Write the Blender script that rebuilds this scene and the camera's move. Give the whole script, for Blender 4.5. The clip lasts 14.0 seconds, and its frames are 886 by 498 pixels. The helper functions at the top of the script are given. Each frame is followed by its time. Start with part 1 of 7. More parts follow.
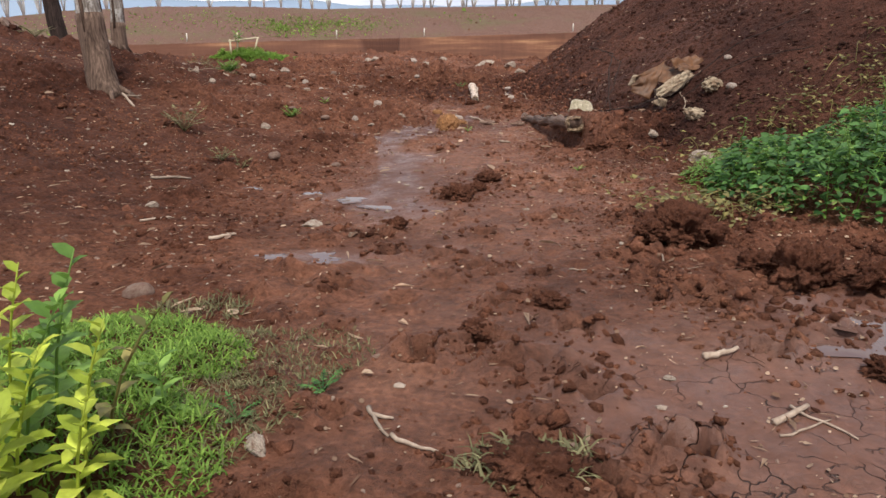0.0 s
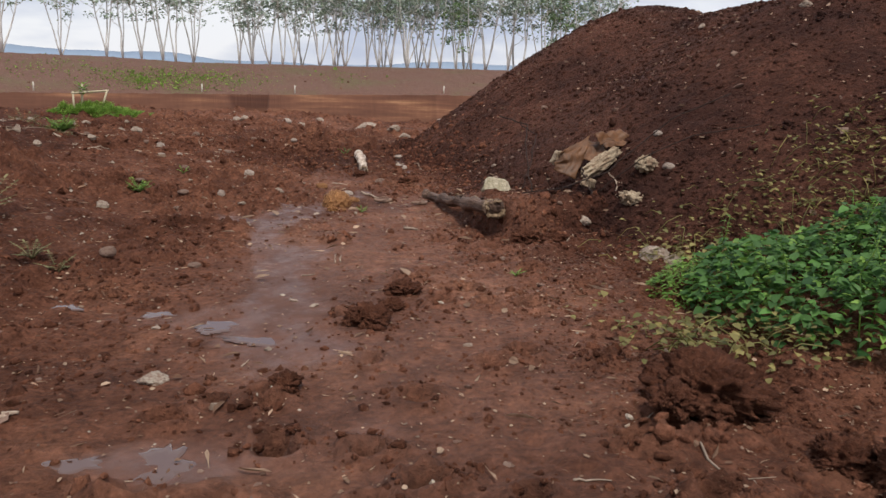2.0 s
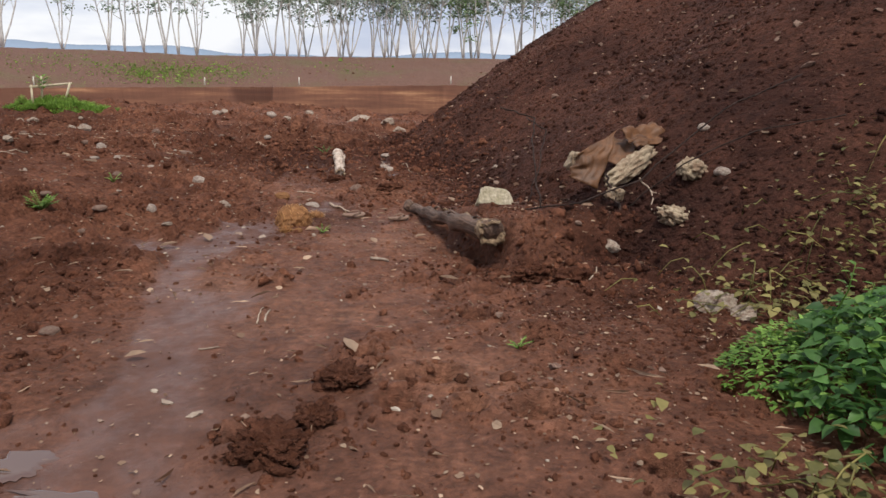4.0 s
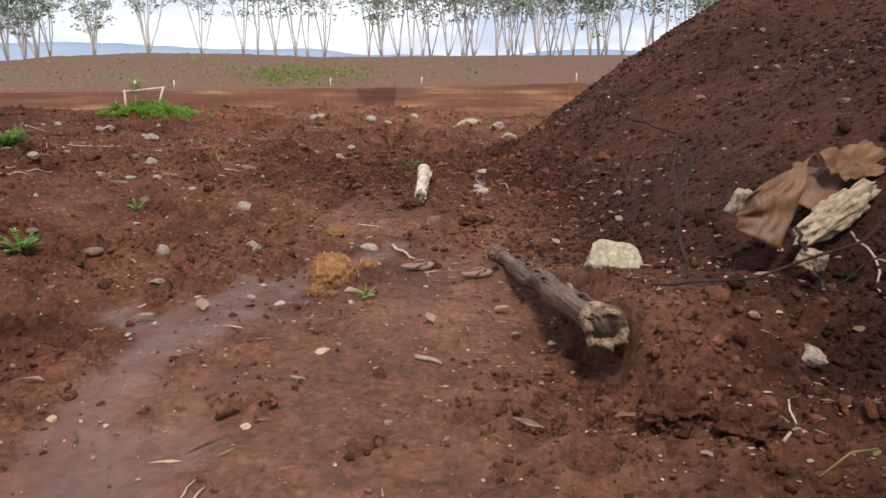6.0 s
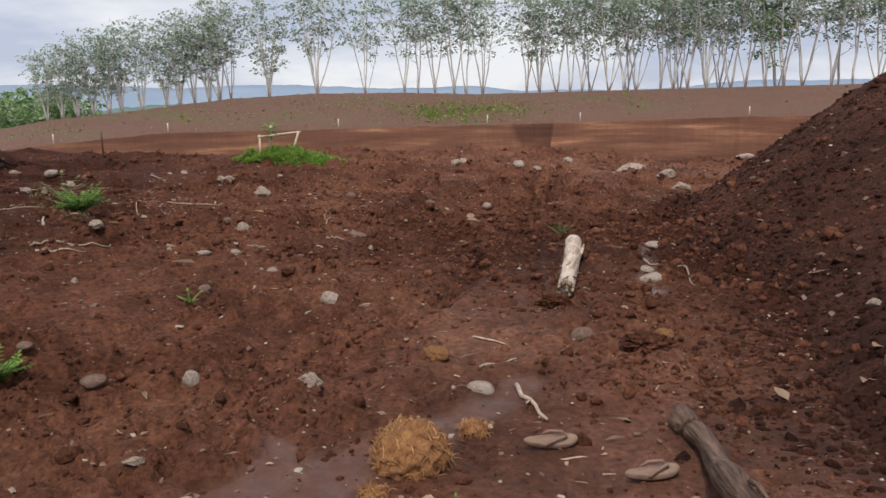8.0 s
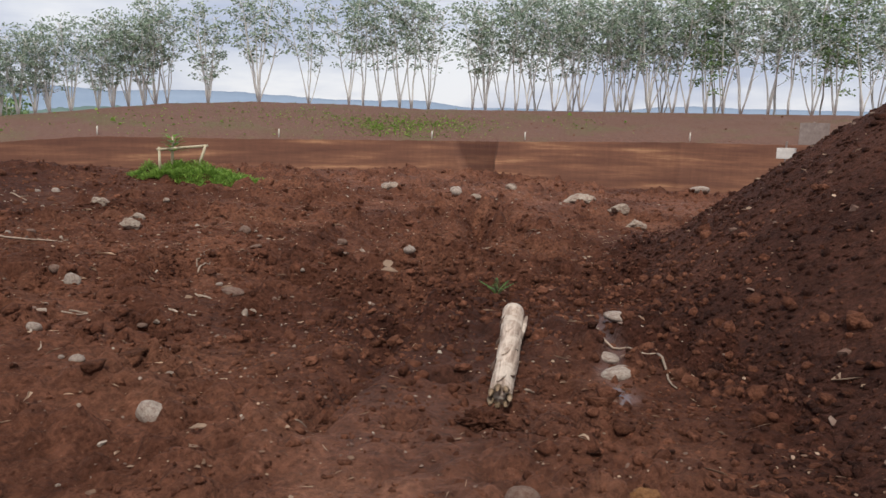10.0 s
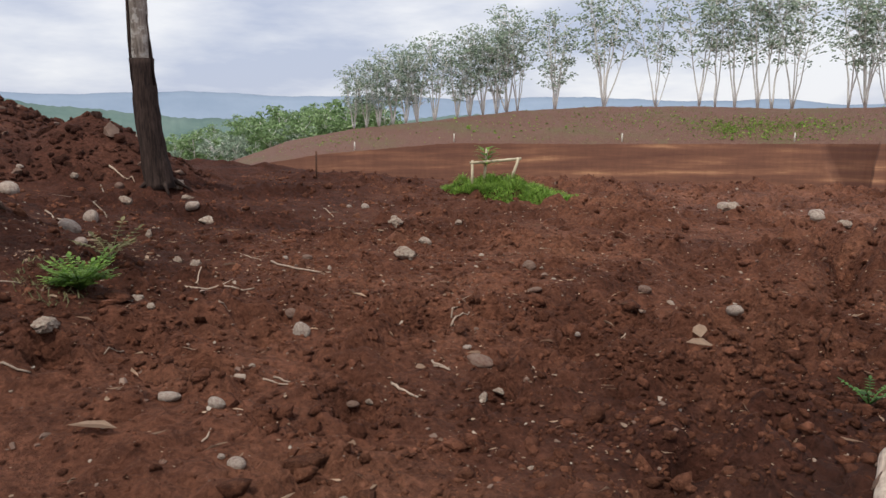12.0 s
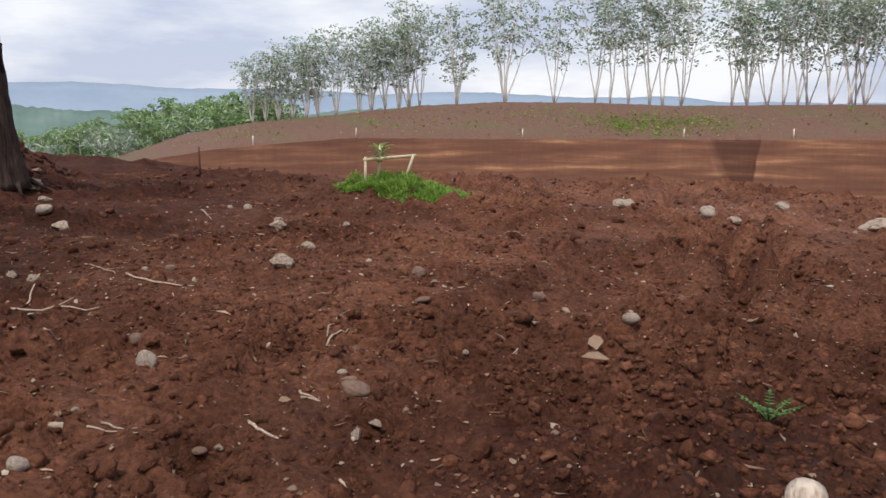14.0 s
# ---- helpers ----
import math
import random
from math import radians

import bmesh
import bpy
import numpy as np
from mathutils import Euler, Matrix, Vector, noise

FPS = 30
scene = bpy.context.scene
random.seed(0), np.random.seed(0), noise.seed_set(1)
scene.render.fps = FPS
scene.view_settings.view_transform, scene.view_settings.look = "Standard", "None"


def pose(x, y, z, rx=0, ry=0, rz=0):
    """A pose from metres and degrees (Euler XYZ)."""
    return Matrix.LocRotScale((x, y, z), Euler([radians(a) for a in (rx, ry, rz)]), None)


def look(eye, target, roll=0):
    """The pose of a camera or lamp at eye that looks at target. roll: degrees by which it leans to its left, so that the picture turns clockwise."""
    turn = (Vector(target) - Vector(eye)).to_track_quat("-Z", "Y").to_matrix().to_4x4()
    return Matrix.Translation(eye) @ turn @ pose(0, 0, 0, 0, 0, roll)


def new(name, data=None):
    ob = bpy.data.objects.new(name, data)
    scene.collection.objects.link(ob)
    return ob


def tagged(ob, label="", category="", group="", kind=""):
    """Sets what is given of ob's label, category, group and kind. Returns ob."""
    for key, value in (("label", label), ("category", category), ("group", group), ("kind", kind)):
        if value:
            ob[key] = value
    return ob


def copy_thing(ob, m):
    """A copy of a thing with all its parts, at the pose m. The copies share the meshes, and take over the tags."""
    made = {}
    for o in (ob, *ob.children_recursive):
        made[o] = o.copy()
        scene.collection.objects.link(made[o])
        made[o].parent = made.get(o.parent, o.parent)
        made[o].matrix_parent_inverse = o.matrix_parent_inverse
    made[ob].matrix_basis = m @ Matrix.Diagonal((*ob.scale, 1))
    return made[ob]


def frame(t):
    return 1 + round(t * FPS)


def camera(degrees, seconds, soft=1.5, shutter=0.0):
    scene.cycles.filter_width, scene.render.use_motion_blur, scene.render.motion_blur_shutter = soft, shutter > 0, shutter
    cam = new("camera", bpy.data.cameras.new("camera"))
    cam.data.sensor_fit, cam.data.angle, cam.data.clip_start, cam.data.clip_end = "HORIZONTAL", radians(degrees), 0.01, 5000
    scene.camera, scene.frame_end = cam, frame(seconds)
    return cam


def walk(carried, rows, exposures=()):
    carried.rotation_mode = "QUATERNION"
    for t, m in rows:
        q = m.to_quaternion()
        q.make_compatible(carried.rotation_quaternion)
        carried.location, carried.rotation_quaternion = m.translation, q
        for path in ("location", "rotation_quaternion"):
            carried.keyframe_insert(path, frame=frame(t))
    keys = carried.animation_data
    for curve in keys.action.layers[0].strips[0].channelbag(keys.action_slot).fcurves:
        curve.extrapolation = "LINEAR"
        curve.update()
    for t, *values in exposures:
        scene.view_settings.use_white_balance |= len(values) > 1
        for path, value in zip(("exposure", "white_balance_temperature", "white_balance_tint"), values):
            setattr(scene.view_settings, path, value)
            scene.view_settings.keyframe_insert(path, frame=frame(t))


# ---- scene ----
cam = camera(62.0, 14.0)
PATH = [
    (0, (1.208, 1.19, 1.509), (0.865, 3.067, 0.909), -0.8),
    (0.5, (1.032, 1.595, 1.528), (0.76, 3.489, 0.948), -0.0),
    (1, (0.839, 2.019, 1.54), (0.651, 3.935, 0.997), 0.5),
    (1.5, (0.715, 2.485, 1.537), (0.619, 4.43, 1.078), 1.2),
    (2, (0.673, 2.979, 1.519), (0.672, 4.928, 1.068), 1.4),
    (2.2, (0.672, 3.139, 1.524), (0.706, 5.083, 1.055), 1.3),
    (4.3, (0.981, 5.215, 1.435), (0.916, 7.156, 0.957), 0.3),
    (4.5, (1.035, 5.422, 1.434), (0.931, 7.356, 0.933), 0.1),
    (5, (1.083, 5.968, 1.429), (0.899, 7.882, 0.88), -0.2),
    (5.5, (1.059, 6.509, 1.428), (0.803, 8.422, 0.905), -0.1),
    (6, (1.036, 7.028, 1.427), (0.681, 8.937, 0.947), -0.3),
    (6.5, (1.004, 7.565, 1.428), (0.517, 9.459, 1.009), -0.3),
    (7, (0.922, 8.053, 1.457), (0.3, 9.914, 1.073), -0.8),
    (7.5, (0.794, 8.571, 1.472), (0.055, 10.391, 1.098), -1.1),
    (8, (0.663, 9.087, 1.502), (-0.095, 10.897, 1.118), -1.3),
    (8.2, (0.6, 9.267, 1.503), (-0.133, 11.087, 1.116), -1.1),
    (10.3, (0.205, 11.118, 1.581), (-0.411, 12.99, 1.241), 1.1),
    (10.5, (0.147, 11.319, 1.592), (-0.523, 13.172, 1.247), 1.5),
    (11, (0.021, 11.777, 1.601), (-0.793, 13.562, 1.21), 1.9),
    (11.5, (-0.123, 12.226, 1.6), (-1.196, 13.869, 1.213), 1.4),
    (12, (-0.16, 12.424, 1.647), (-1.544, 13.827, 1.305), -0.4),
    (12.5, (-0.353, 12.606, 1.642), (-1.926, 13.801, 1.329), -0.4),
    (13, (-0.429, 12.705, 1.638), (-2.11, 13.742, 1.326), -1.1),
    (13.5, (-0.369, 12.728, 1.652), (-2.011, 13.818, 1.314), -0.9),
    (14, (-0.373, 12.926, 1.653), (-1.562, 14.494, 1.296), 0.0),
]
EXPOSURES = [(0, 0.40), (0.5, 0.03), (1.0, 0.12), (1.5, 0.2), (2.0, 0.03), (4.5, 0.25), (5.0, 0.38), (5.5, 0.4), (6.0, 0.38), (6.5, 0.12), (7.0, 0.1), (7.5, 0.15), (8.2, -0.05), (10.5, -0.02), (11.0, -0.02), (12.0, 0.02), (13.0, -0.08), (14.0, 0.14)]
walk(cam, [(t, look(eye, target, roll)) for t, eye, target, roll in PATH], EXPOSURES)

# ---- world and light: a bright overcast sky ----
world = bpy.data.worlds.new("overcast_sky")
scene.world = world
world.use_nodes = True
wn, wl = world.node_tree.nodes, world.node_tree.links
bg = wn["Background"]
sky = wn.new("ShaderNodeTexSky")
sky.sky_type, sky.sun_disc = "NISHITA", False
sky.sun_elevation, sky.sun_rotation = radians(62), radians(166)
tc = wn.new("ShaderNodeTexCoord")
mp = wn.new("ShaderNodeMapping")
mp.inputs["Scale"].default_value = (1.0, 1.0, 4.0)
cl = wn.new("ShaderNodeTexNoise")
cl.inputs["Scale"].default_value, cl.inputs["Detail"].default_value, cl.inputs["Roughness"].default_value = 2.6, 6.0, 0.55
rm = wn.new("ShaderNodeValToRGB")
rm.color_ramp.elements[0].position, rm.color_ramp.elements[0].color = 0.40, (0.62, 0.68, 0.86, 1)
rm.color_ramp.elements[1].position, rm.color_ramp.elements[1].color = 0.60, (1.06, 1.07, 1.12, 1)
skymul = wn.new("ShaderNodeVectorMath")
skymul.operation = "SCALE"
skymul.inputs["Scale"].default_value = 0.10
mx = wn.new("ShaderNodeMix")
mx.data_type = "RGBA"
mx.inputs["Factor"].default_value = 0.88
wl.new(tc.outputs["Generated"], mp.inputs["Vector"])
wl.new(mp.outputs["Vector"], cl.inputs["Vector"])
wl.new(cl.outputs["Fac"], rm.inputs["Fac"])
wl.new(sky.outputs["Color"], skymul.inputs[0])
wl.new(skymul.outputs["Vector"], mx.inputs["A"])
wl.new(rm.outputs["Color"], mx.inputs["B"])
wl.new(mx.outputs["Result"], bg.inputs["Color"])
bg.inputs["Strength"].default_value = 0.88

sun = new("sun", bpy.data.lights.new("sun", "SUN"))
sun.data.energy, sun.data.angle, sun.data.color = 3.0, radians(8), (1.0, 0.95, 0.88)
sun.matrix_world = look((1.14, -4.56, 8.83), (0, 0, 0))

# ---- numeric noise ----


def lattice(i, j, seed):
    h = (i * 374761393 + j * 668265263 + seed * 974634777) & 0x7FFFFFFF
    h = ((h ^ (h >> 13)) * 1274126177) & 0x7FFFFFFF
    return ((h ^ (h >> 16)) & 0xFFFF) / 65535.0


def vnoise(x, y, seed=0):
    """Smooth value noise, 0 to 1, on arrays."""
    x, y = np.asarray(x, float), np.asarray(y, float)
    i, j = np.floor(x).astype(np.int64), np.floor(y).astype(np.int64)
    u, v = x - i, y - j
    u, v = u * u * (3 - 2 * u), v * v * (3 - 2 * v)
    a, b = lattice(i, j, seed), lattice(i + 1, j, seed)
    c, d = lattice(i, j + 1, seed), lattice(i + 1, j + 1, seed)
    return (a * (1 - u) + b * u) * (1 - v) + (c * (1 - u) + d * u) * v


def fbm(x, y, seed=0, octaves=4):
    total, amp, f = 0.0, 0.5, 1.0
    for o in range(octaves):
        total = total + amp * (vnoise(x * f + 17.3 * o, y * f - 9.1 * o, seed + o) - 0.5)
        amp, f = amp * 0.5, f * 2.03
    return total


def billow(x, y, seed=0, octaves=3):
    """Rounded lumps with narrow creases, 0 to 1."""
    total, amp, f = 0.0, 0.55, 1.0
    for o in range(octaves):
        total = total + amp * (1 - np.abs(2 * vnoise(x * f + 5.7 * o, y * f + 3.3 * o, seed + o) - 1) ** 1.0)
        amp, f = amp * 0.5, f * 2.1
    return total


def ramp(v, a, b):
    s = np.clip((np.asarray(v, float) - a) / (b - a), 0, 1)
    return s * s * (3 - 2 * s)


def blob(x, y, cx, cy, rx, ry, turn=0.0):
    c, s = math.cos(radians(turn)), math.sin(radians(turn))
    u, v = (x - cx) * c + (y - cy) * s, -(x - cx) * s + (y - cy) * c
    return np.exp(-((u / rx) ** 2 + (v / ry) ** 2))


# ---- the lie of the land ----
LOG_A, LOG_B = (0.47, 12.40), (1.24, 10.22)
HOLE_RNG = np.random.RandomState(5)
HOLES = [(HOLE_RNG.uniform(-0.9, 2.3), HOLE_RNG.uniform(3.0, 11.0), HOLE_RNG.uniform(0.045, 0.095), HOLE_RNG.uniform(0.06, 0.12)) for _ in range(62)]
HOLES += [(HOLE_RNG.uniform(-4.5, 1.5), HOLE_RNG.uniform(11.5, 19), HOLE_RNG.uniform(0.06, 0.14), HOLE_RNG.uniform(0.05, 0.11)) for _ in range(60)]


def in_the_wet(x, y):
    """Places in the wet hollows, where no prints stand."""
    return (abs(x + 0.5) < 0.75 and 6.6 < y < 10.9) or (1.5 < x < 3.0 and 3.0 < y < 4.6)


TRACKS = [(0.8, 4.46), (1.23, 4.24), (1.32, 4.02), (1.25, 4.67), (0.84, 4.99), (2.05, 5.07), (2.13, 4.52), (0.63, 5.58), (1.13, 3.77), (1.32, 3.39), (1.7, 5.44), (1.72, 5.94), (2.49, 4.75), (1.63, 3.6), (2.4, 5.27), (0.52, 4.38), (0.38, 5.82), (-0.34, 9.72), (0.88, 9.78), (0.77, 10.17), (-0.03, 5.9), (0.07, 7.58), (0.44, 8.43), (1.57, 6.85), (1.76, 5.97), (-0.14, 6.26), (1.52, 5.92), (1.72, 5.43), (-0.14, 5.1), (1.64, 3.64), (1.86, 5.2), (0.95, 4.2)]
DUG_OUT = [(-4.26, 13.61), (-3.85, 14.28), (-2.41, 16.3), (-5.54, 13.06), (-3.68, 16.43), (-2.74, 16.27), (-2.75, 15.51), (-2.25, 16.27), (-3.02, 14.68), (-1.5, 15.51), (-1.81, 17.63), (-2.28, 20.04), (-1.81, 17.42), (-0.5, 17.04), (-0.02, 18.18), (0.42, 18.01)]
HOLES = [p for p in HOLES if not in_the_wet(p[0], p[1])]


PRINTS = [(x, y, HOLE_RNG.uniform(0.06, 0.085), HOLE_RNG.uniform(0.17, 0.23)) for x, y in TRACKS] + [(x, y, HOLE_RNG.uniform(0.08, 0.16), HOLE_RNG.uniform(0.14, 0.22)) for x, y in DUG_OUT]


SEEPS = [
    ((-0.39, 12.69), (-0.49, 12.4), (-0.72, 11.9), (-1.02, 11.3), (-1.12, 10.88), (-1.07, 10.2), (-0.87, 9.26), (-0.68, 8.77), (-0.5, 8.2), (-0.42, 7.3)),
    ((-1.24, 11.66), (-1.2, 11.3), (-1.12, 10.9)),
    ((-1.62, 10.8), (-1.32, 10.62), (-1.1, 10.4)),
    ((-0.23, 16.8), (-0.28, 16.2), (-0.1, 15.84), (-0.12, 15.44), (0.02, 14.97)),
]


def seep(x, y, line, width):
    """1 on the line of a trickle, falling off to both sides."""
    d2 = np.full(np.broadcast(x, y).shape, 1e9)
    for (ax, ay), (bx, by) in zip(line, line[1:]):
        ux, uy = bx - ax, by - ay
        t = np.clip(((x - ax) * ux + (y - ay) * uy) / (ux * ux + uy * uy), 0, 1)
        d2 = np.minimum(d2, (x - ax - t * ux) ** 2 + (y - ay - t * uy) ** 2)
    return np.exp(-d2 / (width * width))


def wetness(x, y):
    """How wet the mud is, 0 to 1."""
    x, y = np.asarray(x, float), np.asarray(y, float)
    bx, by = x + 0.22 * fbm(x * 2.1, y * 2.1, 45, 3), y + 0.22 * fbm(x * 2.1, y * 2.1, 46, 3)
    w = 0.55 * blob(bx, by, -0.5, 8.7, 0.45, 1.9, 5) + 0.6 * blob(bx, by, -0.25, 7.2, 0.7, 0.6) + 0.45 * blob(bx, by, -0.95, 10.9, 0.8, 0.6, 10)
    w = w + 1.0 * blob(bx, by, 2.2, 3.9, 0.9, 0.9, 30) + 0.9 * blob(bx, by, 2.7, 4.9, 0.6, 0.5) + 0.3 * blob(bx, by, 0.2, 6.2, 0.5, 0.9) + 0.35 * blob(bx, by, 0.9, 4.6, 0.7, 1.2)
    w = w + 0.75 * blob(bx, by, -1.3, 7.5, 0.5, 0.3) + 0.7 * blob(bx, by, -0.5, 5.65, 0.35, 0.25)
    w = w * (0.5 + 0.9 * vnoise(x * 2.3, y * 2.3, 41)) + 0.35 * fbm(x * 6, y * 6, 43, 3)
    for line, width in zip(SEEPS, (0.17, 0.09, 0.12, 0.10)):
        w = w + 0.75 * seep(bx, by, line, width)
    return ramp(w, 0.16, 0.72)


def roughness_field(x, y):
    """Where the soil is churned into clods (1) and where it is trodden smooth (0.1)."""
    smooth = blob(x, y, 0.75, 7.0, 1.25, 3.4) + 0.9 * blob(x, y, -0.4, 8.8, 0.7, 1.8) + 0.8 * blob(x, y, 2.2, 4.2, 0.9, 0.9) + 0.5 * blob(x, y, -0.9, 15.5, 0.5, 2.0) + 0.8 * blob(x, y, 0.45, 3.9, 0.7, 0.9) + 0.8 * blob(x, y, 0.5, 12.0, 1.1, 1.7) + 0.5 * blob(x, y, -0.9, 13.6, 0.8, 1.1)
    return np.clip(1.0 - 0.95 * smooth + 0.35 * fbm(x * 0.9, y * 0.9, 77, 3), 0.08, 1.2)


def left_bank(x, y):
    s = 0.25 - 0.05 * ramp(y, 11, 13.5) - 0.11 * ramp(y, 13.4, 15.3) - 0.035 * ramp(y, 15, 18) - 0.01 * ramp(y, 18.5, 23)
    edge = 2.15 + 0.25 * np.sin(y * 0.8)
    d = np.clip(-x - edge, 0, None)
    return s * (np.sqrt(d * d + 0.09) - 0.3) * np.clip(1 - (d - 6) / 25, 0.3, 1)


def land(x, y):
    """The smooth height of the ground sheet."""
    x, y = np.asarray(x, float), np.asarray(y, float)
    z = 0.10 * fbm(x * 0.35, y * 0.35, 3, 3) + left_bank(x, y)
    z = z + 0.10 * blob(x, y, -4.2, 17.2, 3.0, 2.4) + 0.1 * ramp(-x, 0.5, 4) * ramp(y, 12, 15)
    z = z - 0.07 * blob(x, y, -1.0, 7.0, 0.9, 1.0) + 0.55 * blob(x, y, -12.3, 17.2, 1.3, 1.0)
    z = z + 0.10 * blob(x, y, -1.0, 3.6, 1.0, 0.8)
    # the shelf beside the fallen log
    ux, uy = LOG_B[0] - LOG_A[0], LOG_B[1] - LOG_A[1]
    n = math.hypot(ux, uy)
    side = -((x - LOG_A[0]) * uy - (y - LOG_A[1]) * ux) / n
    along = ((x - LOG_A[0]) * ux + (y - LOG_A[1]) * uy) / n
    ragged = side + 0.16 * fbm(x * 2.6, y * 2.6, 72, 3)
    shelf = 0.30 * ramp(ragged, 0.02, 0.16) * ramp(along, 0.1, 1.4) * (1 - ramp(along + 0.22 * np.abs(side) + 0.6 * fbm(x * 2.4, y * 2.4, 71, 3), 2.42, 2.68)) * (1 - ramp(side, 1.5, 3.0))
    z = z + shelf - 0.09 * blob(side, along, -0.09, 1.75, 0.20, 0.75)
    # beyond the crest it falls to a lower terrace and on into the valley
    crest = 28.3 - 6.0 * ramp(-x, 5, 13) + 0.6 * fbm(x * 0.3, 0 * y, 9, 2)
    d = np.clip(y - crest, 0, None) + np.clip(-x - 26, 0, None) + np.clip(x - 25, 0, None)
    fall = 0.5 * (np.sqrt(d * d + 1) - 1)
    far = np.hypot(x, y - 12)
    z = z - np.minimum(fall, 15 + 0 * far) - 40 * ramp(far, 150, 600)
    return z


def cone(x, y, cx, cy, top, slope, cap, ell=1.0):
    r = np.sqrt((x - cx) ** 2 + ((y - cy) / ell) ** 2)
    return top - slope * (np.sqrt(r * r + cap * cap) - cap)


def right_mound(x, y):
    x, y = np.asarray(x, float), np.asarray(y, float)
    a = cone(x, y, 5.0, 19.1, 3.13, 0.81, 1.78, 1.07)
    b = cone(x, y, 6.2, 13.6, 2.95, 0.72, 1.2)
    d = cone(x, y, 6.3, 16.4, 3.0, 0.78, 1.6)
    c = cone(x, y, 9.0, 10.3, 2.5, 0.58, 1.2)
    k = 4.0
    return np.log(np.exp(k * np.clip(a, -4, 9)) + np.exp(k * np.clip(b, -4, 9)) + np.exp(k * np.clip(c, -4, 9)) + np.exp(k * np.clip(d, -4, 9))) / k - 0.05


def left_mound(x, y):
    x, y = np.asarray(x, float), np.asarray(y, float)
    return np.maximum(cone(x, y, -17.0, 12.3, 3.75, 0.56, 1.3, 1.1), cone(x, y, -12.6, 17.0, 1.75, 0.7, 0.3))


def lump_field(x, y, size, seed):
    """Rounded lumps of uneven size strewn on a jittered lattice, in metres."""
    p, q = np.asarray(x, float) / size, np.asarray(y, float) / size
    i, j = np.floor(p).astype(np.int64), np.floor(q).astype(np.int64)
    h = np.zeros(np.broadcast(p, q).shape)
    for di in (-1, 0, 1):
        for dj in (-1, 0, 1):
            a, b = i + di, j + dj
            cx_, cy_ = a + lattice(a, b, seed), b + lattice(a, b, seed + 1)
            r2 = (0.18 + 0.42 * lattice(a, b, seed + 2)) ** 2
            d2 = (p - cx_) ** 2 * (0.7 + 0.8 * lattice(a, b, seed + 3)) + (q - cy_) ** 2
            h = np.maximum(h, np.sqrt(np.clip(r2 - d2, 0, None)))
    return h * size


def clumped(x, y):
    """Where clods lie thick (1) and where the soil between them is bare (0)."""
    return ramp(0.62 * vnoise(x * 0.95, y * 0.95, 5) + 0.38 * vnoise(x * 3.1, y * 3.1, 15), 0.40, 0.72)


def detail(x, y):
    """Clods, hollows and prints."""
    x, y = np.asarray(x, float), np.asarray(y, float)
    r = roughness_field(x, y)
    near = 1 - ramp(np.hypot(x, y - 10), 25, 60)
    wx, wy = x + 0.05 * fbm(x * 9, y * 9, 91, 2), y + 0.05 * fbm(x * 9, y * 9, 92, 2)
    c = r * (0.12 + 1.1 * clumped(x, y)) * (1 + 0.25 * ramp(y, 12.5, 15))
    z = r * near * (0.15 * fbm(x * 1.3, y * 1.3, 11, 3) + 0.05 * (billow(x * 4.6, y * 4.6, 21, 3) - 0.5))
    z = z + near * c * (0.62 * lump_field(wx, wy, 0.26, 101) + 0.70 * lump_field(wx, wy, 0.105, 111) + 0.05 * fbm(x * 14, y * 14, 35, 2))
    z = z + near * 0.016 * fbm(x * 7, y * 7, 31, 3)
    return z * (1 - 0.8 * wetness(x, y))


def rut(x, y, ax, ay, bx, by, bend, width, depth):
    """A tyre rut between two points with a churned rim."""
    ux, uy = bx - ax, by - ay
    n = math.hypot(ux, uy)
    t = ((x - ax) * ux + (y - ay) * uy) / (n * n)
    d = ((x - ax) * uy - (y - ay) * ux) / n - bend * np.sin(np.pi * np.clip(t, 0, 1)) + 0.10 * fbm(x * 2.5, y * 2.5, 81, 2)
    ends = ramp(t, -0.02, 0.1) * (1 - ramp(t, 0.9, 1.02))
    lumpy = 0.5 + vnoise(x * 7, y * 7, 83)
    return ends * (-depth * np.exp(-((d / width) ** 4)) + 0.8 * depth * lumpy * np.exp(-(((np.abs(d) - 1.5 * width) / (0.5 * width)) ** 2)))


TYRE_MARKS = [
    ((-1.45, 13.9), (-1.49, 14.57), (-1.55, 15.05), (-1.57, 15.4), (-1.80, 16.34), (-1.83, 16.98), (-1.9, 17.8)),
    ((-3.9, 23.5), (-3.3, 22.75), (-2.75, 21.6), (-2.44, 20.73), (-2.15, 19.74), (-2.1, 18.9)),
    ((-3.2, 23.6), (-2.76, 23.0), (-2.15, 21.6), (-1.85, 20.6), (-1.6, 19.6)),
]


def groove(x, y, line, width, depth):
    """A pressed wheel mark along a line, with crumbs squeezed up beside it."""
    bx, by = x + 0.12 * fbm(x * 2.2, y * 2.2, 85, 3), y + 0.12 * fbm(x * 2.2, y * 2.2, 86, 3)
    inner, outer = seep(bx, by, line, width), seep(bx, by, line, 2.1 * width)
    return -depth * inner**2 * (0.6 + 0.7 * vnoise(x * 9, y * 9, 84)) + 0.9 * depth * (outer - inner) * vnoise(x * 8, y * 8, 83)


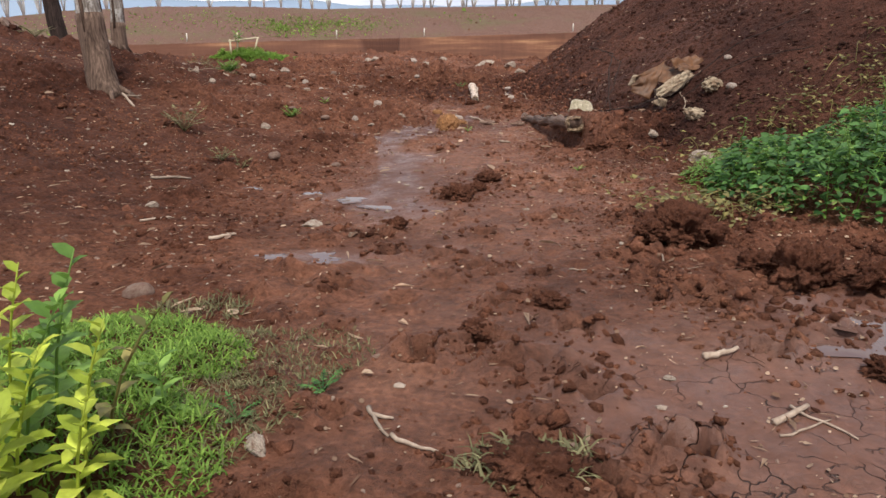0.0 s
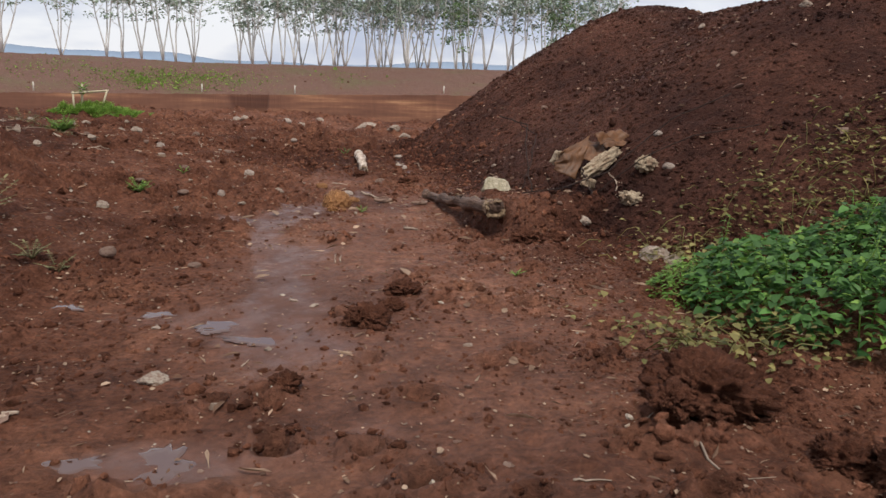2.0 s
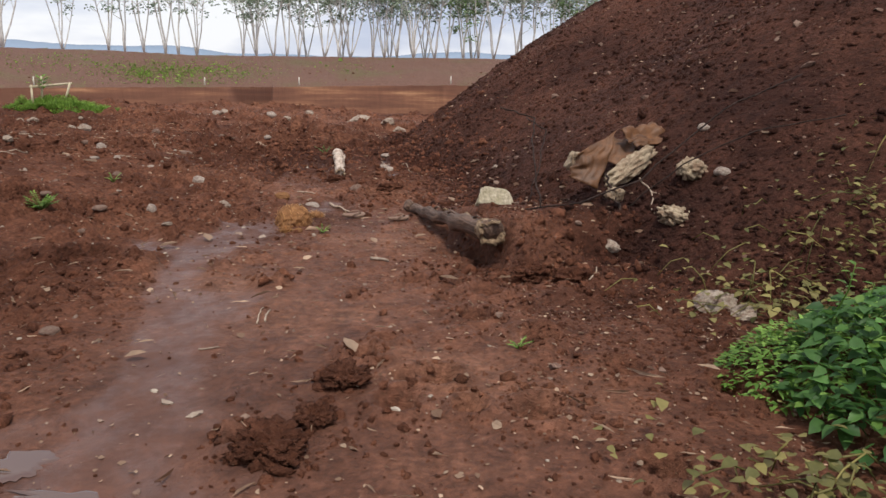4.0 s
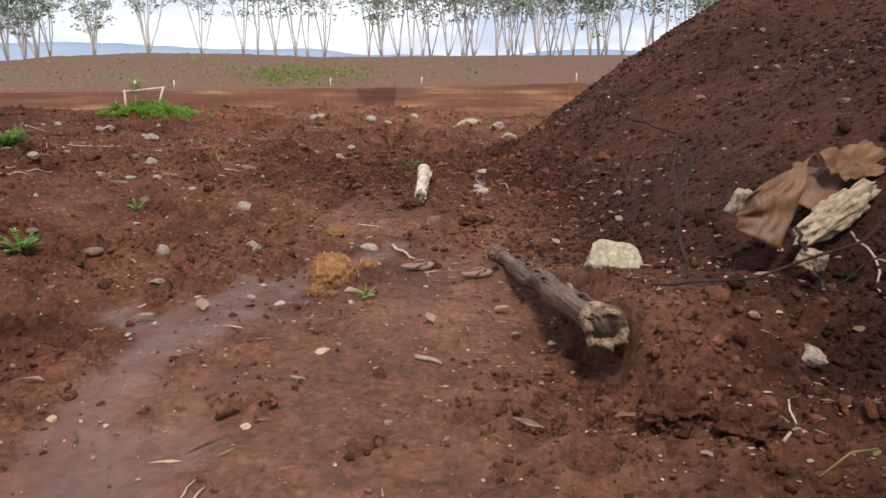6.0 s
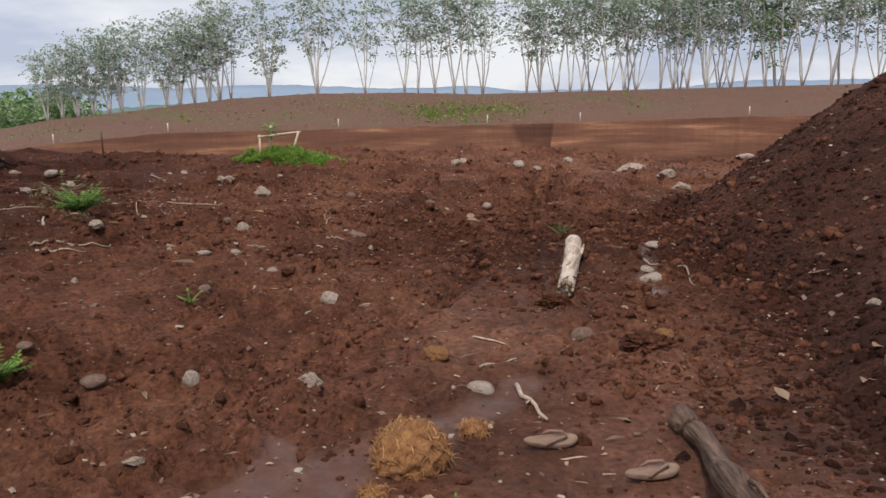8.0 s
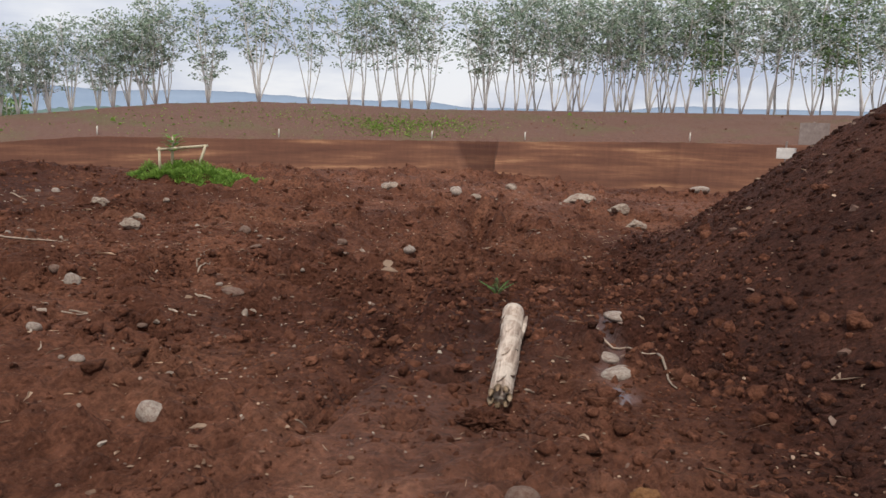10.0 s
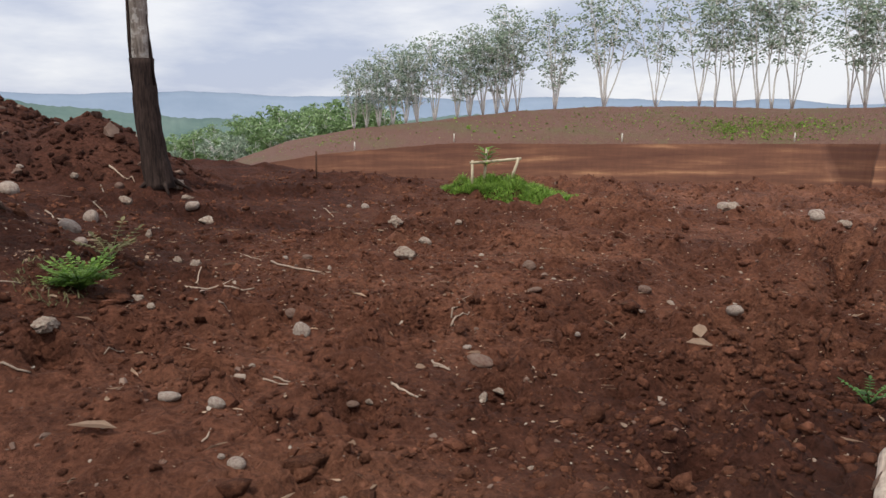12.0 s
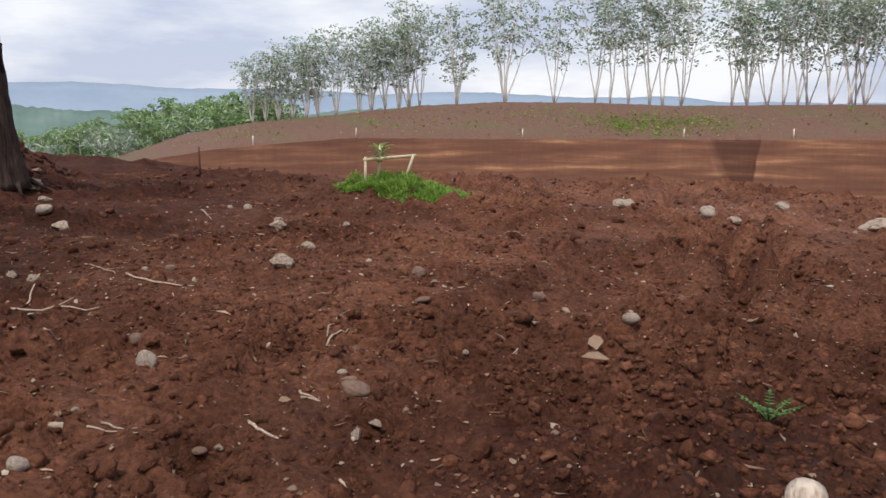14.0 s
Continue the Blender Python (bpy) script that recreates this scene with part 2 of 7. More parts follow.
def dug(x, y):
    z = groove(x, y, TYRE_MARKS[0], 0.16, 0.11) + groove(x, y, TYRE_MARKS[1], 0.24, 0.28) + groove(x, y, TYRE_MARKS[2], 0.20, 0.18) + rut(x, y, -3.6, 15.6, -3.9, 20.5, 0.3, 0.16, 0.06) + rut(x, y, -1.3, 17.2, 0.2, 17.9, 0.1, 0.2, 0.08)
    z = np.atleast_1d(z)
    x0, x1, y0, y1 = np.min(x) - 0.8, np.max(x) + 0.8, np.min(y) - 0.8, np.max(y) + 0.8
    px, py = np.broadcast_to(x, z.shape), np.broadcast_to(y, z.shape)
    for cx, cy, r, depth in [p for p in HOLES if x0 < p[0] < x1 and y0 < p[1] < y1]:
        near = (np.abs(px - cx) < 3.5 * r) & (np.abs(py - cy) < 3.5 * r)
        d2 = ((px[near] - cx) ** 2 + (py[near] - cy) ** 2) / (r * r)
        z[near] += -depth * np.exp(-(d2**1.6)) + 0.35 * depth * np.exp(-((np.sqrt(d2) - 1.5) ** 2) * 5)
    for cx, cy, r, depth in [p for p in PRINTS if x0 < p[0] < x1 and y0 < p[1] < y1]:
        near = (np.abs(px - cx) < 5 * r) & (np.abs(py - cy) < 5 * r)
        u, v = px[near], py[near]
        d2 = ((u - cx) ** 2 + ((v - cy) * 1.25) ** 2) / (r * r) * (0.55 + 0.9 * vnoise(u * 11, v * 11, 88))
        z[near] += -depth * np.exp(-(d2**2.5)) + 0.35 * depth * vnoise(u * 16, v * 16, 89) * np.exp(-((np.sqrt(d2) - 1.6) ** 2) * 3)
    return z if np.ndim(x) else z[0]


def ground_height(x, y):
    return land(x, y) + detail(x, y) + dug(x, y)


def mound_detail(x, y):
    return 0.16 * fbm(x * 0.8, y * 0.8, 51, 3) + 0.045 * (billow(x * 3.4, y * 3.4, 61, 3) - 0.5) + 0.02 * fbm(x * 12, y * 12, 66, 2)


def right_height(x, y):
    return right_mound(x, y) + mound_detail(x, y)


def left_height(x, y):
    return left_mound(x, y) + mound_detail(x + 40, y)


# ---- materials ----


def material(name):
    m = bpy.data.materials.new(name)
    m.use_nodes = True
    return m, m.node_tree.nodes, m.node_tree.links, m.node_tree.nodes["Principled BSDF"]


def noise_node(n, l, coord, scale, detail_=5.0, rough=0.6):
    t = n.new("ShaderNodeTexNoise")
    t.inputs["Scale"].default_value, t.inputs["Detail"].default_value, t.inputs["Roughness"].default_value = scale, detail_, rough
    l.new(coord, t.inputs["Vector"])
    return t.outputs["Fac"]


def ramp_node(n, l, fac, stops):
    r = n.new("ShaderNodeValToRGB")
    e = r.color_ramp.elements
    while len(e) < len(stops):
        e.new(0.5)
    for k, (p, c) in zip(e, stops):
        k.position, k.color = p, (*c, 1)
    l.new(fac, r.inputs["Fac"])
    return r.outputs["Color"]


def mix_node(n, l, fac, a, b, blend="MIX"):
    m = n.new("ShaderNodeMix")
    m.data_type, m.blend_type = "RGBA", blend
    for key, v in (("Factor", fac), ("A", a), ("B", b)):
        if isinstance(v, (int, float)):
            m.inputs[key].default_value = v
        elif isinstance(v, tuple):
            m.inputs[key].default_value = (*v, 1)
        else:
            l.new(v, m.inputs[key])
    return m.outputs["Result"]


def math_node(n, l, op, a, b=0.0, clamp=False):
    m = n.new("ShaderNodeMath")
    m.operation, m.use_clamp = op, clamp
    for k, v in enumerate((a, b)):
        if isinstance(v, (int, float)):
            m.inputs[k].default_value = v
        else:
            l.new(v, m.inputs[k])
    return m.outputs[0]


def bump_node(n, l, height, strength, distance, normal=None):
    b = n.new("ShaderNodeBump")
    b.inputs["Strength"].default_value, b.inputs["Distance"].default_value = strength, distance
    l.new(height, b.inputs["Height"])
    if normal is not None:
        l.new(normal, b.inputs["Normal"])
    return b.outputs["Normal"]


def soil_material(name, dark, mid, pale, wet=False):
    """Red earth: silt and grit between rounded clods; the ground's own sheet also has wet, trodden and cracked parts."""
    m, n, l, p = material(name)
    co = n.new("ShaderNodeTexCoord").outputs["Object"]
    big = noise_node(n, l, co, 0.7, 5, 0.6)
    fine = noise_node(n, l, co, 26, 5, 0.65)
    grit = noise_node(n, l, co, 110, 4, 0.75)
    mid_n = noise_node(n, l, co, 5.0, 5, 0.65)
    wob = n.new("ShaderNodeTexNoise")
    wob.inputs["Scale"].default_value = 9
    l.new(co, wob.inputs["Vector"])
    bent = mix_node(n, l, 0.07, co, wob.outputs["Color"])
    cells = []
    for scale in (13, 34):
        v = n.new("ShaderNodeTexVoronoi")
        v.inputs["Scale"].default_value = scale
        l.new(bent, v.inputs["Vector"])
        cells.append(v)
    col = ramp_node(n, l, big, [(0.30, dark), (0.52, mid), (0.74, pale)])
    col = mix_node(n, l, 0.8, col, ramp_node(n, l, mid_n, [(0.34, (0.62, 0.59, 0.58)), (0.5, (0.97, 0.97, 0.97)), (0.66, (1.25, 1.27, 1.29))]), "MULTIPLY")
    col = mix_node(n, l, 0.9, col, ramp_node(n, l, fine, [(0.32, (0.62, 0.60, 0.58)), (0.68, (1.36, 1.38, 1.4))]), "MULTIPLY")
    tone = n.new("ShaderNodeSeparateColor")
    l.new(cells[1].outputs["Color"], tone.inputs[0])
    col = mix_node(n, l, 0.55, col, ramp_node(n, l, tone.outputs[0], [(0.0, (0.70, 0.68, 0.67)), (1.0, (1.30, 1.31, 1.32))]), "MULTIPLY")
    if not wet:
        isl = n.new("ShaderNodeNewGeometry").outputs["Random Per Island"]
        col = mix_node(n, l, 0.9, col, ramp_node(n, l, isl, [(0.0, (0.62, 0.6, 0.6)), (1.0, (1.45, 1.45, 1.45))]), "MULTIPLY")
    specks = ramp_node(n, l, grit, [(0.62, (0, 0, 0)), (0.70, (1, 1, 1))])
    col = mix_node(n, l, math_node(n, l, "MULTIPLY", specks, 0.5), col, (0.36, 0.24, 0.16))
    clods = math_node(n, l, "ADD", math_node(n, l, "MULTIPLY", cells[0].outputs["Distance"], -1.1), math_node(n, l, "MULTIPLY", cells[1].outputs["Distance"], -0.6))
    clods = math_node(n, l, "MULTIPLY", clods, ramp_node(n, l, noise_node(n, l, co, 2.6, 4, 0.6), [(0.40, (0.15,) * 3), (0.58, (1, 1, 1))]))
    silt = math_node(n, l, "ADD", math_node(n, l, "MULTIPLY", fine, 0.75), math_node(n, l, "MULTIPLY", grit, 0.6))
    p.inputs["Specular IOR Level"].default_value = 0.12
    if wet:
        def field(key):
            q = n.new("ShaderNodeAttribute")
            q.attribute_name = key
            return q.outputs["Fac"]
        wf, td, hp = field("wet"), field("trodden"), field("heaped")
        vor = n.new("ShaderNodeTexVoronoi")
        vor.feature = "DISTANCE_TO_EDGE"
        vor.inputs["Scale"].default_value = 6.5
        l.new(mix_node(n, l, 0.14, co, wob.outputs["Color"]), vor.inputs["Vector"])
        edge = ramp_node(n, l, vor.outputs["Distance"], [(0.0, (1, 1, 1)), (0.020, (0, 0, 0))])
        edge = math_node(n, l, "MULTIPLY", edge, ramp_node(n, l, noise_node(n, l, co, 2.2, 3, 0.5), [(0.46, (0, 0, 0)), (0.56, (1, 1, 1))]))
        cr = math_node(n, l, "MULTIPLY", edge, field("crack"))
        col = mix_node(n, l, math_node(n, l, "MULTIPLY", td, 0.8), col, mix_node(n, l, 1.0, col, (1.20, 1.24, 1.24), "MULTIPLY"))
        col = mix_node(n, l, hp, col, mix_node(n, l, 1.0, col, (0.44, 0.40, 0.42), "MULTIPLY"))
        col = mix_node(n, l, wf, col, mix_node(n, l, 0.65, col, (0.088, 0.044, 0.033)))
        col = mix_node(n, l, cr, col, (0.02, 0.011, 0.008))
        patch = noise_node(n, l, co, 4.0, 5, 0.65)
        film = ramp_node(n, l, patch, [(0.38, (0.3,) * 3), (0.60, (1, 1, 1))])
        shine = math_node(n, l, "MULTIPLY", wf, film)
        moist = math_node(n, l, "MULTIPLY", math_node(n, l, "MULTIPLY", td, film), 0.30)
        rough = math_node(n, l, "SUBTRACT", 0.84, math_node(n, l, "MAXIMUM", moist, math_node(n, l, "MULTIPLY", shine, 0.50)), True)
        l.new(rough, p.inputs["Roughness"])
        l.new(math_node(n, l, "ADD", 0.12, math_node(n, l, "MULTIPLY", math_node(n, l, "MAXIMUM", math_node(n, l, "MULTIPLY", td, 0.4), shine), 0.34)), p.inputs["Specular IOR Level"])
        rugged = math_node(n, l, "SUBTRACT", 1.0, math_node(n, l, "MAXIMUM", math_node(n, l, "MULTIPLY", td, 0.7), math_node(n, l, "MULTIPLY", wf, 0.95)), True)
        dry = math_node(n, l, "SUBTRACT", 1.0, math_node(n, l, "MAXIMUM", math_node(n, l, "MULTIPLY", td, 0.15), math_node(n, l, "MULTIPLY", wf, 0.85)), True)
        hh = math_node(n, l, "ADD", math_node(n, l, "MULTIPLY", clods, rugged), math_node(n, l, "MULTIPLY", silt, dry))
        hh = math_node(n, l, "SUBTRACT", hh, math_node(n, l, "MULTIPLY", cr, 0.9))
    else:
        p.inputs["Roughness"].default_value = 0.88
        hh = math_node(n, l, "ADD", clods, silt)
    l.new(col, p.inputs["Base Color"])
    l.new(bump_node(n, l, hh, 1.0, 0.04), p.inputs["Normal"])
    return m


SOIL = soil_material("trodden_red_soil", (0.092, 0.034, 0.0185), (0.166, 0.066, 0.0375), (0.236, 0.103, 0.059), wet=True)
MOUND_SOIL = soil_material("heaped_red_soil", (0.038, 0.0145, 0.010), (0.068, 0.0265, 0.0165), (0.110, 0.045, 0.028))
CLOD_SOIL = soil_material("clod_soil", (0.088, 0.032, 0.0175), (0.160, 0.0635, 0.036), (0.236, 0.104, 0.059))


def cut_material():
    """The machine-cut bank: level strata and upright scrape marks."""
    m, n, l, p = material("cut_earth")
    co = n.new("ShaderNodeTexCoord").outputs["Object"]
    sep = n.new("ShaderNodeSeparateXYZ")
    l.new(co, sep.inputs[0])
    stretch = n.new("ShaderNodeMapping")
    stretch.inputs["Scale"].default_value = (0.05, 0.05, 0.6)
    l.new(co, stretch.inputs["Vector"])
    strata = noise_node(n, l, stretch.outputs["Vector"], 1.6, 5, 0.6)
    rills = n.new("ShaderNodeMapping")
    rills.inputs["Scale"].default_value = (1.6, 1.6, 0.06)
    l.new(co, rills.inputs["Vector"])
    lines = noise_node(n, l, rills.outputs["Vector"], 1.4, 4, 0.7)
    col = ramp_node(n, l, strata, [(0.32, (0.118, 0.049, 0.031)), (0.5, (0.168, 0.074, 0.044)), (0.60, (0.24, 0.110, 0.061)), (0.70, (0.40, 0.21, 0.11))])
    col = mix_node(n, l, 0.5, col, ramp_node(n, l, lines, [(0.3, (0.82, 0.8, 0.8)), (0.7, (1.15, 1.15, 1.15))]), "MULTIPLY")
    # the notch is coloured darker than the bank round it
    damp = n.new("ShaderNodeAttribute")
    damp.attribute_name = "damp"
    col = mix_node(n, l, damp.outputs["Fac"], col, (0.085, 0.034, 0.024))
    l.new(col, p.inputs["Base Color"])
    p.inputs["Roughness"].default_value = 0.95
    l.new(bump_node(n, l, lines, 0.25, 0.12), p.inputs["Normal"])
    return m


def slope_material():
    """The bare slope above the cut, with thin weeds coming up in patches."""
    m, n, l, p = material("weedy_slope")
    co = n.new("ShaderNodeTexCoord").outputs["Object"]
    a = noise_node(n, l, co, 0.5, 6, 0.7)
    b = noise_node(n, l, co, 3.0, 5, 0.7)
    soil = ramp_node(n, l, b, [(0.3, (0.105, 0.052, 0.037)), (0.7, (0.180, 0.094, 0.066))])
    stretch = n.new("ShaderNodeMapping")
    stretch.inputs["Scale"].default_value = (0.09, 0.16, 0.16)
    l.new(co, stretch.inputs["Vector"])
    c = noise_node(n, l, stretch.outputs["Vector"], 1.0, 5, 0.65)
    mask = math_node(n, l, "MULTIPLY", ramp_node(n, l, c, [(0.50, (0, 0, 0)), (0.64, (1, 1, 1))]), ramp_node(n, l, b, [(0.40, (0, 0, 0)), (0.62, (1, 1, 1))]))
    col = mix_node(n, l, math_node(n, l, "MULTIPLY", mask, 0.6), soil, (0.085, 0.125, 0.03))
    l.new(col, p.inputs["Base Color"])
    p.inputs["Roughness"].default_value = 0.95
    l.new(bump_node(n, l, math_node(n, l, "ADD", a, b), 0.7, 0.3), p.inputs["Normal"])
    return m


def plain_material(name, a, b, scale=20.0, rough=0.85, bump=0.3, dist=0.01, spread=0.0, spec=0.3, through_light=0.0):
    """Two tones mixed by noise; spread varies the brightness from object to object."""
    m, n, l, p = material(name)
    co = n.new("ShaderNodeTexCoord").outputs["Object"]
    f = noise_node(n, l, co, scale, 6, 0.65)
    col = ramp_node(n, l, f, [(0.3, a), (0.7, b)])
    if spread:
        info = n.new("ShaderNodeObjectInfo").outputs["Random"]
        g = math_node(n, l, "ADD", 1 - spread, math_node(n, l, "MULTIPLY", info, 2 * spread))
        cmb = n.new("ShaderNodeCombineColor")
        for k in ("Red", "Green", "Blue"):
            l.new(g, cmb.inputs[k])
        col = mix_node(n, l, 1.0, col, cmb.outputs["Color"], "MULTIPLY")
    l.new(col, p.inputs["Base Color"])
    p.inputs["Roughness"].default_value, p.inputs["Specular IOR Level"].default_value = rough, spec
    if bump:
        l.new(bump_node(n, l, f, bump, dist), p.inputs["Normal"])
    return m


def leaf_material(name, a, b, rough=0.5, shine=0.35):
    """Leaves vary from one to the next and let some light through."""
    m, n, l, p = material(name)
    geo = n.new("ShaderNodeNewGeometry")
    col = ramp_node(n, l, geo.outputs["Random Per Island"], [(0.0, a), (0.8, b), (1.0, tuple(min(1, 1.5 * v) for v in b))])
    co = n.new("ShaderNodeTexCoord").outputs["Object"]
    f = noise_node(n, l, co, 30, 4, 0.6)
    col = mix_node(n, l, 0.5, col, ramp_node(n, l, f, [(0.3, (0.7, 0.7, 0.7)), (0.7, (1.3, 1.3, 1.3))]), "MULTIPLY")
    l.new(col, p.inputs["Base Color"])
    p.inputs["Roughness"].default_value, p.inputs["Specular IOR Level"].default_value = rough, shine
    tr = n.new("ShaderNodeBsdfTranslucent")
    l.new(col, tr.inputs["Color"])
    mixer = n.new("ShaderNodeMixShader")
    mixer.inputs[0].default_value = 0.42
    l.new(p.outputs[0], mixer.inputs[1])
    l.new(tr.outputs[0], mixer.inputs[2])
    l.new(mixer.outputs[0], n["Material Output"].inputs["Surface"])
    return m


def stone_material(name, a, b, stain, amount, scale=9.0):
    """Weathered stone with grain, pits and red soil smeared on it."""
    m, n, l, p = material(name)
    tcn = n.new("ShaderNodeTexCoord")
    info = n.new("ShaderNodeObjectInfo")
    off = n.new("ShaderNodeVectorMath")
    off.operation = "ADD"
    l.new(tcn.outputs["Object"], off.inputs[0])
    l.new(info.outputs["Location"], off.inputs[1])
    co = off.outputs[0]
    f = noise_node(n, l, co, scale, 7, 0.7)
    g = noise_node(n, l, co, scale * 0.35, 4, 0.6)
    col = ramp_node(n, l, f, [(0.3, a), (0.68, b)])
    col = mix_node(n, l, math_node(n, l, "MULTIPLY", ramp_node(n, l, g, [(0.42, (0, 0, 0)), (0.66, (1, 1, 1))]), amount), col, stain)
    l.new(col, p.inputs["Base Color"])
    p.inputs["Roughness"].default_value, p.inputs["Specular IOR Level"].default_value = 0.85, 0.3
    l.new(bump_node(n, l, f, 0.7, 0.02), p.inputs["Normal"])
    return m


def grain_material(name, a, b, way, scale=9.0, rough=0.7, lichen=None, spec=0.35):
    """Weathered wood or bark with its grain along the direction way, and blotches across it."""
    m, n, l, p = material(name)
    co = n.new("ShaderNodeTexCoord").outputs["Object"]
    turn = n.new("ShaderNodeMapping")
    turn.vector_type = "TEXTURE"
    q = Vector(way).normalized().to_track_quat("Z", "Y").to_euler()
    turn.inputs["Rotation"].default_value = q
    l.new(co, turn.inputs["Vector"])
    thin = n.new("ShaderNodeMapping")
    thin.inputs["Scale"].default_value = (1.0, 1.0, 0.11)
    l.new(turn.outputs["Vector"], thin.inputs["Vector"])
    fibre = noise_node(n, l, thin.outputs["Vector"], scale * 5, 6, 0.7)
    plates = noise_node(n, l, thin.outputs["Vector"], scale * 1.3, 5, 0.65)
    blotch = noise_node(n, l, co, scale * 0.9, 5, 0.65)
    col = ramp_node(n, l, fibre, [(0.32, a), (0.70, b)])
    col = mix_node(n, l, 0.75, col, ramp_node(n, l, plates, [(0.36, (0.45, 0.43, 0.42)), (0.52, (1, 1, 1)), (0.66, (1.3, 1.3, 1.3))]), "MULTIPLY")
    if lichen:
        col = mix_node(n, l, math_node(n, l, "MULTIPLY", ramp_node(n, l, blotch, [(0.50, (0, 0, 0)), (0.60, (1, 1, 1))]), 0.75), col, lichen)
    l.new(col, p.inputs["Base Color"])
    p.inputs["Roughness"].default_value, p.inputs["Specular IOR Level"].default_value = rough, spec
    l.new(bump_node(n, l, math_node(n, l, "ADD", fibre, math_node(n, l, "MULTIPLY", plates, 1.5)), 0.9, 0.02), p.inputs["Normal"])
    return m


CUT, SLOPE = cut_material(), slope_material()
STONE_PALE = stone_material("pale_limestone", (0.24, 0.185, 0.14), (0.47, 0.40, 0.32), (0.17, 0.08, 0.05), 0.75)
STONE_GREY = stone_material("grey_river_stone", (0.24, 0.19, 0.155), (0.47, 0.395, 0.325), (0.15, 0.07, 0.045), 0.6)
STONE_BROWN = stone_material("muddy_stone", (0.14, 0.085, 0.062), (0.24, 0.165, 0.125), (0.12, 0.055, 0.036), 0.7)
STONE_MOSSY = stone_material("mossy_coral_slab", (0.17, 0.138, 0.09), (0.54, 0.465, 0.34), (0.22, 0.19, 0.095), 0.55, 38)
STONE_CRUST = stone_material("crusted_limestone", (0.17, 0.12, 0.075), (0.46, 0.37, 0.255), (0.15, 0.075, 0.042), 0.7, 24)
STONE_ORANGE = stone_material("orange_clay_lump", (0.14, 0.055, 0.02), (0.36, 0.178, 0.07), (0.16, 0.075, 0.04), 0.5, 22)
LITTER = leaf_material("dry_leaf_litter", (0.17, 0.088, 0.055), (0.46, 0.33, 0.23), 0.85, 0.2)
LITTER_ORANGE = leaf_material("orange_root_fibre", (0.24, 0.10, 0.035), (0.52, 0.30, 0.13), 0.85, 0.2)
STICK = plain_material("dry_pale_twig", (0.20, 0.14, 0.10), (0.40, 0.31, 0.235), 25, 0.85, 0.4, 0.004, 0.25)
BARK = grain_material("mottled_grey_bark", (0.17, 0.135, 0.11), (0.40, 0.345, 0.30), (0, 0, 1), 9, 0.9, (0.56, 0.52, 0.47), 0.2)
BARK_BROWN = grain_material("brown_flaking_bark", (0.06, 0.036, 0.026), (0.22, 0.145, 0.105), (0, 0, 1), 8, 0.9, None, 0.2)
BARK_DARK = grain_material("charred_dark_bark", (0.016, 0.011, 0.010), (0.075, 0.048, 0.038), (0, 0, 1), 9, 0.95, None, 0.2)
LOG_WOOD = grain_material("wet_brown_log", (0.050, 0.027, 0.018), (0.21, 0.128, 0.088), (0.77, -2.18, 0.2), 9, 0.6, None, 0.35)
LOG_END = grain_material("splintered_pale_wood", (0.07, 0.038, 0.022), (0.36, 0.25, 0.15), (0.77, -2.18, 0.2), 11, 0.8, (0.42, 0.31, 0.20), 0.25)
POLE_WOOD = grain_material("peeled_pale_wood", (0.26, 0.18, 0.13), (0.58, 0.47, 0.38), (-0.24, 1.32, 0), 7, 0.8, (0.64, 0.54, 0.44), 0.25)
RUBBER = plain_material("muddy_rubber_sole", (0.15, 0.085, 0.06), (0.27, 0.18, 0.13), 18, 0.8, 0.4, 0.004)
TARP = plain_material("brown_plastic_sheet", (0.055, 0.023, 0.009), (0.165, 0.069, 0.024), 8, 0.6, 0.5, 0.01, 0, 0.45)
BAMBOO = plain_material("dry_bamboo", (0.38, 0.31, 0.20), (0.62, 0.54, 0.38), 10, 0.6, 0.2, 0.004)
STAKE = plain_material("pale_survey_stake", (0.55, 0.50, 0.42), (0.75, 0.70, 0.62), 4, 0.8, 0.1)
BOARD = plain_material("weathered_white_board", (0.55, 0.50, 0.45), (0.75, 0.71, 0.66), 5, 0.7, 0.1)
BOARD_GREY = plain_material("weathered_grey_board", (0.20, 0.15, 0.13), (0.32, 0.26, 0.23), 5, 0.8, 0.1)
IRON = plain_material("rusty_iron", (0.05, 0.026, 0.018), (0.13, 0.06, 0.035), 15, 0.9, 0.4)
LEAF_VINE = leaf_material("dark_vine_leaf", (0.028, 0.080, 0.020), (0.095, 0.20, 0.048))
LEAF_YELLOW = leaf_material("yellowing_vine_leaf", (0.10, 0.105, 0.03), (0.26, 0.22, 0.075))
LEAF_FRESH = leaf_material("fresh_green_leaf", (0.09, 0.19, 0.03), (0.21, 0.34, 0.07))
LEAF_LIME = leaf_material("lime_green_leaf", (0.26, 0.34, 0.03), (0.50, 0.56, 0.08))
GRASS = leaf_material("bright_grass", (0.095, 0.18, 0.025), (0.22, 0.34, 0.06), 0.6, 0.25)
SLOPE_GREEN = leaf_material("thin_slope_weeds", (0.15, 0.21, 0.05), (0.28, 0.40, 0.09), 0.8, 0.2)
GRASS_DRY = leaf_material("dull_creeping_grass", (0.10, 0.10, 0.045), (0.22, 0.20, 0.10), 0.7, 0.2)
# grey-green leaves, made paler and greyer in the colour for haze
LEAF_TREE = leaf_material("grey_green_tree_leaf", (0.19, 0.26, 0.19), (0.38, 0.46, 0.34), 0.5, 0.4)
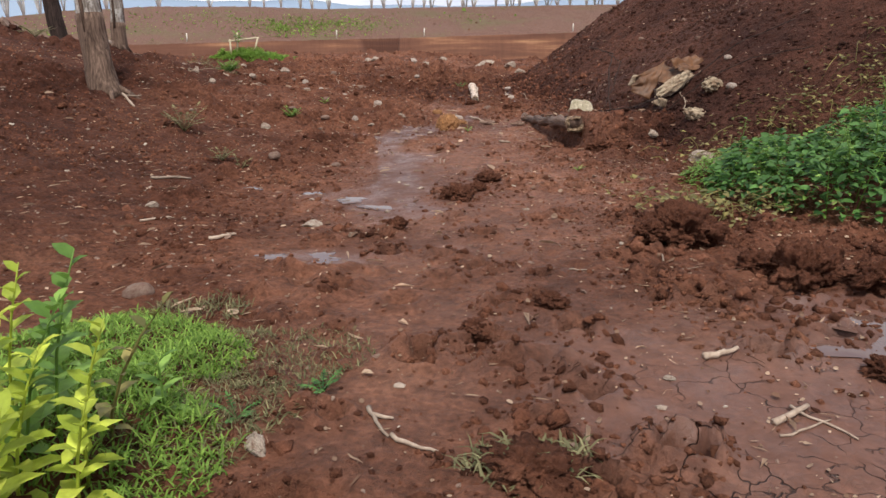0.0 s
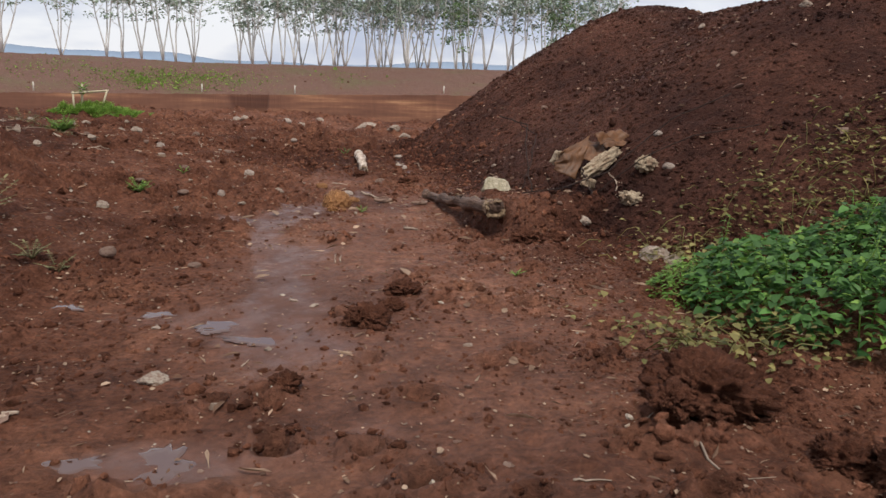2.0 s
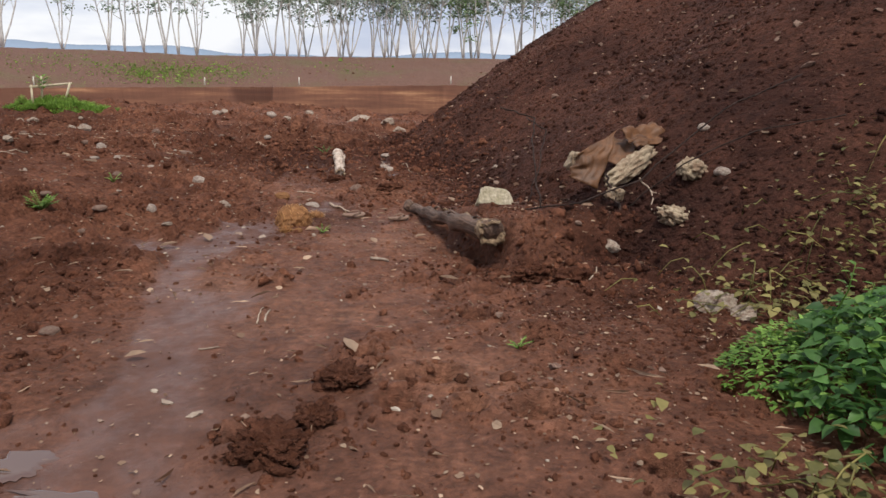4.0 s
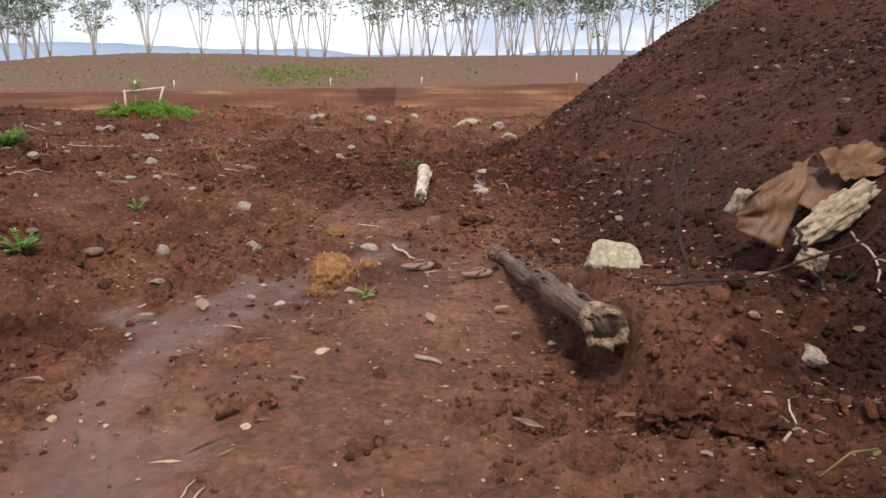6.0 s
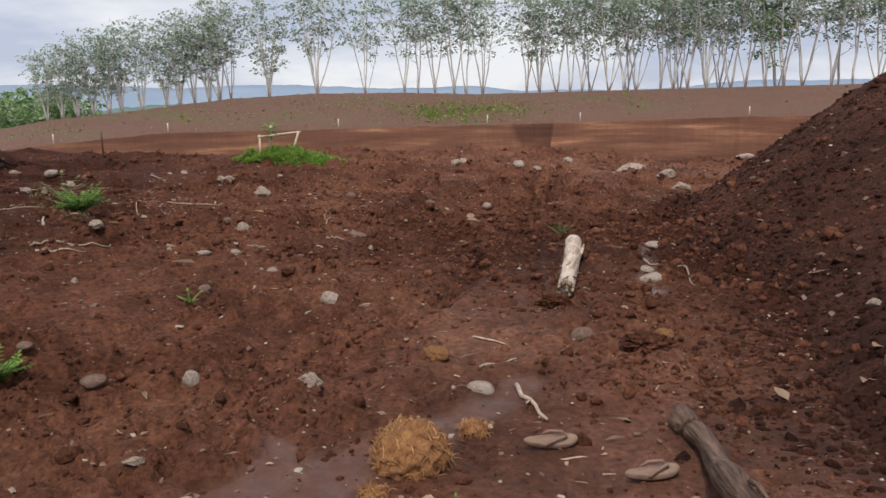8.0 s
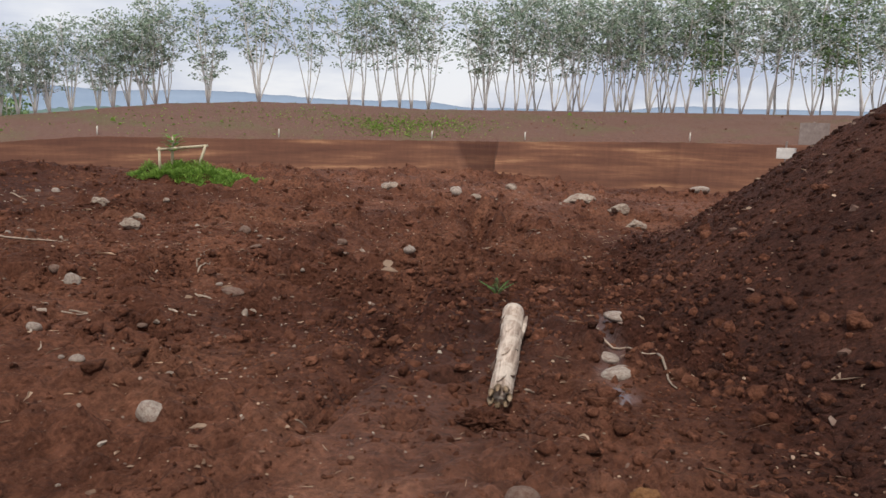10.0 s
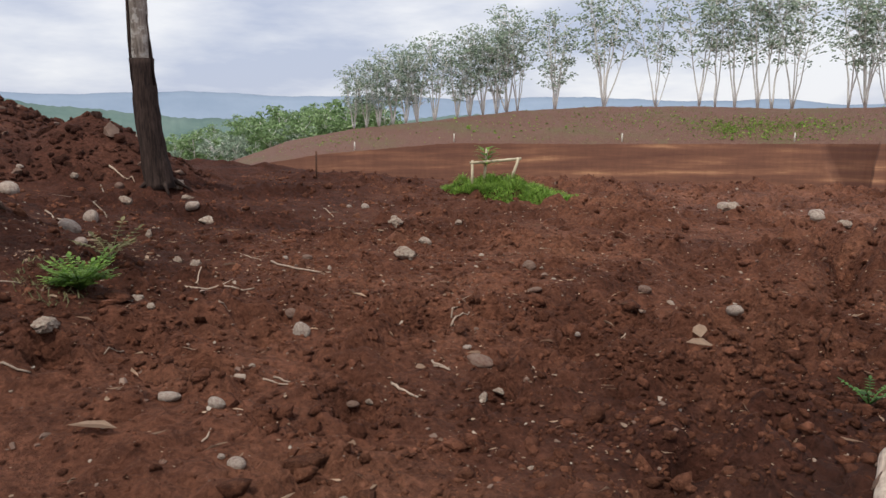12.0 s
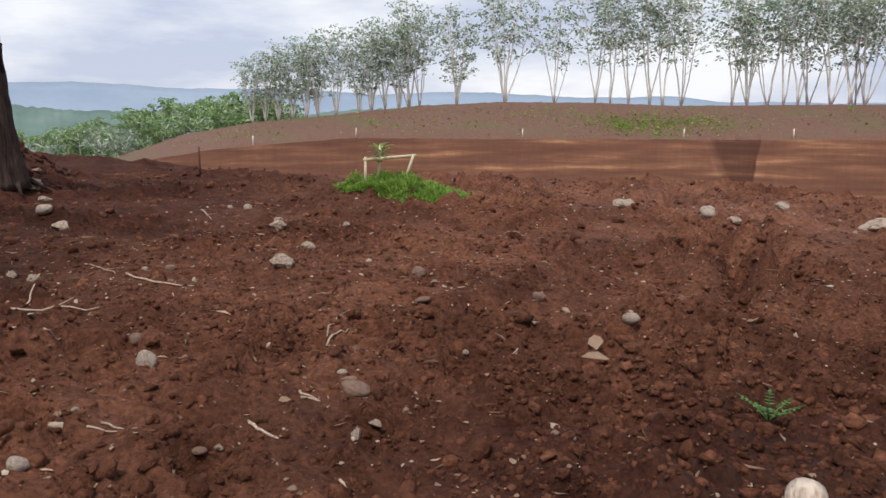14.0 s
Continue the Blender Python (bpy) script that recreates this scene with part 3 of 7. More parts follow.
# green lightened in the same way for haze over the valley
LEAF_DEEP = leaf_material("plantation_leaf", (0.12, 0.20, 0.08), (0.27, 0.38, 0.17))
TRUNK_PALE = plain_material("pale_tree_trunk", (0.62, 0.59, 0.55), (0.85, 0.82, 0.78), 2.0, 0.85, 0.1, 0.01)
# forest green, greyed and blued in the colour for valley haze
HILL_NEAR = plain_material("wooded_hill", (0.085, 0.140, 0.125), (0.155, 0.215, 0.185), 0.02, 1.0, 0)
# the pale blue is distance haze put into the base colour
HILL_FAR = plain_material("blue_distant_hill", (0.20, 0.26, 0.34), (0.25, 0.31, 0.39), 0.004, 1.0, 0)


def water_material():
    m, n, l, p = material("muddy_water")
    p.inputs["Base Color"].default_value = (0.10, 0.055, 0.042, 1)
    p.inputs["Roughness"].default_value = 0.05
    p.inputs["Specular IOR Level"].default_value = 0.6
    co = n.new("ShaderNodeTexCoord").outputs["Object"]
    l.new(bump_node(n, l, noise_node(n, l, co, 14, 3, 0.5), 0.06, 0.01), p.inputs["Normal"])
    return m


WATER = water_material()

# ---- mesh helpers ----


def mesh_object(name, verts, faces, mat, parent=None, smooth=True, label="", category="", group="", kind=""):
    """One mesh object from points and faces; mat may be a list, with the faces' slots in a third item of faces."""
    me = bpy.data.meshes.new(name)
    me.from_pydata([tuple(v) for v in verts] if not isinstance(verts, np.ndarray) else verts.tolist(), [], faces if not isinstance(faces, np.ndarray) else faces.tolist())
    me.materials.append(mat)
    if smooth:
        me.polygons.foreach_set("use_smooth", np.ones(len(me.polygons), bool))
    me.update()
    ob = new(name, me)
    if parent:
        ob.parent = parent
    return tagged(ob, label, category, group, kind)


def grid_faces(nx, ny, keep=None):
    i, j = np.meshgrid(np.arange(nx - 1), np.arange(ny - 1))
    a = (j * nx + i).ravel()
    f = np.stack([a, a + 1, a + nx + 1, a + nx], 1)
    return f if keep is None else f[keep[f].any(1)]


def fast_mesh(name, v, f, mat, smooth=True):
    """A large mesh of quads or triangles from arrays."""
    used = np.unique(f)
    remap = np.full(len(v), -1)
    remap[used] = np.arange(len(used))
    v, f = v[used], remap[f]
    me = bpy.data.meshes.new(name)
    k = f.shape[1]
    me.vertices.add(len(v))
    me.vertices.foreach_set("co", v.astype(np.float32).ravel())
    me.loops.add(f.size)
    me.loops.foreach_set("vertex_index", f.astype(np.int32).ravel())
    me.polygons.add(len(f))
    me.polygons.foreach_set("loop_start", np.arange(0, f.size, k, dtype=np.int32))
    me.polygons.foreach_set("loop_total", np.full(len(f), k, np.int32))
    me.update(calc_edges=True)
    me.polygons.foreach_set("use_smooth", np.full(len(f), smooth))
    me.materials.append(mat)
    return new(name, me), v


def spread_axis(bands, low, high, grow):
    """Points from low to high: bands of (start, stop, step), and steps that grow outside them."""
    mid = [v for start, stop, step in bands for v in np.linspace(start, stop, int(round((stop - start) / step)), endpoint=False)]
    right, s = [bands[-1][1]], bands[-1][2]
    while right[-1] < high:
        s *= grow
        right.append(right[-1] + s)
    left, s = [mid[0] - bands[0][2]], bands[0][2]
    while left[-1] > low:
        s *= grow
        left.append(left[-1] - s)
    return np.array(left[::-1] + mid + right)


# ---- the ground ----
gx = spread_axis([(-9.5, -4.2, 0.048), (-4.2, 2.9, 0.025), (2.9, 4.6, 0.05)], -3500, 3500, 1.085)
gy = spread_axis([(2.7, 13.0, 0.025), (13.0, 19.5, 0.034), (19.5, 29.0, 0.09)], -3500, 3500, 1.085)
GX, GY = np.meshgrid(gx, gy)
GZ = ground_height(GX, GY)
GX_LIST, GY_LIST = gx.tolist(), gy.tolist()


def surface(x, y):
    """The height on which a thing at (x, y) rests: the ground's sheet or a heap upon it."""
    i, j = int(np.searchsorted(gx, x)) - 1, int(np.searchsorted(gy, y)) - 1
    u, v = (x - GX_LIST[i]) / (GX_LIST[i + 1] - GX_LIST[i]), (y - GY_LIST[j]) / (GY_LIST[j + 1] - GY_LIST[j])
    z = (GZ[j, i] * (1 - u) + GZ[j, i + 1] * u) * (1 - v) + (GZ[j + 1, i] * (1 - u) + GZ[j + 1, i + 1] * u) * v
    if x > -0.9:
        z = max(z, right_height(x, y))
    if x < -9.5:
        z = max(z, left_height(x, y))
    return float(z)


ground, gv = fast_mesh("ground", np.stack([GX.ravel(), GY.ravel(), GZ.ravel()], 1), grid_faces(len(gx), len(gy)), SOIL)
tagged(ground, "bare red-brown soil, trodden muddy and cloddy", "ground", kind="structure")
wa = ground.data.attributes.new("wet", "FLOAT", "POINT")
wa.data.foreach_set("value", wetness(gv[:, 0], gv[:, 1]).astype(np.float32))
ta_ = ground.data.attributes.new("trodden", "FLOAT", "POINT")
ta_.data.foreach_set("value", np.clip(1.15 - 1.2 * roughness_field(gv[:, 0], gv[:, 1]) + 0.55 * blob(gv[:, 0], gv[:, 1], -3, 25.5, 7, 2.2), 0, 1).astype(np.float32))
# soil coloured darker round heaps, on the bank, by the log, where churned
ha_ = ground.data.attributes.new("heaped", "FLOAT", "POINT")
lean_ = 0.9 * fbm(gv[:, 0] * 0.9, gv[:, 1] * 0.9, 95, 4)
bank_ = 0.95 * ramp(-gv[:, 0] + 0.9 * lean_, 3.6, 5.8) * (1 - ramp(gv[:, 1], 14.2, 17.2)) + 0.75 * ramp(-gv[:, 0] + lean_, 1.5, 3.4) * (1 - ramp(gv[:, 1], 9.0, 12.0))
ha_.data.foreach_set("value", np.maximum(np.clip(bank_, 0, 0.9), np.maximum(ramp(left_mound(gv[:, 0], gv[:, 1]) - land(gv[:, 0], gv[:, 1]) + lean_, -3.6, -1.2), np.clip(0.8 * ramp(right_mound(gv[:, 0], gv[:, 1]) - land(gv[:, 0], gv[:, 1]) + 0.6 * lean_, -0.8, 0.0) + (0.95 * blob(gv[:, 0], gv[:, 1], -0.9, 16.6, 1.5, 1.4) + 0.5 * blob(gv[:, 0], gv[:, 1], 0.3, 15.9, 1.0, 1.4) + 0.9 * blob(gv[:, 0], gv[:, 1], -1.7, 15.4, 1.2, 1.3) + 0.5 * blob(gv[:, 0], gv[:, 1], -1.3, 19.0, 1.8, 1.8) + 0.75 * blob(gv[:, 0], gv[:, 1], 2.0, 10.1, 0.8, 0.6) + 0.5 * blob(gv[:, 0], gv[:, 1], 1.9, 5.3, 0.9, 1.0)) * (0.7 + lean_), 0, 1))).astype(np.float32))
ca = ground.data.attributes.new("crack", "FLOAT", "POINT")
ca.data.foreach_set("value", np.clip(1.05 * blob(gv[:, 0], gv[:, 1], 1.85, 3.7, 0.75, 0.8) + 0.7 * blob(gv[:, 0], gv[:, 1], -0.6, 14.6, 1.0, 1.2) - 0.1, 0, 1).astype(np.float32))


def heap(name, x0, x1, y0, y1, step, height, label):
    xs, ys = np.arange(x0, x1, step), np.arange(y0, y1, step)
    X, Y = np.meshgrid(xs, ys)
    Z = height(X, Y)
    keep = (Z > land(X, Y) + detail(X, Y) - 0.12).ravel()
    ob, _ = fast_mesh(name, np.stack([X.ravel(), Y.ravel(), Z.ravel()], 1), grid_faces(len(xs), len(ys), keep), MOUND_SOIL)
    return tagged(ob, label, "soil mound", kind="structure")


heap("soil_mound", -0.9, 18, 5.5, 27, 0.06, right_height, "tall heap of loose dark red soil beside the track")
heap("soil_mound_west", -26, -9.5, 4, 21.5, 0.09, left_height, "heap of dark red soil behind the bare trunks")

# ---- the far cut terrace ----
RIDGE = [(-40, 0.7), (0, 0.78), (12, 0.78), (20, 0.75), (26, 1.0), (33, 1.05), (39, 0.78), (45, 0.15), (51.5, -0.5), (56.2, -1.34), (60.5, -2.8), (64, -3.7), (80, -8)]
CUTTOP = [(-40, -1.3), (0, -1.35), (14, -1.62), (33, -1.7), (44, -1.6), (54, -2.35), (60, -3.3), (64, -4.2), (80, -9)]
OX, OY, OZ = 0.0, 12.0, 1.5


def from_table(a, table):
    return np.interp(a, [p[0] for p in table], [p[1] for p in table])


def polar(a, r, el):
    return np.stack([OX - r * np.sin(np.radians(a)), OY + r * np.cos(np.radians(a)), OZ + r * np.tan(np.radians(el))], -1)


def fresh_cut(a, s):
    """The notch dug into the bank: wide at its lip, narrow at its foot, its wall sharp on one side."""
    t = np.clip((s - 0.62) / 0.38, 0, 1)
    left, right = 16.4 + 1.3 * t + 0.15 * fbm(s * 9, 0 * a, 19, 2), 14.55 - 0.35 * t + 0.12 * fbm(s * 11, 0 * a, 18, 2)
    return ramp(a, right - 0.08, right + 0.08) * (1 - ramp(a, left - 0.5, left + 0.3)) * ramp(s, 0.5, 0.62)


def terrace_point(a, s):
    """s from 0 at the cut's foot through 1 at its top edge and 2 at the ridge to 3 behind."""
    el_c, el_r = from_table(a, CUTTOP), from_table(a, RIDGE)
    wob = 0.6 * fbm(a * 0.5, s * 0, 8, 3)
    notch = 3.0 * fresh_cut(a, s) + 0.8 * ramp(a, 0.5, 0.8) * (1 - ramp(a, 3.0, 4.0))
    face = np.clip(1 - s, 0, 1)
    r_c = 98 + wob + notch * np.clip(1.15 - s, 0, 1)
    top_c = OZ + r_c * np.tan(np.radians(el_c + 0.10 * fbm(a * 2.5, 0 * a, 12, 3)))
    foot = -15.0
    r_r = 116.0
    top_r = OZ + r_r * np.tan(np.radians(el_r + 0.08 * fbm(a * 1.7, 0 * a, 14, 3)))
    z0 = foot + (top_c - foot) * np.clip(s, 0, 1)
    r0 = r_c - 2.4 * face + 0.15 * fbm(a * 14, s * 2.0, 15, 3)
    u = np.clip(s - 1, 0, 1)
    z1 = top_c + (top_r - top_c) * (u**0.8) + 0.5 * fbm(a * 1.5, s * 6, 16, 3) * np.sin(np.pi * u)
    r1 = r_c + (r_r - r_c) * u
    w = np.clip(s - 2, 0, 1)
    r = np.where(s <= 1, r0, r1) + 40 * w
    z = np.where(s <= 1, z0, z1) - 20 * w * w - 3 * w
    return np.stack([OX - r * np.sin(np.radians(a)), OY + r * np.cos(np.radians(a)), z], -1)


ta = np.concatenate([np.arange(-34, 13, 0.16), np.arange(13, 19, 0.04), np.arange(19, 76, 0.16)])
for nm, ss, mt, lb in (
    ("cut_bank", np.linspace(0, 1, 60), CUT, "machine-cut red earth bank with level strata"),
    ("hillside", np.concatenate([np.linspace(1, 2, 26), np.linspace(2.05, 3, 8)]), SLOPE, "bare brown slope with thin patches of green weeds"),
):
    A, S = np.meshgrid(ta, ss)
    ob, _ = fast_mesh(nm, terrace_point(A, S).reshape(-1, 3), grid_faces(len(ta), len(ss)), mt)
    if nm == "cut_bank":
        ob.data.attributes.new("damp", "FLOAT", "POINT").data.foreach_set("value", (0.5 * fresh_cut(A, S)).ravel().astype(np.float32))
    tagged(ob, lb, "earth bank", kind="structure")


# ---- distant hills ----
def hill(name, r, a0, a1, el, bump, seed, mat, label, canopy):
    a = np.arange(a0, a1, 0.12)
    rows = []
    for k, s in enumerate(np.linspace(0, 1, 14)):
        top = el(a) + bump * fbm(a * 0.14, 0 * a, seed, 4)
        rr = r * (0.72 + 0.28 * s)
        e = -7.0 + (top + 7.0) * s**0.75 + canopy * fbm(a * 3.1, s * 40 + 0 * a, seed + 5, 3)
        rows.append(polar(a, rr, e))
    rows.append(polar(a, r * 1.15, -9.0 + 0 * a))
    ob, _ = fast_mesh(name, np.concatenate(rows), grid_faces(len(a), 15), mat)
    return tagged(ob, label, "hill", kind="structure")


hill("backdrop_hill", 700, 20, 130, lambda a: 0.2 + 1.7 * ramp(a, 58, 80), 1.2, 90, HILL_NEAR, "wooded green hillside across the valley, greyed by painted haze", 0.28)
hill("backdrop_mountain", 2600, -60, 150, lambda a: 1.75 + 0.25 * ramp(a, 40, 70) - 0.8 * (1 - ramp(a, 10, 45)), 0.8, 95, HILL_FAR, "long mountain ridge on the horizon, blue from painted haze", 0.05)

# ---- builders of shapes ----
RNG = random.Random(11)


class Shape:
    """Gathers points and faces of one mesh."""

    def __init__(self):
        self.v, self.f = [], []

    def add(self, verts, faces):
        k = len(self.v)
        self.v += [tuple(p) for p in verts]
        self.f += [tuple(i + k for i in f) for f in faces]

    def tube(self, path, radii, sides=8, wobble=0.0, seed=0, close=True):
        path = [Vector(p) for p in path]
        rows, up = [], Vector((0.3, 0.2, 1))
        for i, p in enumerate(path):
            d = (path[min(i + 1, len(path) - 1)] - path[max(i - 1, 0)]).normalized()
            a = d.cross(up if abs(d.dot(up.normalized())) < 0.95 else Vector((1, 0, 0))).normalized()
            b = d.cross(a)
            ring = []
            for s in range(sides):
                t = 2 * math.pi * s / sides
                q = a * math.cos(t) + b * math.sin(t)
                r = radii[i] * (1 + wobble * noise.noise(q * 1.7 + p * 4 + Vector((seed, 0, 0))))
                ring.append(p + q * r)
            rows.append(ring)
        verts = [q for ring in rows for q in ring]
        faces = [(i * sides + s, i * sides + (s + 1) % sides, (i + 1) * sides + (s + 1) % sides, (i + 1) * sides + s) for i in range(len(path) - 1) for s in range(sides)]
        if close:
            faces += [tuple(range(sides - 1, -1, -1)), tuple((len(path) - 1) * sides + s for s in range(sides))]
        self.add(verts, faces)

    def leaf(self, base, way, length, width, fold=0.25, droop=0.3, roll=0.0):
        """A leaf folded along its midrib, tapered to a tip."""
        way = Vector(way).normalized()
        side = way.cross(Vector((0, 0, 1)))
        side = side.normalized() if side.length > 0.05 else Vector((1, 0, 0))
        up = side.cross(way).normalized()
        if roll:
            side, up = side * math.cos(roll) + up * math.sin(roll), up * math.cos(roll) - side * math.sin(roll)
        base = Vector(base)

        def at(s, w):
            return base + way * (length * s) + side * (width * w) + up * (fold * abs(w) * width) - Vector((0, 0, droop * length * s * s))

        self.add(
            [at(0, 0), at(0.28, 0.5), at(0.65, 0.4), at(1, 0), at(0.65, -0.4), at(0.28, -0.5), at(0.3, 0), at(0.65, 0)],
            [(0, 1, 6), (6, 1, 2, 7), (7, 2, 3), (0, 6, 5), (6, 7, 4, 5), (7, 3, 4)],
        )

    def tree_leaf(self, base, way, length, width, roll):
        """A far leaf: two facets folded on the midrib."""
        way, base = Vector(way).normalized(), Vector(base)
        side = way.cross(Vector((math.sin(roll), math.cos(roll), 0.6))).normalized() * (width * 0.5)
        up = side.cross(way) * 0.4
        self.add([base, base + way * length * 0.5 + side + up, base + way * length, base + way * length * 0.5 - side + up], [(0, 1, 2), (0, 2, 3)])

    def blade(self, base, way, length, width):
        """A thin bent grass blade."""
        way = Vector(way).normalized()
        side = way.cross(Vector((0, 0, 1)))
        side = (side.normalized() if side.length > 0.05 else Vector((1, 0, 0))) * width
        base = Vector(base)
        mid, tip = base + way * length * 0.55, base + way * length - Vector((0, 0, 0.28 * length))
        self.add([base - side, base + side, mid + side * 0.8, mid - side * 0.8, tip], [(0, 1, 2, 3), (3, 2, 4)])

    def make(self, name, mat, parent=None, smooth=True, **tags):
        return mesh_object(name, self.v, self.f, mat, parent, smooth, **tags)


def empty(name, at, turn=0.0, **tags):
    ob = new(name)
    ob.empty_display_size = 0.1
    ob.location, ob.rotation_euler = at, (0, 0, turn)
    return tagged(ob, **tags)


ICO = bmesh.new()
bmesh.ops.create_icosphere(ICO, subdivisions=3, radius=1.0)
ICO_V = [v.co.copy() for v in ICO.verts]
ICO_F = [tuple(v.index for v in f.verts) for f in ICO.faces]
ICO.free()
ICO = bmesh.new()
bmesh.ops.create_icosphere(ICO, subdivisions=5, radius=1.0)
ICO_FINE_V = [v.co.copy() for v in ICO.verts]
ICO_FINE_F = [tuple(v.index for v in f.verts) for f in ICO.faces]
ICO.free()


def lump(name, mat, seed, angular, parent=None, **tags):
    """A stone or clod of radius about one: rounded, or broken with flat faces."""
    off = Vector((seed * 7.3, seed * 3.1, seed * 1.7))
    r = random.Random(seed)
    planes = [(Vector((r.uniform(-1, 1), r.uniform(-1, 1), r.uniform(-1, 1))).normalized(), r.uniform(0.62, 0.9)) for _ in range(9)]
    verts = []
    for c in ICO_FINE_V if angular else ICO_V:
        p = c * (1 + 0.16 * noise.noise(c * 1.1 + off))
        if angular:
            for nrm, d in planes:
                over = p.dot(nrm) - d
                if over > 0:
                    p = p - nrm * over * 0.92
            p = p * (1 + 0.15 * noise.noise(p * 2.6 + off) + 0.10 * noise.noise(p * 6 + off) + 0.06 * noise.noise(p * 14 + off))
        else:
            p = p * (1 + 0.06 * noise.noise(p * 2.5 + off) + 0.03 * noise.noise(p * 6 + off))
        verts.append(p)
    return mesh_object(name, verts, ICO_FINE_F if angular else ICO_F, mat, parent, True, **tags)


STONE_KINDS = {}
STONE_LABELS = {
    "pale_limestone": "pale broken limestone lying on red soil",
    "grey_river_stone": "rounded grey river stone half sunk in soil",
    "muddy_stone": "brown mud-smeared stone bedded in the soil",
    "orange_clay_lump": "crumbly orange clay lump on the wet soil",
}


def stone(x, y, size, mat, flat=False, tall=False):
    key = (mat.name, RNG.randrange(5))
    tags = dict(label=STONE_LABELS[mat.name], category="stone", group=mat.name.replace("_", " ") + "s")
    if key not in STONE_KINDS:
        STONE_KINDS[key] = ob = lump("stone", mat, len(STONE_KINDS) + 3, mat in (STONE_PALE, STONE_ORANGE), **tags)
    else:
        ob = new("stone", STONE_KINDS[key].data)
        tagged(ob, **tags)
    r = 0.5 * size
    h = r * (0.40 if flat else 1.1 if tall else 0.66) * RNG.uniform(0.9, 1.1)
    ob.scale = (r * RNG.uniform(0.95, 1.1), r * RNG.uniform(0.65, 0.9), h)
    ob.rotation_euler = (RNG.uniform(-0.2, 0.2), RNG.uniform(-0.2, 0.2), RNG.uniform(-0.6, 0.6))
    ob.location = (x, y, surface(x, y) + h * 0.22)
    return ob


def stick(x0, y0, x1, y1, thick, name="stick"):
    """A dry crooked twig lying on the ground, with a side shoot on the longer ones."""
    n = 7
    length = math.hypot(x1 - x0, y1 - y0)
    base = Vector((x0, y0, surface(x0, y0) + 0.4 * thick))
    pts, side = [], Vector((-(y1 - y0), x1 - x0, 0)).normalized()
    for i in range(n):
        s = i / (n - 1)
        px, py = x0 + (x1 - x0) * s, y0 + (y1 - y0) * s
        p = Vector((px, py, 0)) + side * (0.05 * length * math.sin(3.1 * s + x0 * 5) + 0.03 * length * RNG.uniform(-1, 1))
        p.z = surface(p.x, p.y) + 0.45 * thick
        pts.append(p - base)
    sh = Shape()
    sh.tube(pts, [0.5 * thick * (1 - 0.45 * i / (n - 1)) for i in range(n)], 7, 0.35, x0)
    ob = sh.make(name, STICK, label="dry pale twig lying on the soil", category="twig", group="twigs on the soil")
    ob.location = base
    if length > 0.35:
        sh = Shape()
        a = pts[3]
        d = (pts[4] - pts[2]).normalized() + side * RNG.choice((-0.8, 0.8)) + Vector((0, 0, 0.25))
        sh.tube([a, a + d * 0.08 * length, a + d * 0.2 * length], [0.3 * thick, 0.25 * thick, 0.1 * thick], 5, 0.2)
        sh.make("side_shoot", STICK, ob)
    return ob


def clod(x, y, size, tall=0.6, seed=1):
    off = Vector((seed * 3.7, seed, 0))
    verts = []
    for c in ICO_FINE_V:
        p = c * (1 + 0.45 * noise.noise(c * 1.6 + off) + 0.34 * noise.noise(c * 4.5 + off) + 0.26 * noise.noise(c * 11 + off) + 0.14 * noise.noise(c * 24 + off))
        verts.append(Vector((p.x * 0.5 * size, p.y * 0.42 * size, p.z * 0.5 * size * tall)))
    ob = mesh_object("soil_clod", verts, ICO_FINE_F, CLOD_SOIL, label="crumbling dark lump of churned mud", category="soil clod", group="mud lumps on the track")
    ob.location = (x, y, surface(x, y) + 0.1 * size * tall)
    ob.rotation_euler = (0, 0, RNG.uniform(0, 6))
    return ob


# ---- bare trunks on the bank ----


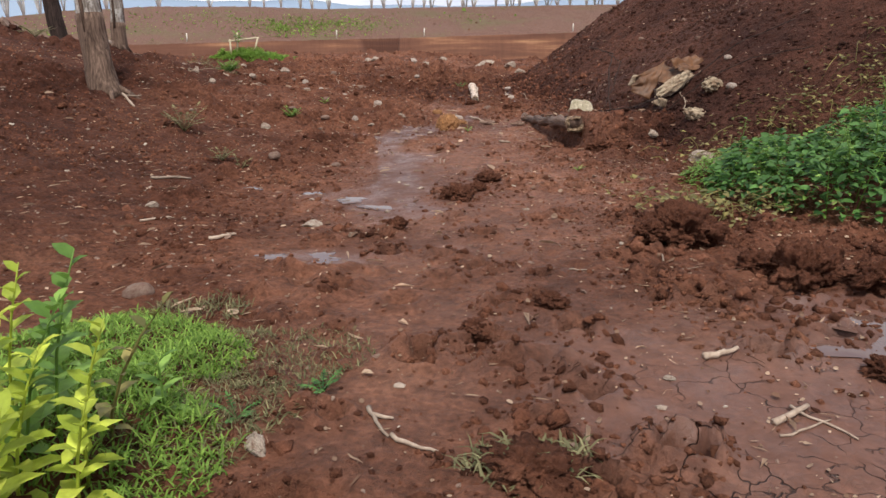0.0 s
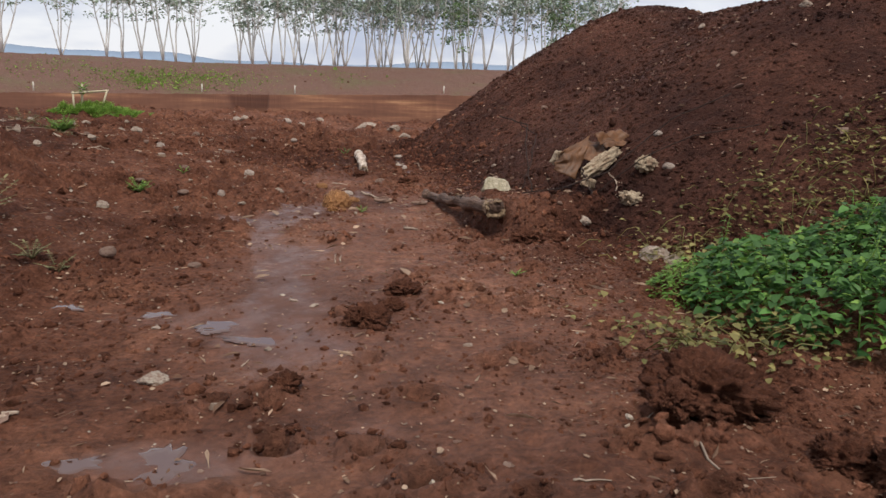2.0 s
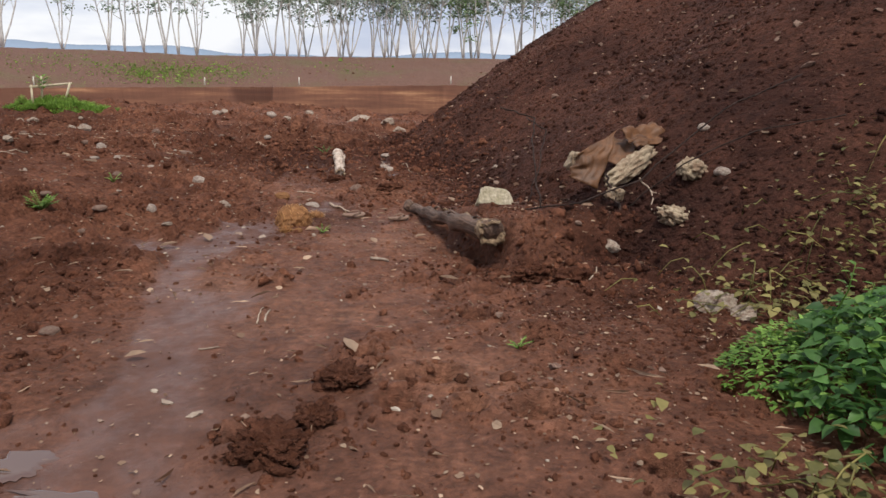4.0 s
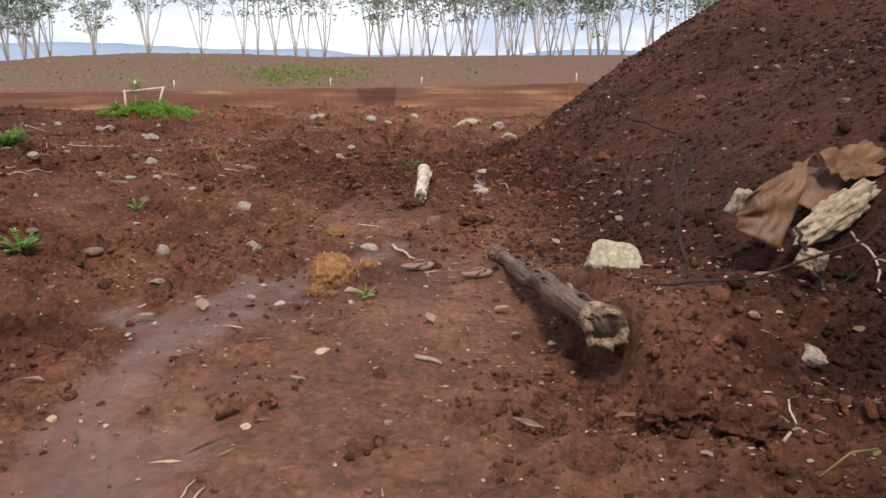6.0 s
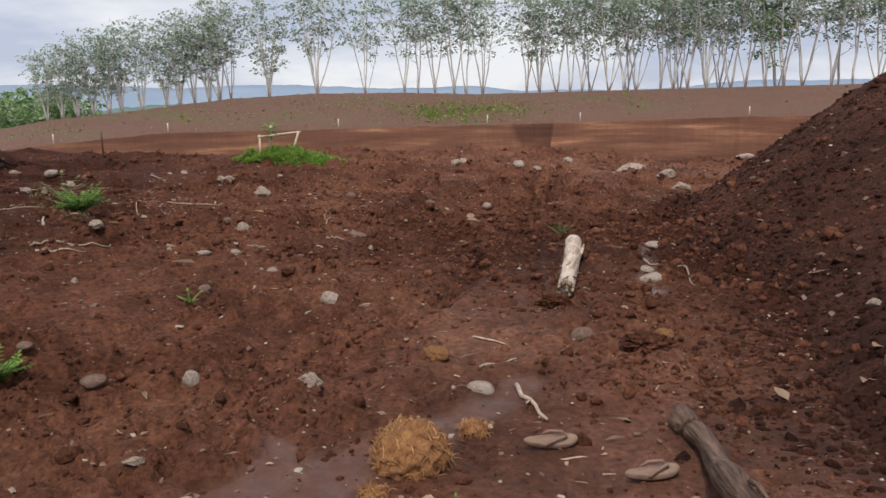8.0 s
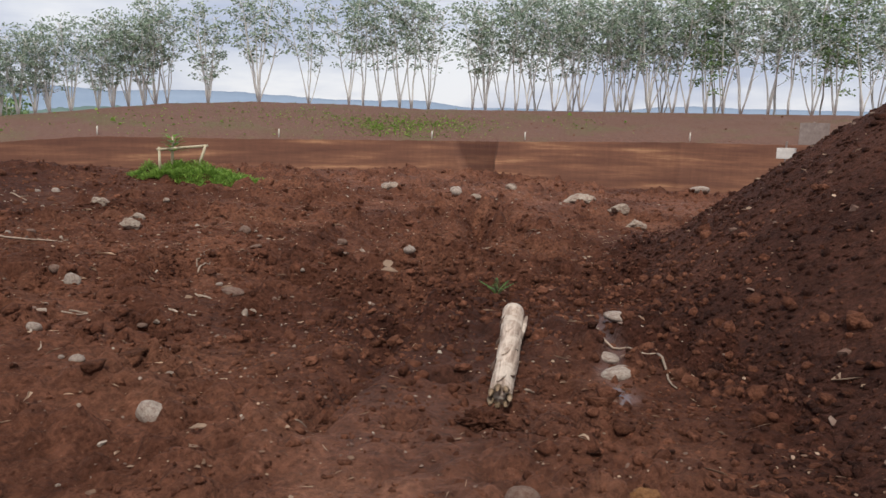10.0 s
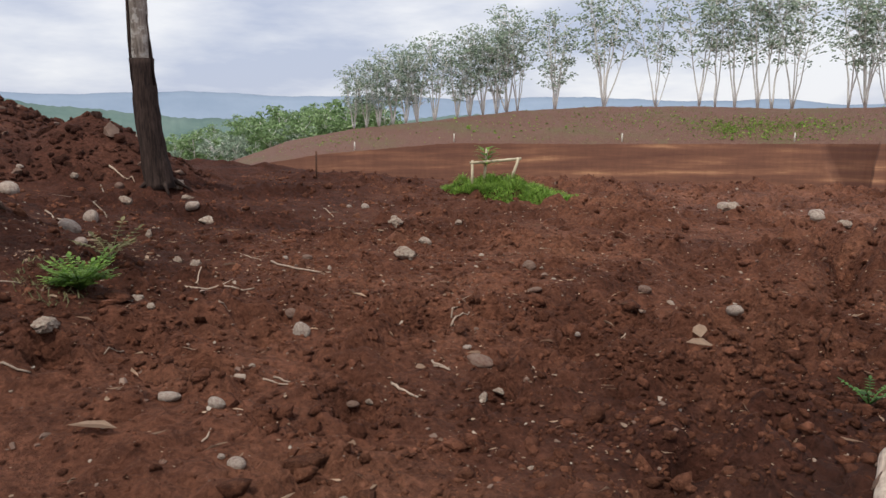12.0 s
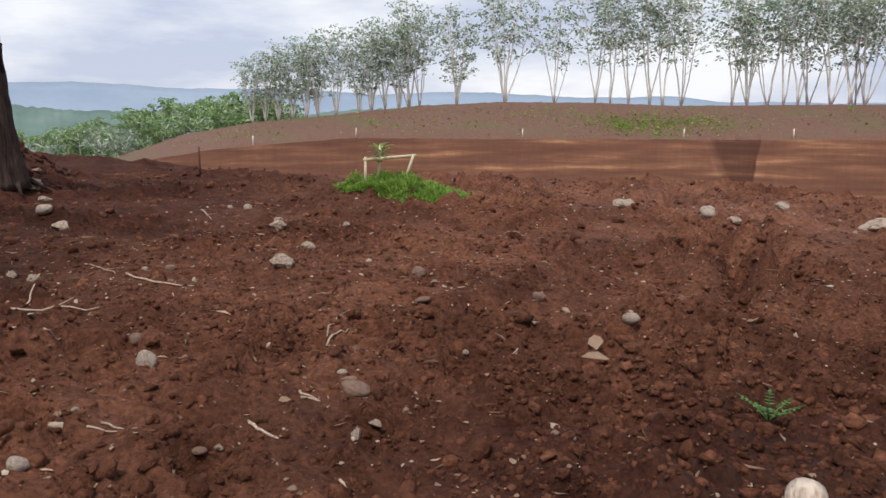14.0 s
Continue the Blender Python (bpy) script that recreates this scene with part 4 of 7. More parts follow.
def trunk(x, y, radius, height, lean, mat_low, mat_high, z_split, label, seed):
    z0 = surface(x, y)
    root = empty("tree_trunk", (x, y, z0 - 0.08), label=label, category="tree trunk", group="bare trunks on the bank")

    def line(z):
        return (lean[0] * z + 0.05 * math.sin(z * 1.3 + seed), lean[1] * z + 0.04 * math.cos(z * 1.1 + seed), z)

    def section(name, a, b, r_scale, mat):
        n = max(6, int((b - a) / 0.09))
        zs = [a + (b - a) * i / n for i in range(n + 1)]
        sh = Shape()
        rad = [radius * r_scale * (1 - 0.07 * z) * (1 + 0.25 * math.exp(-z * 5)) for z in zs]
        sh.tube([line(z) for z in zs], rad, 18, 0.16, seed)
        return sh.make(name, mat, root)

    section("stem", 0.0, height, 1.0, mat_high)
    section("bark", 0.0, z_split, 1.12, mat_low)
    # a torn flap of bark and a strip that runs up the stem
    sh = Shape()
    for k in range(3):
        t = 0.6 + 2.1 * k
        p = [Vector(line(z)) + Vector((math.cos(t), math.sin(t), 0)) * radius * (1.0 - 0.06 * z) for z in (z_split * 0.8, z_split + 0.25, z_split + 0.6 + 0.3 * k)]
        sh.tube(p, [0.028, 0.022, 0.006], 6, 0.5, k)
    sh.make("bark_strip", mat_low, root)
    for k in range(2):
        z = height * (0.78 + 0.12 * k)
        a, d = Vector(line(z)), Vector((math.cos(seed + 3 * k), math.sin(seed + 3 * k), 0.7))
        sh = Shape()
        sh.tube([a, a + d * 0.4, a + d * 0.75 + Vector((0, 0, 0.2))], [radius * 0.42, radius * 0.3, radius * 0.18], 10, 0.15, seed + k)
        sh.make("limb", mat_high, root)
    sh = Shape()
    for k in range(5):
        t = seed + k * 1.26
        d = Vector((math.cos(t), math.sin(t), 0))
        sh.tube([d * radius * 0.7 + Vector((0, 0, 0.16)), d * radius * 1.7 + Vector((0, 0, 0.06)), d * radius * 2.6 + Vector((0, 0, -0.05))], [0.045, 0.03, 0.012], 7, 0.3, k)
    sh.make("root_flare", mat_low, root)
    return root


trunk(-7.18, 13.97, 0.112, 6.4, (0.03, 0.085), BARK_BROWN, BARK, 0.50, "grey mottled bare trunk girdled near its foot", 1.0)
trunk(-10.67, 17.21, 0.168, 7.4, (-0.02, -0.055), BARK_DARK, BARK, 1.85, "bare trunk charred dark below, pale grey above", 2.3)
trunk(-4.95, 10.29, 0.160, 6.8, (-0.17, 0.08), BARK_BROWN, BARK, 1.1, "thick leaning grey trunk, brown and rough at its foot", 4.1)

# ---- the fallen log, the peeled pole and the slab ----


def fallen_log():
    z0, z1 = surface(LOG_A[0] + 0.06, LOG_A[1]) + 0.03, 0.27
    a, b = Vector((LOG_A[0], LOG_A[1], z0)), Vector((LOG_B[0], LOG_B[1], z1))
    root = empty("fallen_log", a, label="weathered brown log, splintered at one end, on the soil edge", category="log")
    d = (b - a) * 0.93
    n = 30
    sh = Shape()
    pts = [d * (i / n) + Vector((0.02 * math.sin(i * 0.5), 0, 0.012 * math.sin(i * 0.9))) for i in range(n + 1)]
    sh.tube(pts, [0.046 + 0.034 * (i / n) + 0.005 * math.sin(i * 1.7) + 0.007 * math.exp(-((i - 9) / 1.2) ** 2) + 0.006 * math.exp(-((i - 19) / 1.5) ** 2) for i in range(n + 1)], 28, 0.16, 3.0)
    sh.make("stem", LOG_WOOD, root)
    # the splintered mouth: a ragged flared shell, open and hollow
    ax = d.normalized()
    u = ax.cross(Vector((0, 0, 1))).normalized()
    w = u.cross(ax)
    sides, rows = 36, 9
    sh = Shape()
    verts, faces = [], []
    for shell in (0, 1):
        for i in range(rows):
            s = i / (rows - 1)
            for k in range(sides):
                t = 2 * math.pi * k / sides
                rag = 0.06 + 0.20 * noise.noise(Vector((math.cos(t) * 1.6, math.sin(t) * 1.6, 5))) - 0.05 * math.sin(t + 0.7) + 0.05 * noise.noise(Vector((math.cos(t) * 7, math.sin(t) * 7, 1)))
                r = (0.080 + 0.017 * s * s * (1 + 0.8 * math.cos(2 * t + 0.6) - 1.0 * math.sin(t))) * (1 + 0.3 * s * noise.noise(Vector((math.cos(t) * 1.7, math.sin(t) * 1.7, 2)))) * (1 - 0.30 * shell) * (1 + 0.30 * s * noise.noise(Vector((math.cos(t) * 3, math.sin(t) * 3, s * 3))) + 0.16 * noise.noise(Vector((math.cos(t) * 6, math.sin(t) * 6, s * 2))))
                verts.append(d * 0.93 + ax * (s * (0.13 + 0.8 * rag)) + (u * math.cos(t) + w * math.sin(t)) * r)
    for shell in (0, 1):
        for i in range(rows - 1):
            for k in range(sides):
                q = shell * rows * sides + i * sides
                f = (q + k, q + (k + 1) % sides, q + sides + (k + 1) % sides, q + sides + k)
                faces.append(f if shell == 0 else f[::-1])
    o, i2 = (rows - 1) * sides, rows * sides + (rows - 1) * sides
    faces += [(o + k, o + (k + 1) % sides, i2 + (k + 1) % sides, i2 + k) for k in range(sides)]
    sh.add(verts, faces)
    sh.make("broken_end", LOG_END, root, label="splintered brown broken end")
    sh = Shape()
    sh.tube([d * 0.93, d * 0.95, d * 0.965], [0.06, 0.055, 0.02], 14, 0.3, 2.0)
    sh.make("core", LOG_WOOD, root)
    for k in range(5):
        s = 0.35 + 0.12 * k
        p = d * s + w * 0.068 + u * RNG.uniform(-0.05, 0.05)
        sh = Shape()
        sh.tube([p, p + ax * 0.08 + w * 0.02, p + ax * 0.18 + w * 0.006], [0.012, 0.010, 0.004], 6, 0.3, k)
        sh.make("splinter", LOG_END if k % 2 else LOG_WOOD, root)
    sh = Shape()
    sh.tube([Vector((-0.02, 0.12, 0.02)), Vector((-0.03, 0.05, 0.03)), Vector((0, -0.02, 0.02))], [0.05, 0.065, 0.06], 10, 0.5, 9)
    sh.make("knob", LOG_WOOD, root)
    return root


def peeled_pole():
    a = Vector((-0.61, 14.56, surface(-0.61, 14.56) + 0.055))
    b = Vector((-0.85, 15.90, surface(-0.85, 15.90) + 0.06))
    root = empty("peeled_pole", a, label="pale peeled log with torn bark lying on the soil", category="log")
    d, n = b - a, 26
    sh = Shape()
    sh.tube([d * (i / n) + Vector((0.012 * math.sin(0.12 * i), 0, 0)) for i in range(n + 1)], [0.066 + 0.012 * (i / n) for i in range(n + 1)], 18, 0.06, 6)
    sh.make("stem", POLE_WOOD, root)
    ax = d.normalized()
    u = ax.cross(Vector((0, 0, 1))).normalized()
    w = u.cross(ax)
    for k in range(10):
        s = 0.04 + 0.093 * k
        t = 1.2 * math.sin(k * 2.1)
        out = (u * math.sin(t) + w * math.cos(t)) * 0.076
        p = d * s + out
        sh = Shape()
        v = u * math.cos(t) - w * math.sin(t)
        sh.tube([p - v * 0.02 - ax * 0.03 - out * 0.05, p - out * 0.02, p + v * 0.025 + ax * 0.07 - out * 0.08], [0.004, 0.010, 0.003], 6, 0.5, k)
        sh.make("bark_scrap", LOG_WOOD if k % 3 else POLE_WOOD, root)
    sh = Shape()
    sh.tube([d * 0.55 + u * 0.074, d * 0.8 + u * 0.088, d * 0.94 + u * 0.098], [0.008, 0.02, 0.012], 7, 0.4)
    sh.make("split_strip", POLE_WOOD, root)
    sh = Shape()
    for k in range(7):
        t = k * 0.9
        p = (u * math.cos(t) + w * math.sin(t)) * 0.055
        sh.tube([p, p - ax * RNG.uniform(0.03, 0.08)], [0.022, 0.006], 6, 0.4, k)
    sh.make("broken_end", LOG_END, root)
    return root


def block(name, mat, size, taper, seed, at, turn, rough=1.0, **tags):
    """A broken slab: a cube cut fine, skewed, chipped and pitted."""
    bm = bmesh.new()
    bmesh.ops.create_cube(bm, size=1.0)
    bmesh.ops.subdivide_edges(bm, edges=bm.edges[:], cuts=13, use_grid_fill=True)
    off = Vector((seed, 2.0 * seed, 0))
    for v in bm.verts:
        c = v.co.copy()
        edge = sorted(abs(q) for q in c)[1]
        c *= 1 - 0.16 * max(0, edge - 0.36) / 0.14
        c.x *= 1 + taper * c.z
        c.x += 0.22 * c.z * c.y
        c *= 1 + rough * (0.24 * noise.noise(c * 2.2 + off) + 0.16 * noise.noise(c * 7 + off) + 0.09 * noise.noise(c * 18 + off))
        v.co = Vector((c.x * size[0], c.y * size[1], c.z * size[2]))
    me = bpy.data.meshes.new(name)
    bm.to_mesh(me)
    bm.free()
    me.polygons.foreach_set("use_smooth", np.ones(len(me.polygons), bool))
    me.materials.append(mat)
    ob = new(name, me)
    ob.location, ob.rotation_euler = at, turn
    return tagged(ob, **tags)


fallen_log()
peeled_pole()
block("stone_slab", STONE_MOSSY, (0.30, 0.15, 0.19), -0.35, 4, (1.26, 11.33, surface(1.26, 11.33) + 0.035), (-0.6, 0.12, 0.12), 0.17, label="pale coral slab with moss, bedded in the soil", category="stone slab")

# the orange crumbling clump in the wet ground
for k, (x, y, s) in enumerate(((-0.62, 11.74, 0.31), (-0.47, 12.12, 0.12), (-0.62, 11.40, 0.10))):
    off = Vector((k, 4, 1))
    vs = []
    for c in ICO_FINE_V:
        q = 1 + 0.08 * noise.noise(c * 1.5 + off) + 0.13 * noise.noise(c * 4 + off) + 0.16 * abs(noise.noise(Vector((c.x * 11, c.y * 11, c.z * 4)) + off)) + 0.10 * noise.noise(c * 22 + off)
        vs.append(Vector((c.x * q * s * 0.5, c.y * q * s * 0.5, c.z * q * s * (0.30 if k else 0.48))))
    ob = mesh_object("root_ball", vs, ICO_FINE_F, STONE_ORANGE, label="orange fibrous lump of dried roots on mud", category="root ball", group="orange root lumps")
    ob.location = (x, y, surface(x, y) + 0.08 * s)
    fib = Shape()
    for _ in range(int(1400 * s)):
        c = Vector((RNG.gauss(0, 1), RNG.gauss(0, 1), RNG.gauss(0.4, 1))).normalized()
        p = Vector((c.x * s * 0.54, c.y * s * 0.54, c.z * s * (0.33 if k else 0.51)))
        way = c.cross(Vector((RNG.gauss(0, 1), RNG.gauss(0, 1), RNG.gauss(0, 1)))) + c * RNG.uniform(0, 0.7)
        fib.blade(p, way, RNG.uniform(0.03, 0.075), RNG.uniform(0.0015, 0.003))
    fib.make("root_fibre", LITTER_ORANGE, ob, kind="stuff")

# ---- the torn sheet and crusted rocks in the heap ----


def sheet(corners, nu, nv, waves, seed, mat, name, parent=None, **tags):
    """A creased plastic sheet between four corners, with thickness."""
    a, b, c, d = (Vector(p) for p in corners)
    nrm = (b - a).cross(d - a).normalized()
    verts = []
    for layer in (0, 1):
        for j in range(nv):
            for i in range(nu):
                s, t = i / (nu - 1), j / (nv - 1)
                p = (a * (1 - s) + b * s) * (1 - t) + (d * (1 - s) + c * s) * t
                h = waves * (noise.noise(Vector((s * 2.6, t * 2.6, seed))) + 0.5 * noise.noise(Vector((s * 7, t * 7, seed))))
                p = p + nrm * (h + 0.010 * layer) + (b - a) * 0.12 * noise.noise(Vector((t * 4, seed, s * 2)))
                verts.append(p)
    n = nu * nv
    faces = []
    for j in range(nv - 1):
        for i in range(nu - 1):
            k = j * nu + i
            faces += [(k, k + nu, k + nu + 1, k + 1), (n + k, n + k + 1, n + k + nu + 1, n + k + nu)]
    rim = [i for i in range(nu)] + [nu - 1 + nu * j for j in range(1, nv)] + [nu * (nv - 1) + i for i in range(nu - 2, -1, -1)] + [nu * j for j in range(nv - 2, 0, -1)]
    faces += [(rim[k], rim[(k + 1) % len(rim)], rim[(k + 1) % len(rim)] + n, rim[k] + n) for k in range(len(rim))]
    return mesh_object(name, verts, faces, mat, parent, True, **tags)


sack = empty("torn_sack", (0, 0, 0), label="torn brown plastic sack half buried in the heap", category="sack")
sheet([(1.87, 11.20, 0.56), (2.12, 11.14, 0.46), (2.35, 11.52, 0.95), (1.95, 11.24, 0.74)], 18, 18, 0.05, 1, TARP, "flap", sack)
sheet([(2.38, 11.66, 0.90), (2.52, 11.52, 0.78), (2.92, 11.80, 0.80), (2.74, 11.98, 0.96)], 16, 14, 0.09, 3, TARP, "upper_fold", sack)
sheet([(2.20, 11.62, 0.66), (2.46, 11.42, 0.60), (2.60, 11.76, 0.80), (2.34, 11.80, 0.86)], 12, 12, 0.05, 8, TARP, "inner_fold", sack)


def rough_rock(name, mat, size, seed, at, turn, **tags):
    off = Vector((seed, 3.0 * seed, 1))
    vs = []
    for c in ICO_FINE_V:
        k = 1 + 0.3 * noise.noise(c * 1.4 + off) + 0.32 * noise.noise(c * 3.4 + off) + 0.10 * noise.noise(c * 9 + off) + 0.06 * noise.noise(c * 24 + off)
        vs.append(Vector((c.x * k * size[0] * 0.5, c.y * k * size[1] * 0.5, c.z * k * size[2] * 0.5)))
    ob = mesh_object(name, vs, ICO_FINE_F, mat, **tags)
    ob.location, ob.rotation_euler = at, turn
    return ob


rough_rock("crusted_rock", STONE_CRUST, (0.60, 0.17, 0.19), 7, (2.45, 11.36, 0.64), (0.5, -0.42, 0.62), label="long crusted yellowish limestone chunk in the heap", category="rock")
block("crusted_rock", STONE_CRUST, (0.17, 0.14, 0.16), 0.1, 9, (1.98, 11.34, 0.66), (0.2, 0.2, 0.3), label="rough whitish limestone lump beside the sack", category="rock")
block("crusted_rock", STONE_CRUST, (0.16, 0.12, 0.10), 0.1, 12, (2.24, 11.02, 0.44), (0.2, 0.2, 0.9), label="small whitish limestone chip below the sack", category="rock")


rough_rock("crusted_rock", STONE_CRUST, (0.26, 0.18, 0.15), 15, (2.62, 10.57, surface(2.62, 10.57) + 0.04), (0.1, 0.2, 0.3), label="rough yellowish limestone lump bedded in the heap's foot", category="rock")
rough_rock("crusted_rock", STONE_CRUST, (0.29, 0.21, 0.19), 21, (2.85, 10.98, surface(2.85, 10.98) + 0.05), (0.3, 0.1, 0.8), label="mossy crusted limestone lump in the heap's foot", category="rock")


def vine_stem(points, thick, name="bare_vine"):
    sh = Shape()
    pts = [Vector((x, y, surface(x, y) + h)) for x, y, h in points]
    fine = []
    for i in range(len(pts) - 1):
        for k in range(5):
            s = k / 5
            fine.append(pts[i].lerp(pts[i + 1], s) + Vector((0.012 * math.sin(7 * i + 2.1 * k), 0.012 * math.cos(5 * i + 3 * k), 0.01 * math.sin(3 * k))))
    fine.append(pts[-1])
    sh.tube(fine, [0.5 * thick] * len(fine), 6, 0.2)
    return sh.make(name, IRON if name == "rusty_wire" else BARK_DARK, label="thin dark bare stem arching over the soil", category="vine stem", group="bare stems on the heap")


vine_stem([(1.62, 10.95, 0.02), (1.60, 11.55, 0.42), (1.66, 12.2, 0.75), (1.36, 12.6, 0.95)], 0.016)
vine_stem([(1.55, 11.3, 0.02), (1.68, 11.7, 0.35), (1.78, 12.2, 0.55), (1.64, 12.7, 0.66)], 0.013)
vine_stem([(1.42, 10.75, 0.02), (1.9, 10.7, 0.12), (2.4, 10.85, 0.30), (3.1, 11.1, 0.35), (3.8, 11.3, 0.2)], 0.014)
vine_stem([(2.25, 10.85, 0.02), (2.7, 10.75, 0.30), (3.2, 10.7, 0.32), (3.9, 10.7, 0.15)], 0.012)
vine_stem([(2.16, 11.05, 0.30), (2.22, 10.98, 0.12), (2.27, 10.85, 0.03)], 0.022)

# ---- two lost rubber sandals ----


def sandal(x, y, turn, tilt, label):
    root = empty("sandal", (x, y, surface(x, y) + 0.012), turn, label=label, category="sandal", group="lost sandals")
    root.rotation_euler = (tilt, 0.06, turn)
    n, verts, faces = 28, [], []
    for h in (0.0, 0.007, 0.022, 0.027):
        inset = 0.94 if h in (0.0, 0.027) else 1.0
        for k in range(n):
            t = 2 * math.pi * k / n
            px = 0.125 * math.cos(t)
            wdt = 0.040 + 0.012 * math.cos(t) + 0.004 * math.cos(2 * t)
            verts.append((px * inset, wdt * math.sin(t) * inset + 0.006 * math.cos(t), h + 0.010 * (px / 0.125) ** 2))
    for r in range(3):
        faces += [(r * n + k, r * n + (k + 1) % n, (r + 1) * n + (k + 1) % n, (r + 1) * n + k) for k in range(n)]
    faces += [tuple(range(n - 1, -1, -1)), tuple(3 * n + k for k in range(n))]
    mesh_object("sole", verts, faces, RUBBER, root)
    for side in (-1, 1):
        sh = Shape()
        sh.tube([(0.075, 0.004, 0.03), (0.05, 0.018 * side, 0.055), (0.0, 0.036 * side, 0.045), (-0.035, 0.040 * side, 0.022)], [0.005, 0.007, 0.007, 0.005], 8)
        sh.make("strap", RUBBER, root)
    return root


sandal(-0.10, 12.10, 0.5, 0.25, "muddy grey rubber sandal lying tilted in mud")
sandal(0.36, 11.95, 0.65, 0.05, "muddy brown rubber sandal lying flat on soil")

# ---- puddles ----


def puddle(x, y, rx, ry, turn, lift, seed):
    zs = [surface(x + rx * a, y + ry * b) for a in (-0.6, 0, 0.6) for b in (-0.6, 0, 0.6)]
    level = float(np.median(zs)) + lift
    n, rings = 36, 5
    verts, faces = [(0, 0, 0)], []
    for r in range(1, rings + 1):
        for k in range(n):
            t = 2 * math.pi * k / n
            q = 1 + 0.6 * noise.noise(Vector((math.cos(t) * 1.3, math.sin(t) * 1.3, seed))) + 0.5 * noise.noise(Vector((math.cos(t) * 4, math.sin(t) * 4, seed)))
            verts.append((rx * q * math.cos(t) * r / rings, ry * q * math.sin(t) * r / rings, -0.006 * (r == rings)))
    faces += [(0, 1 + k, 1 + (k + 1) % n) for k in range(n)]
    for r in range(rings - 1):
        faces += [(1 + r * n + k, 1 + (r + 1) * n + k, 1 + (r + 1) * n + (k + 1) % n, 1 + r * n + (k + 1) % n) for k in range(n)]
    ob = mesh_object("water", verts, faces, WATER, label="shallow muddy puddle reflecting the sky", category="puddle", kind="structure")
    ob.location, ob.rotation_euler = (x, y, level), (0, 0, turn)


puddle(2.85, 4.72, 0.46, 0.32, 0.2, 0.010, 1)
puddle(-0.76, 7.44, 0.14, 0.15, 0.1, 0.006, 2)
puddle(-0.42, 7.20, 0.26, 0.075, -0.1, 0.006, 3)
puddle(-1.20, 7.66, 0.13, 0.09, 0.3, 0.004, 4)
puddle(-1.84, 7.64, 0.12, 0.10, 0.3, 0.004, 8)
puddle(-0.44, 5.66, 0.13, 0.15, 0.3, 0.004, 5)
puddle(-0.78, 5.63, 0.11, 0.08, 0.3, 0.004, 7)
puddle(0.0, 15.05, 0.06, 0.20, 0.2, 0.004, 6)

# ---- large clods and prints' rims ----
clod(1.95, 6.28, 0.52, 0.55, 1)
clod(1.72, 6.05, 0.22, 0.6, 2)
clod(2.55, 5.55, 0.42, 0.8, 3)
clod(2.35, 5.75, 0.26, 0.6, 4)
clod(2.90, 5.45, 0.34, 0.5, 5)
clod(0.20, 7.48, 0.28, 0.55, 6)
clod(0.33, 7.72, 0.18, 0.6, 7)
clod(1.12, 3.36, 0.34, 0.45, 8)
clod(1.32, 3.10, 0.24, 0.6, 9)
clod(0.48, 8.45, 0.20, 0.5, 10)
clod(0.40, 8.10, 0.24, 0.5, 11)
clod(2.60, 4.35, 0.24, 0.5, 12)
clod(2.95, 4.40, 0.30, 0.5, 13)
clod(-0.62, 14.30, 0.22, 0.5, 14)
clod(0.15, 13.4, 0.26, 0.5, 15)
clod(1.45, 9.95, 0.30, 0.6, 16)
clod(1.75, 9.85, 0.26, 0.6, 17)
clod(-0.1, 6.4, 0.16, 0.6, 18)
clod(1.1, 5.0, 0.18, 0.5, 19)
clod(0.75, 4.6, 0.16, 0.5, 20)

# ---- far markers ----


def stake(a, r, height, name, mat, label):
    base = terrace_point(np.array(a), np.array(1.03))
    sh = Shape()
    sh.tube([(0, 0, -0.3), (0.01, 0, height * 0.5), (0.03, 0, height)], [r, r, r * 0.9], 6)
    ob = sh.make(name, mat, label=label, category="stake", group="stakes along the cut")
    ob.location = base


for a in (51.2, 43.6, 19.3, 12.1, -0.1, 31.0):
    stake(a, 0.09, 1.05, "survey_stake", STAKE, "pale survey stake on top of the cut bank")

post = empty("iron_post", (-12.5, 21.3, surface(-12.5, 21.3) - 0.05), label="thin rusty post standing on the crest", category="post")
sh = Shape()
sh.tube([(0, 0, 0), (0, 0, 0.3), (0.01, 0, 0.62)], [0.022, 0.02, 0.018], 8)
sh.make("shaft", IRON, post)
sh = Shape()
for k in range(4):
    t = k * 1.6 + 0.3
    sh.tube([(0, 0, 0.06), (0.2 * math.cos(t), 0.2 * math.sin(t), 0.05), (0.4 * math.cos(t), 0.4 * math.sin(t), 0.0)], [0.03, 0.025, 0.01], 6, 0.3, k)
sh.make("root_tangle", IRON, post)


def sign_board(x, y, z, w, h, mat, label):
    root = empty("sign_board", (x, y, z - 2.2), 0.25, label=label, category="sign")
    for name, sx, sy, sz, cz, m in (("post", 0.07, 0.07, 2.7, 1.35, BOARD_GREY), ("panel", w, 0.03, h, 2.2, mat)):
        bm = bmesh.new()
        bmesh.ops.create_cube(bm, size=1.0)
        bmesh.ops.scale(bm, vec=(sx, sy, sz), verts=bm.verts)
        bmesh.ops.translate(bm, vec=(0, -0.06 if name == "panel" else 0, cz), verts=bm.verts)
        bmesh.ops.bevel(bm, geom=bm.edges[:], offset=0.008, segments=1, affect="EDGES")
        me = bpy.data.meshes.new(name)
        bm.to_mesh(me)
        bm.free()
        me.materials.append(m)
        ob = new(name, me)
        ob.parent = root
    return root


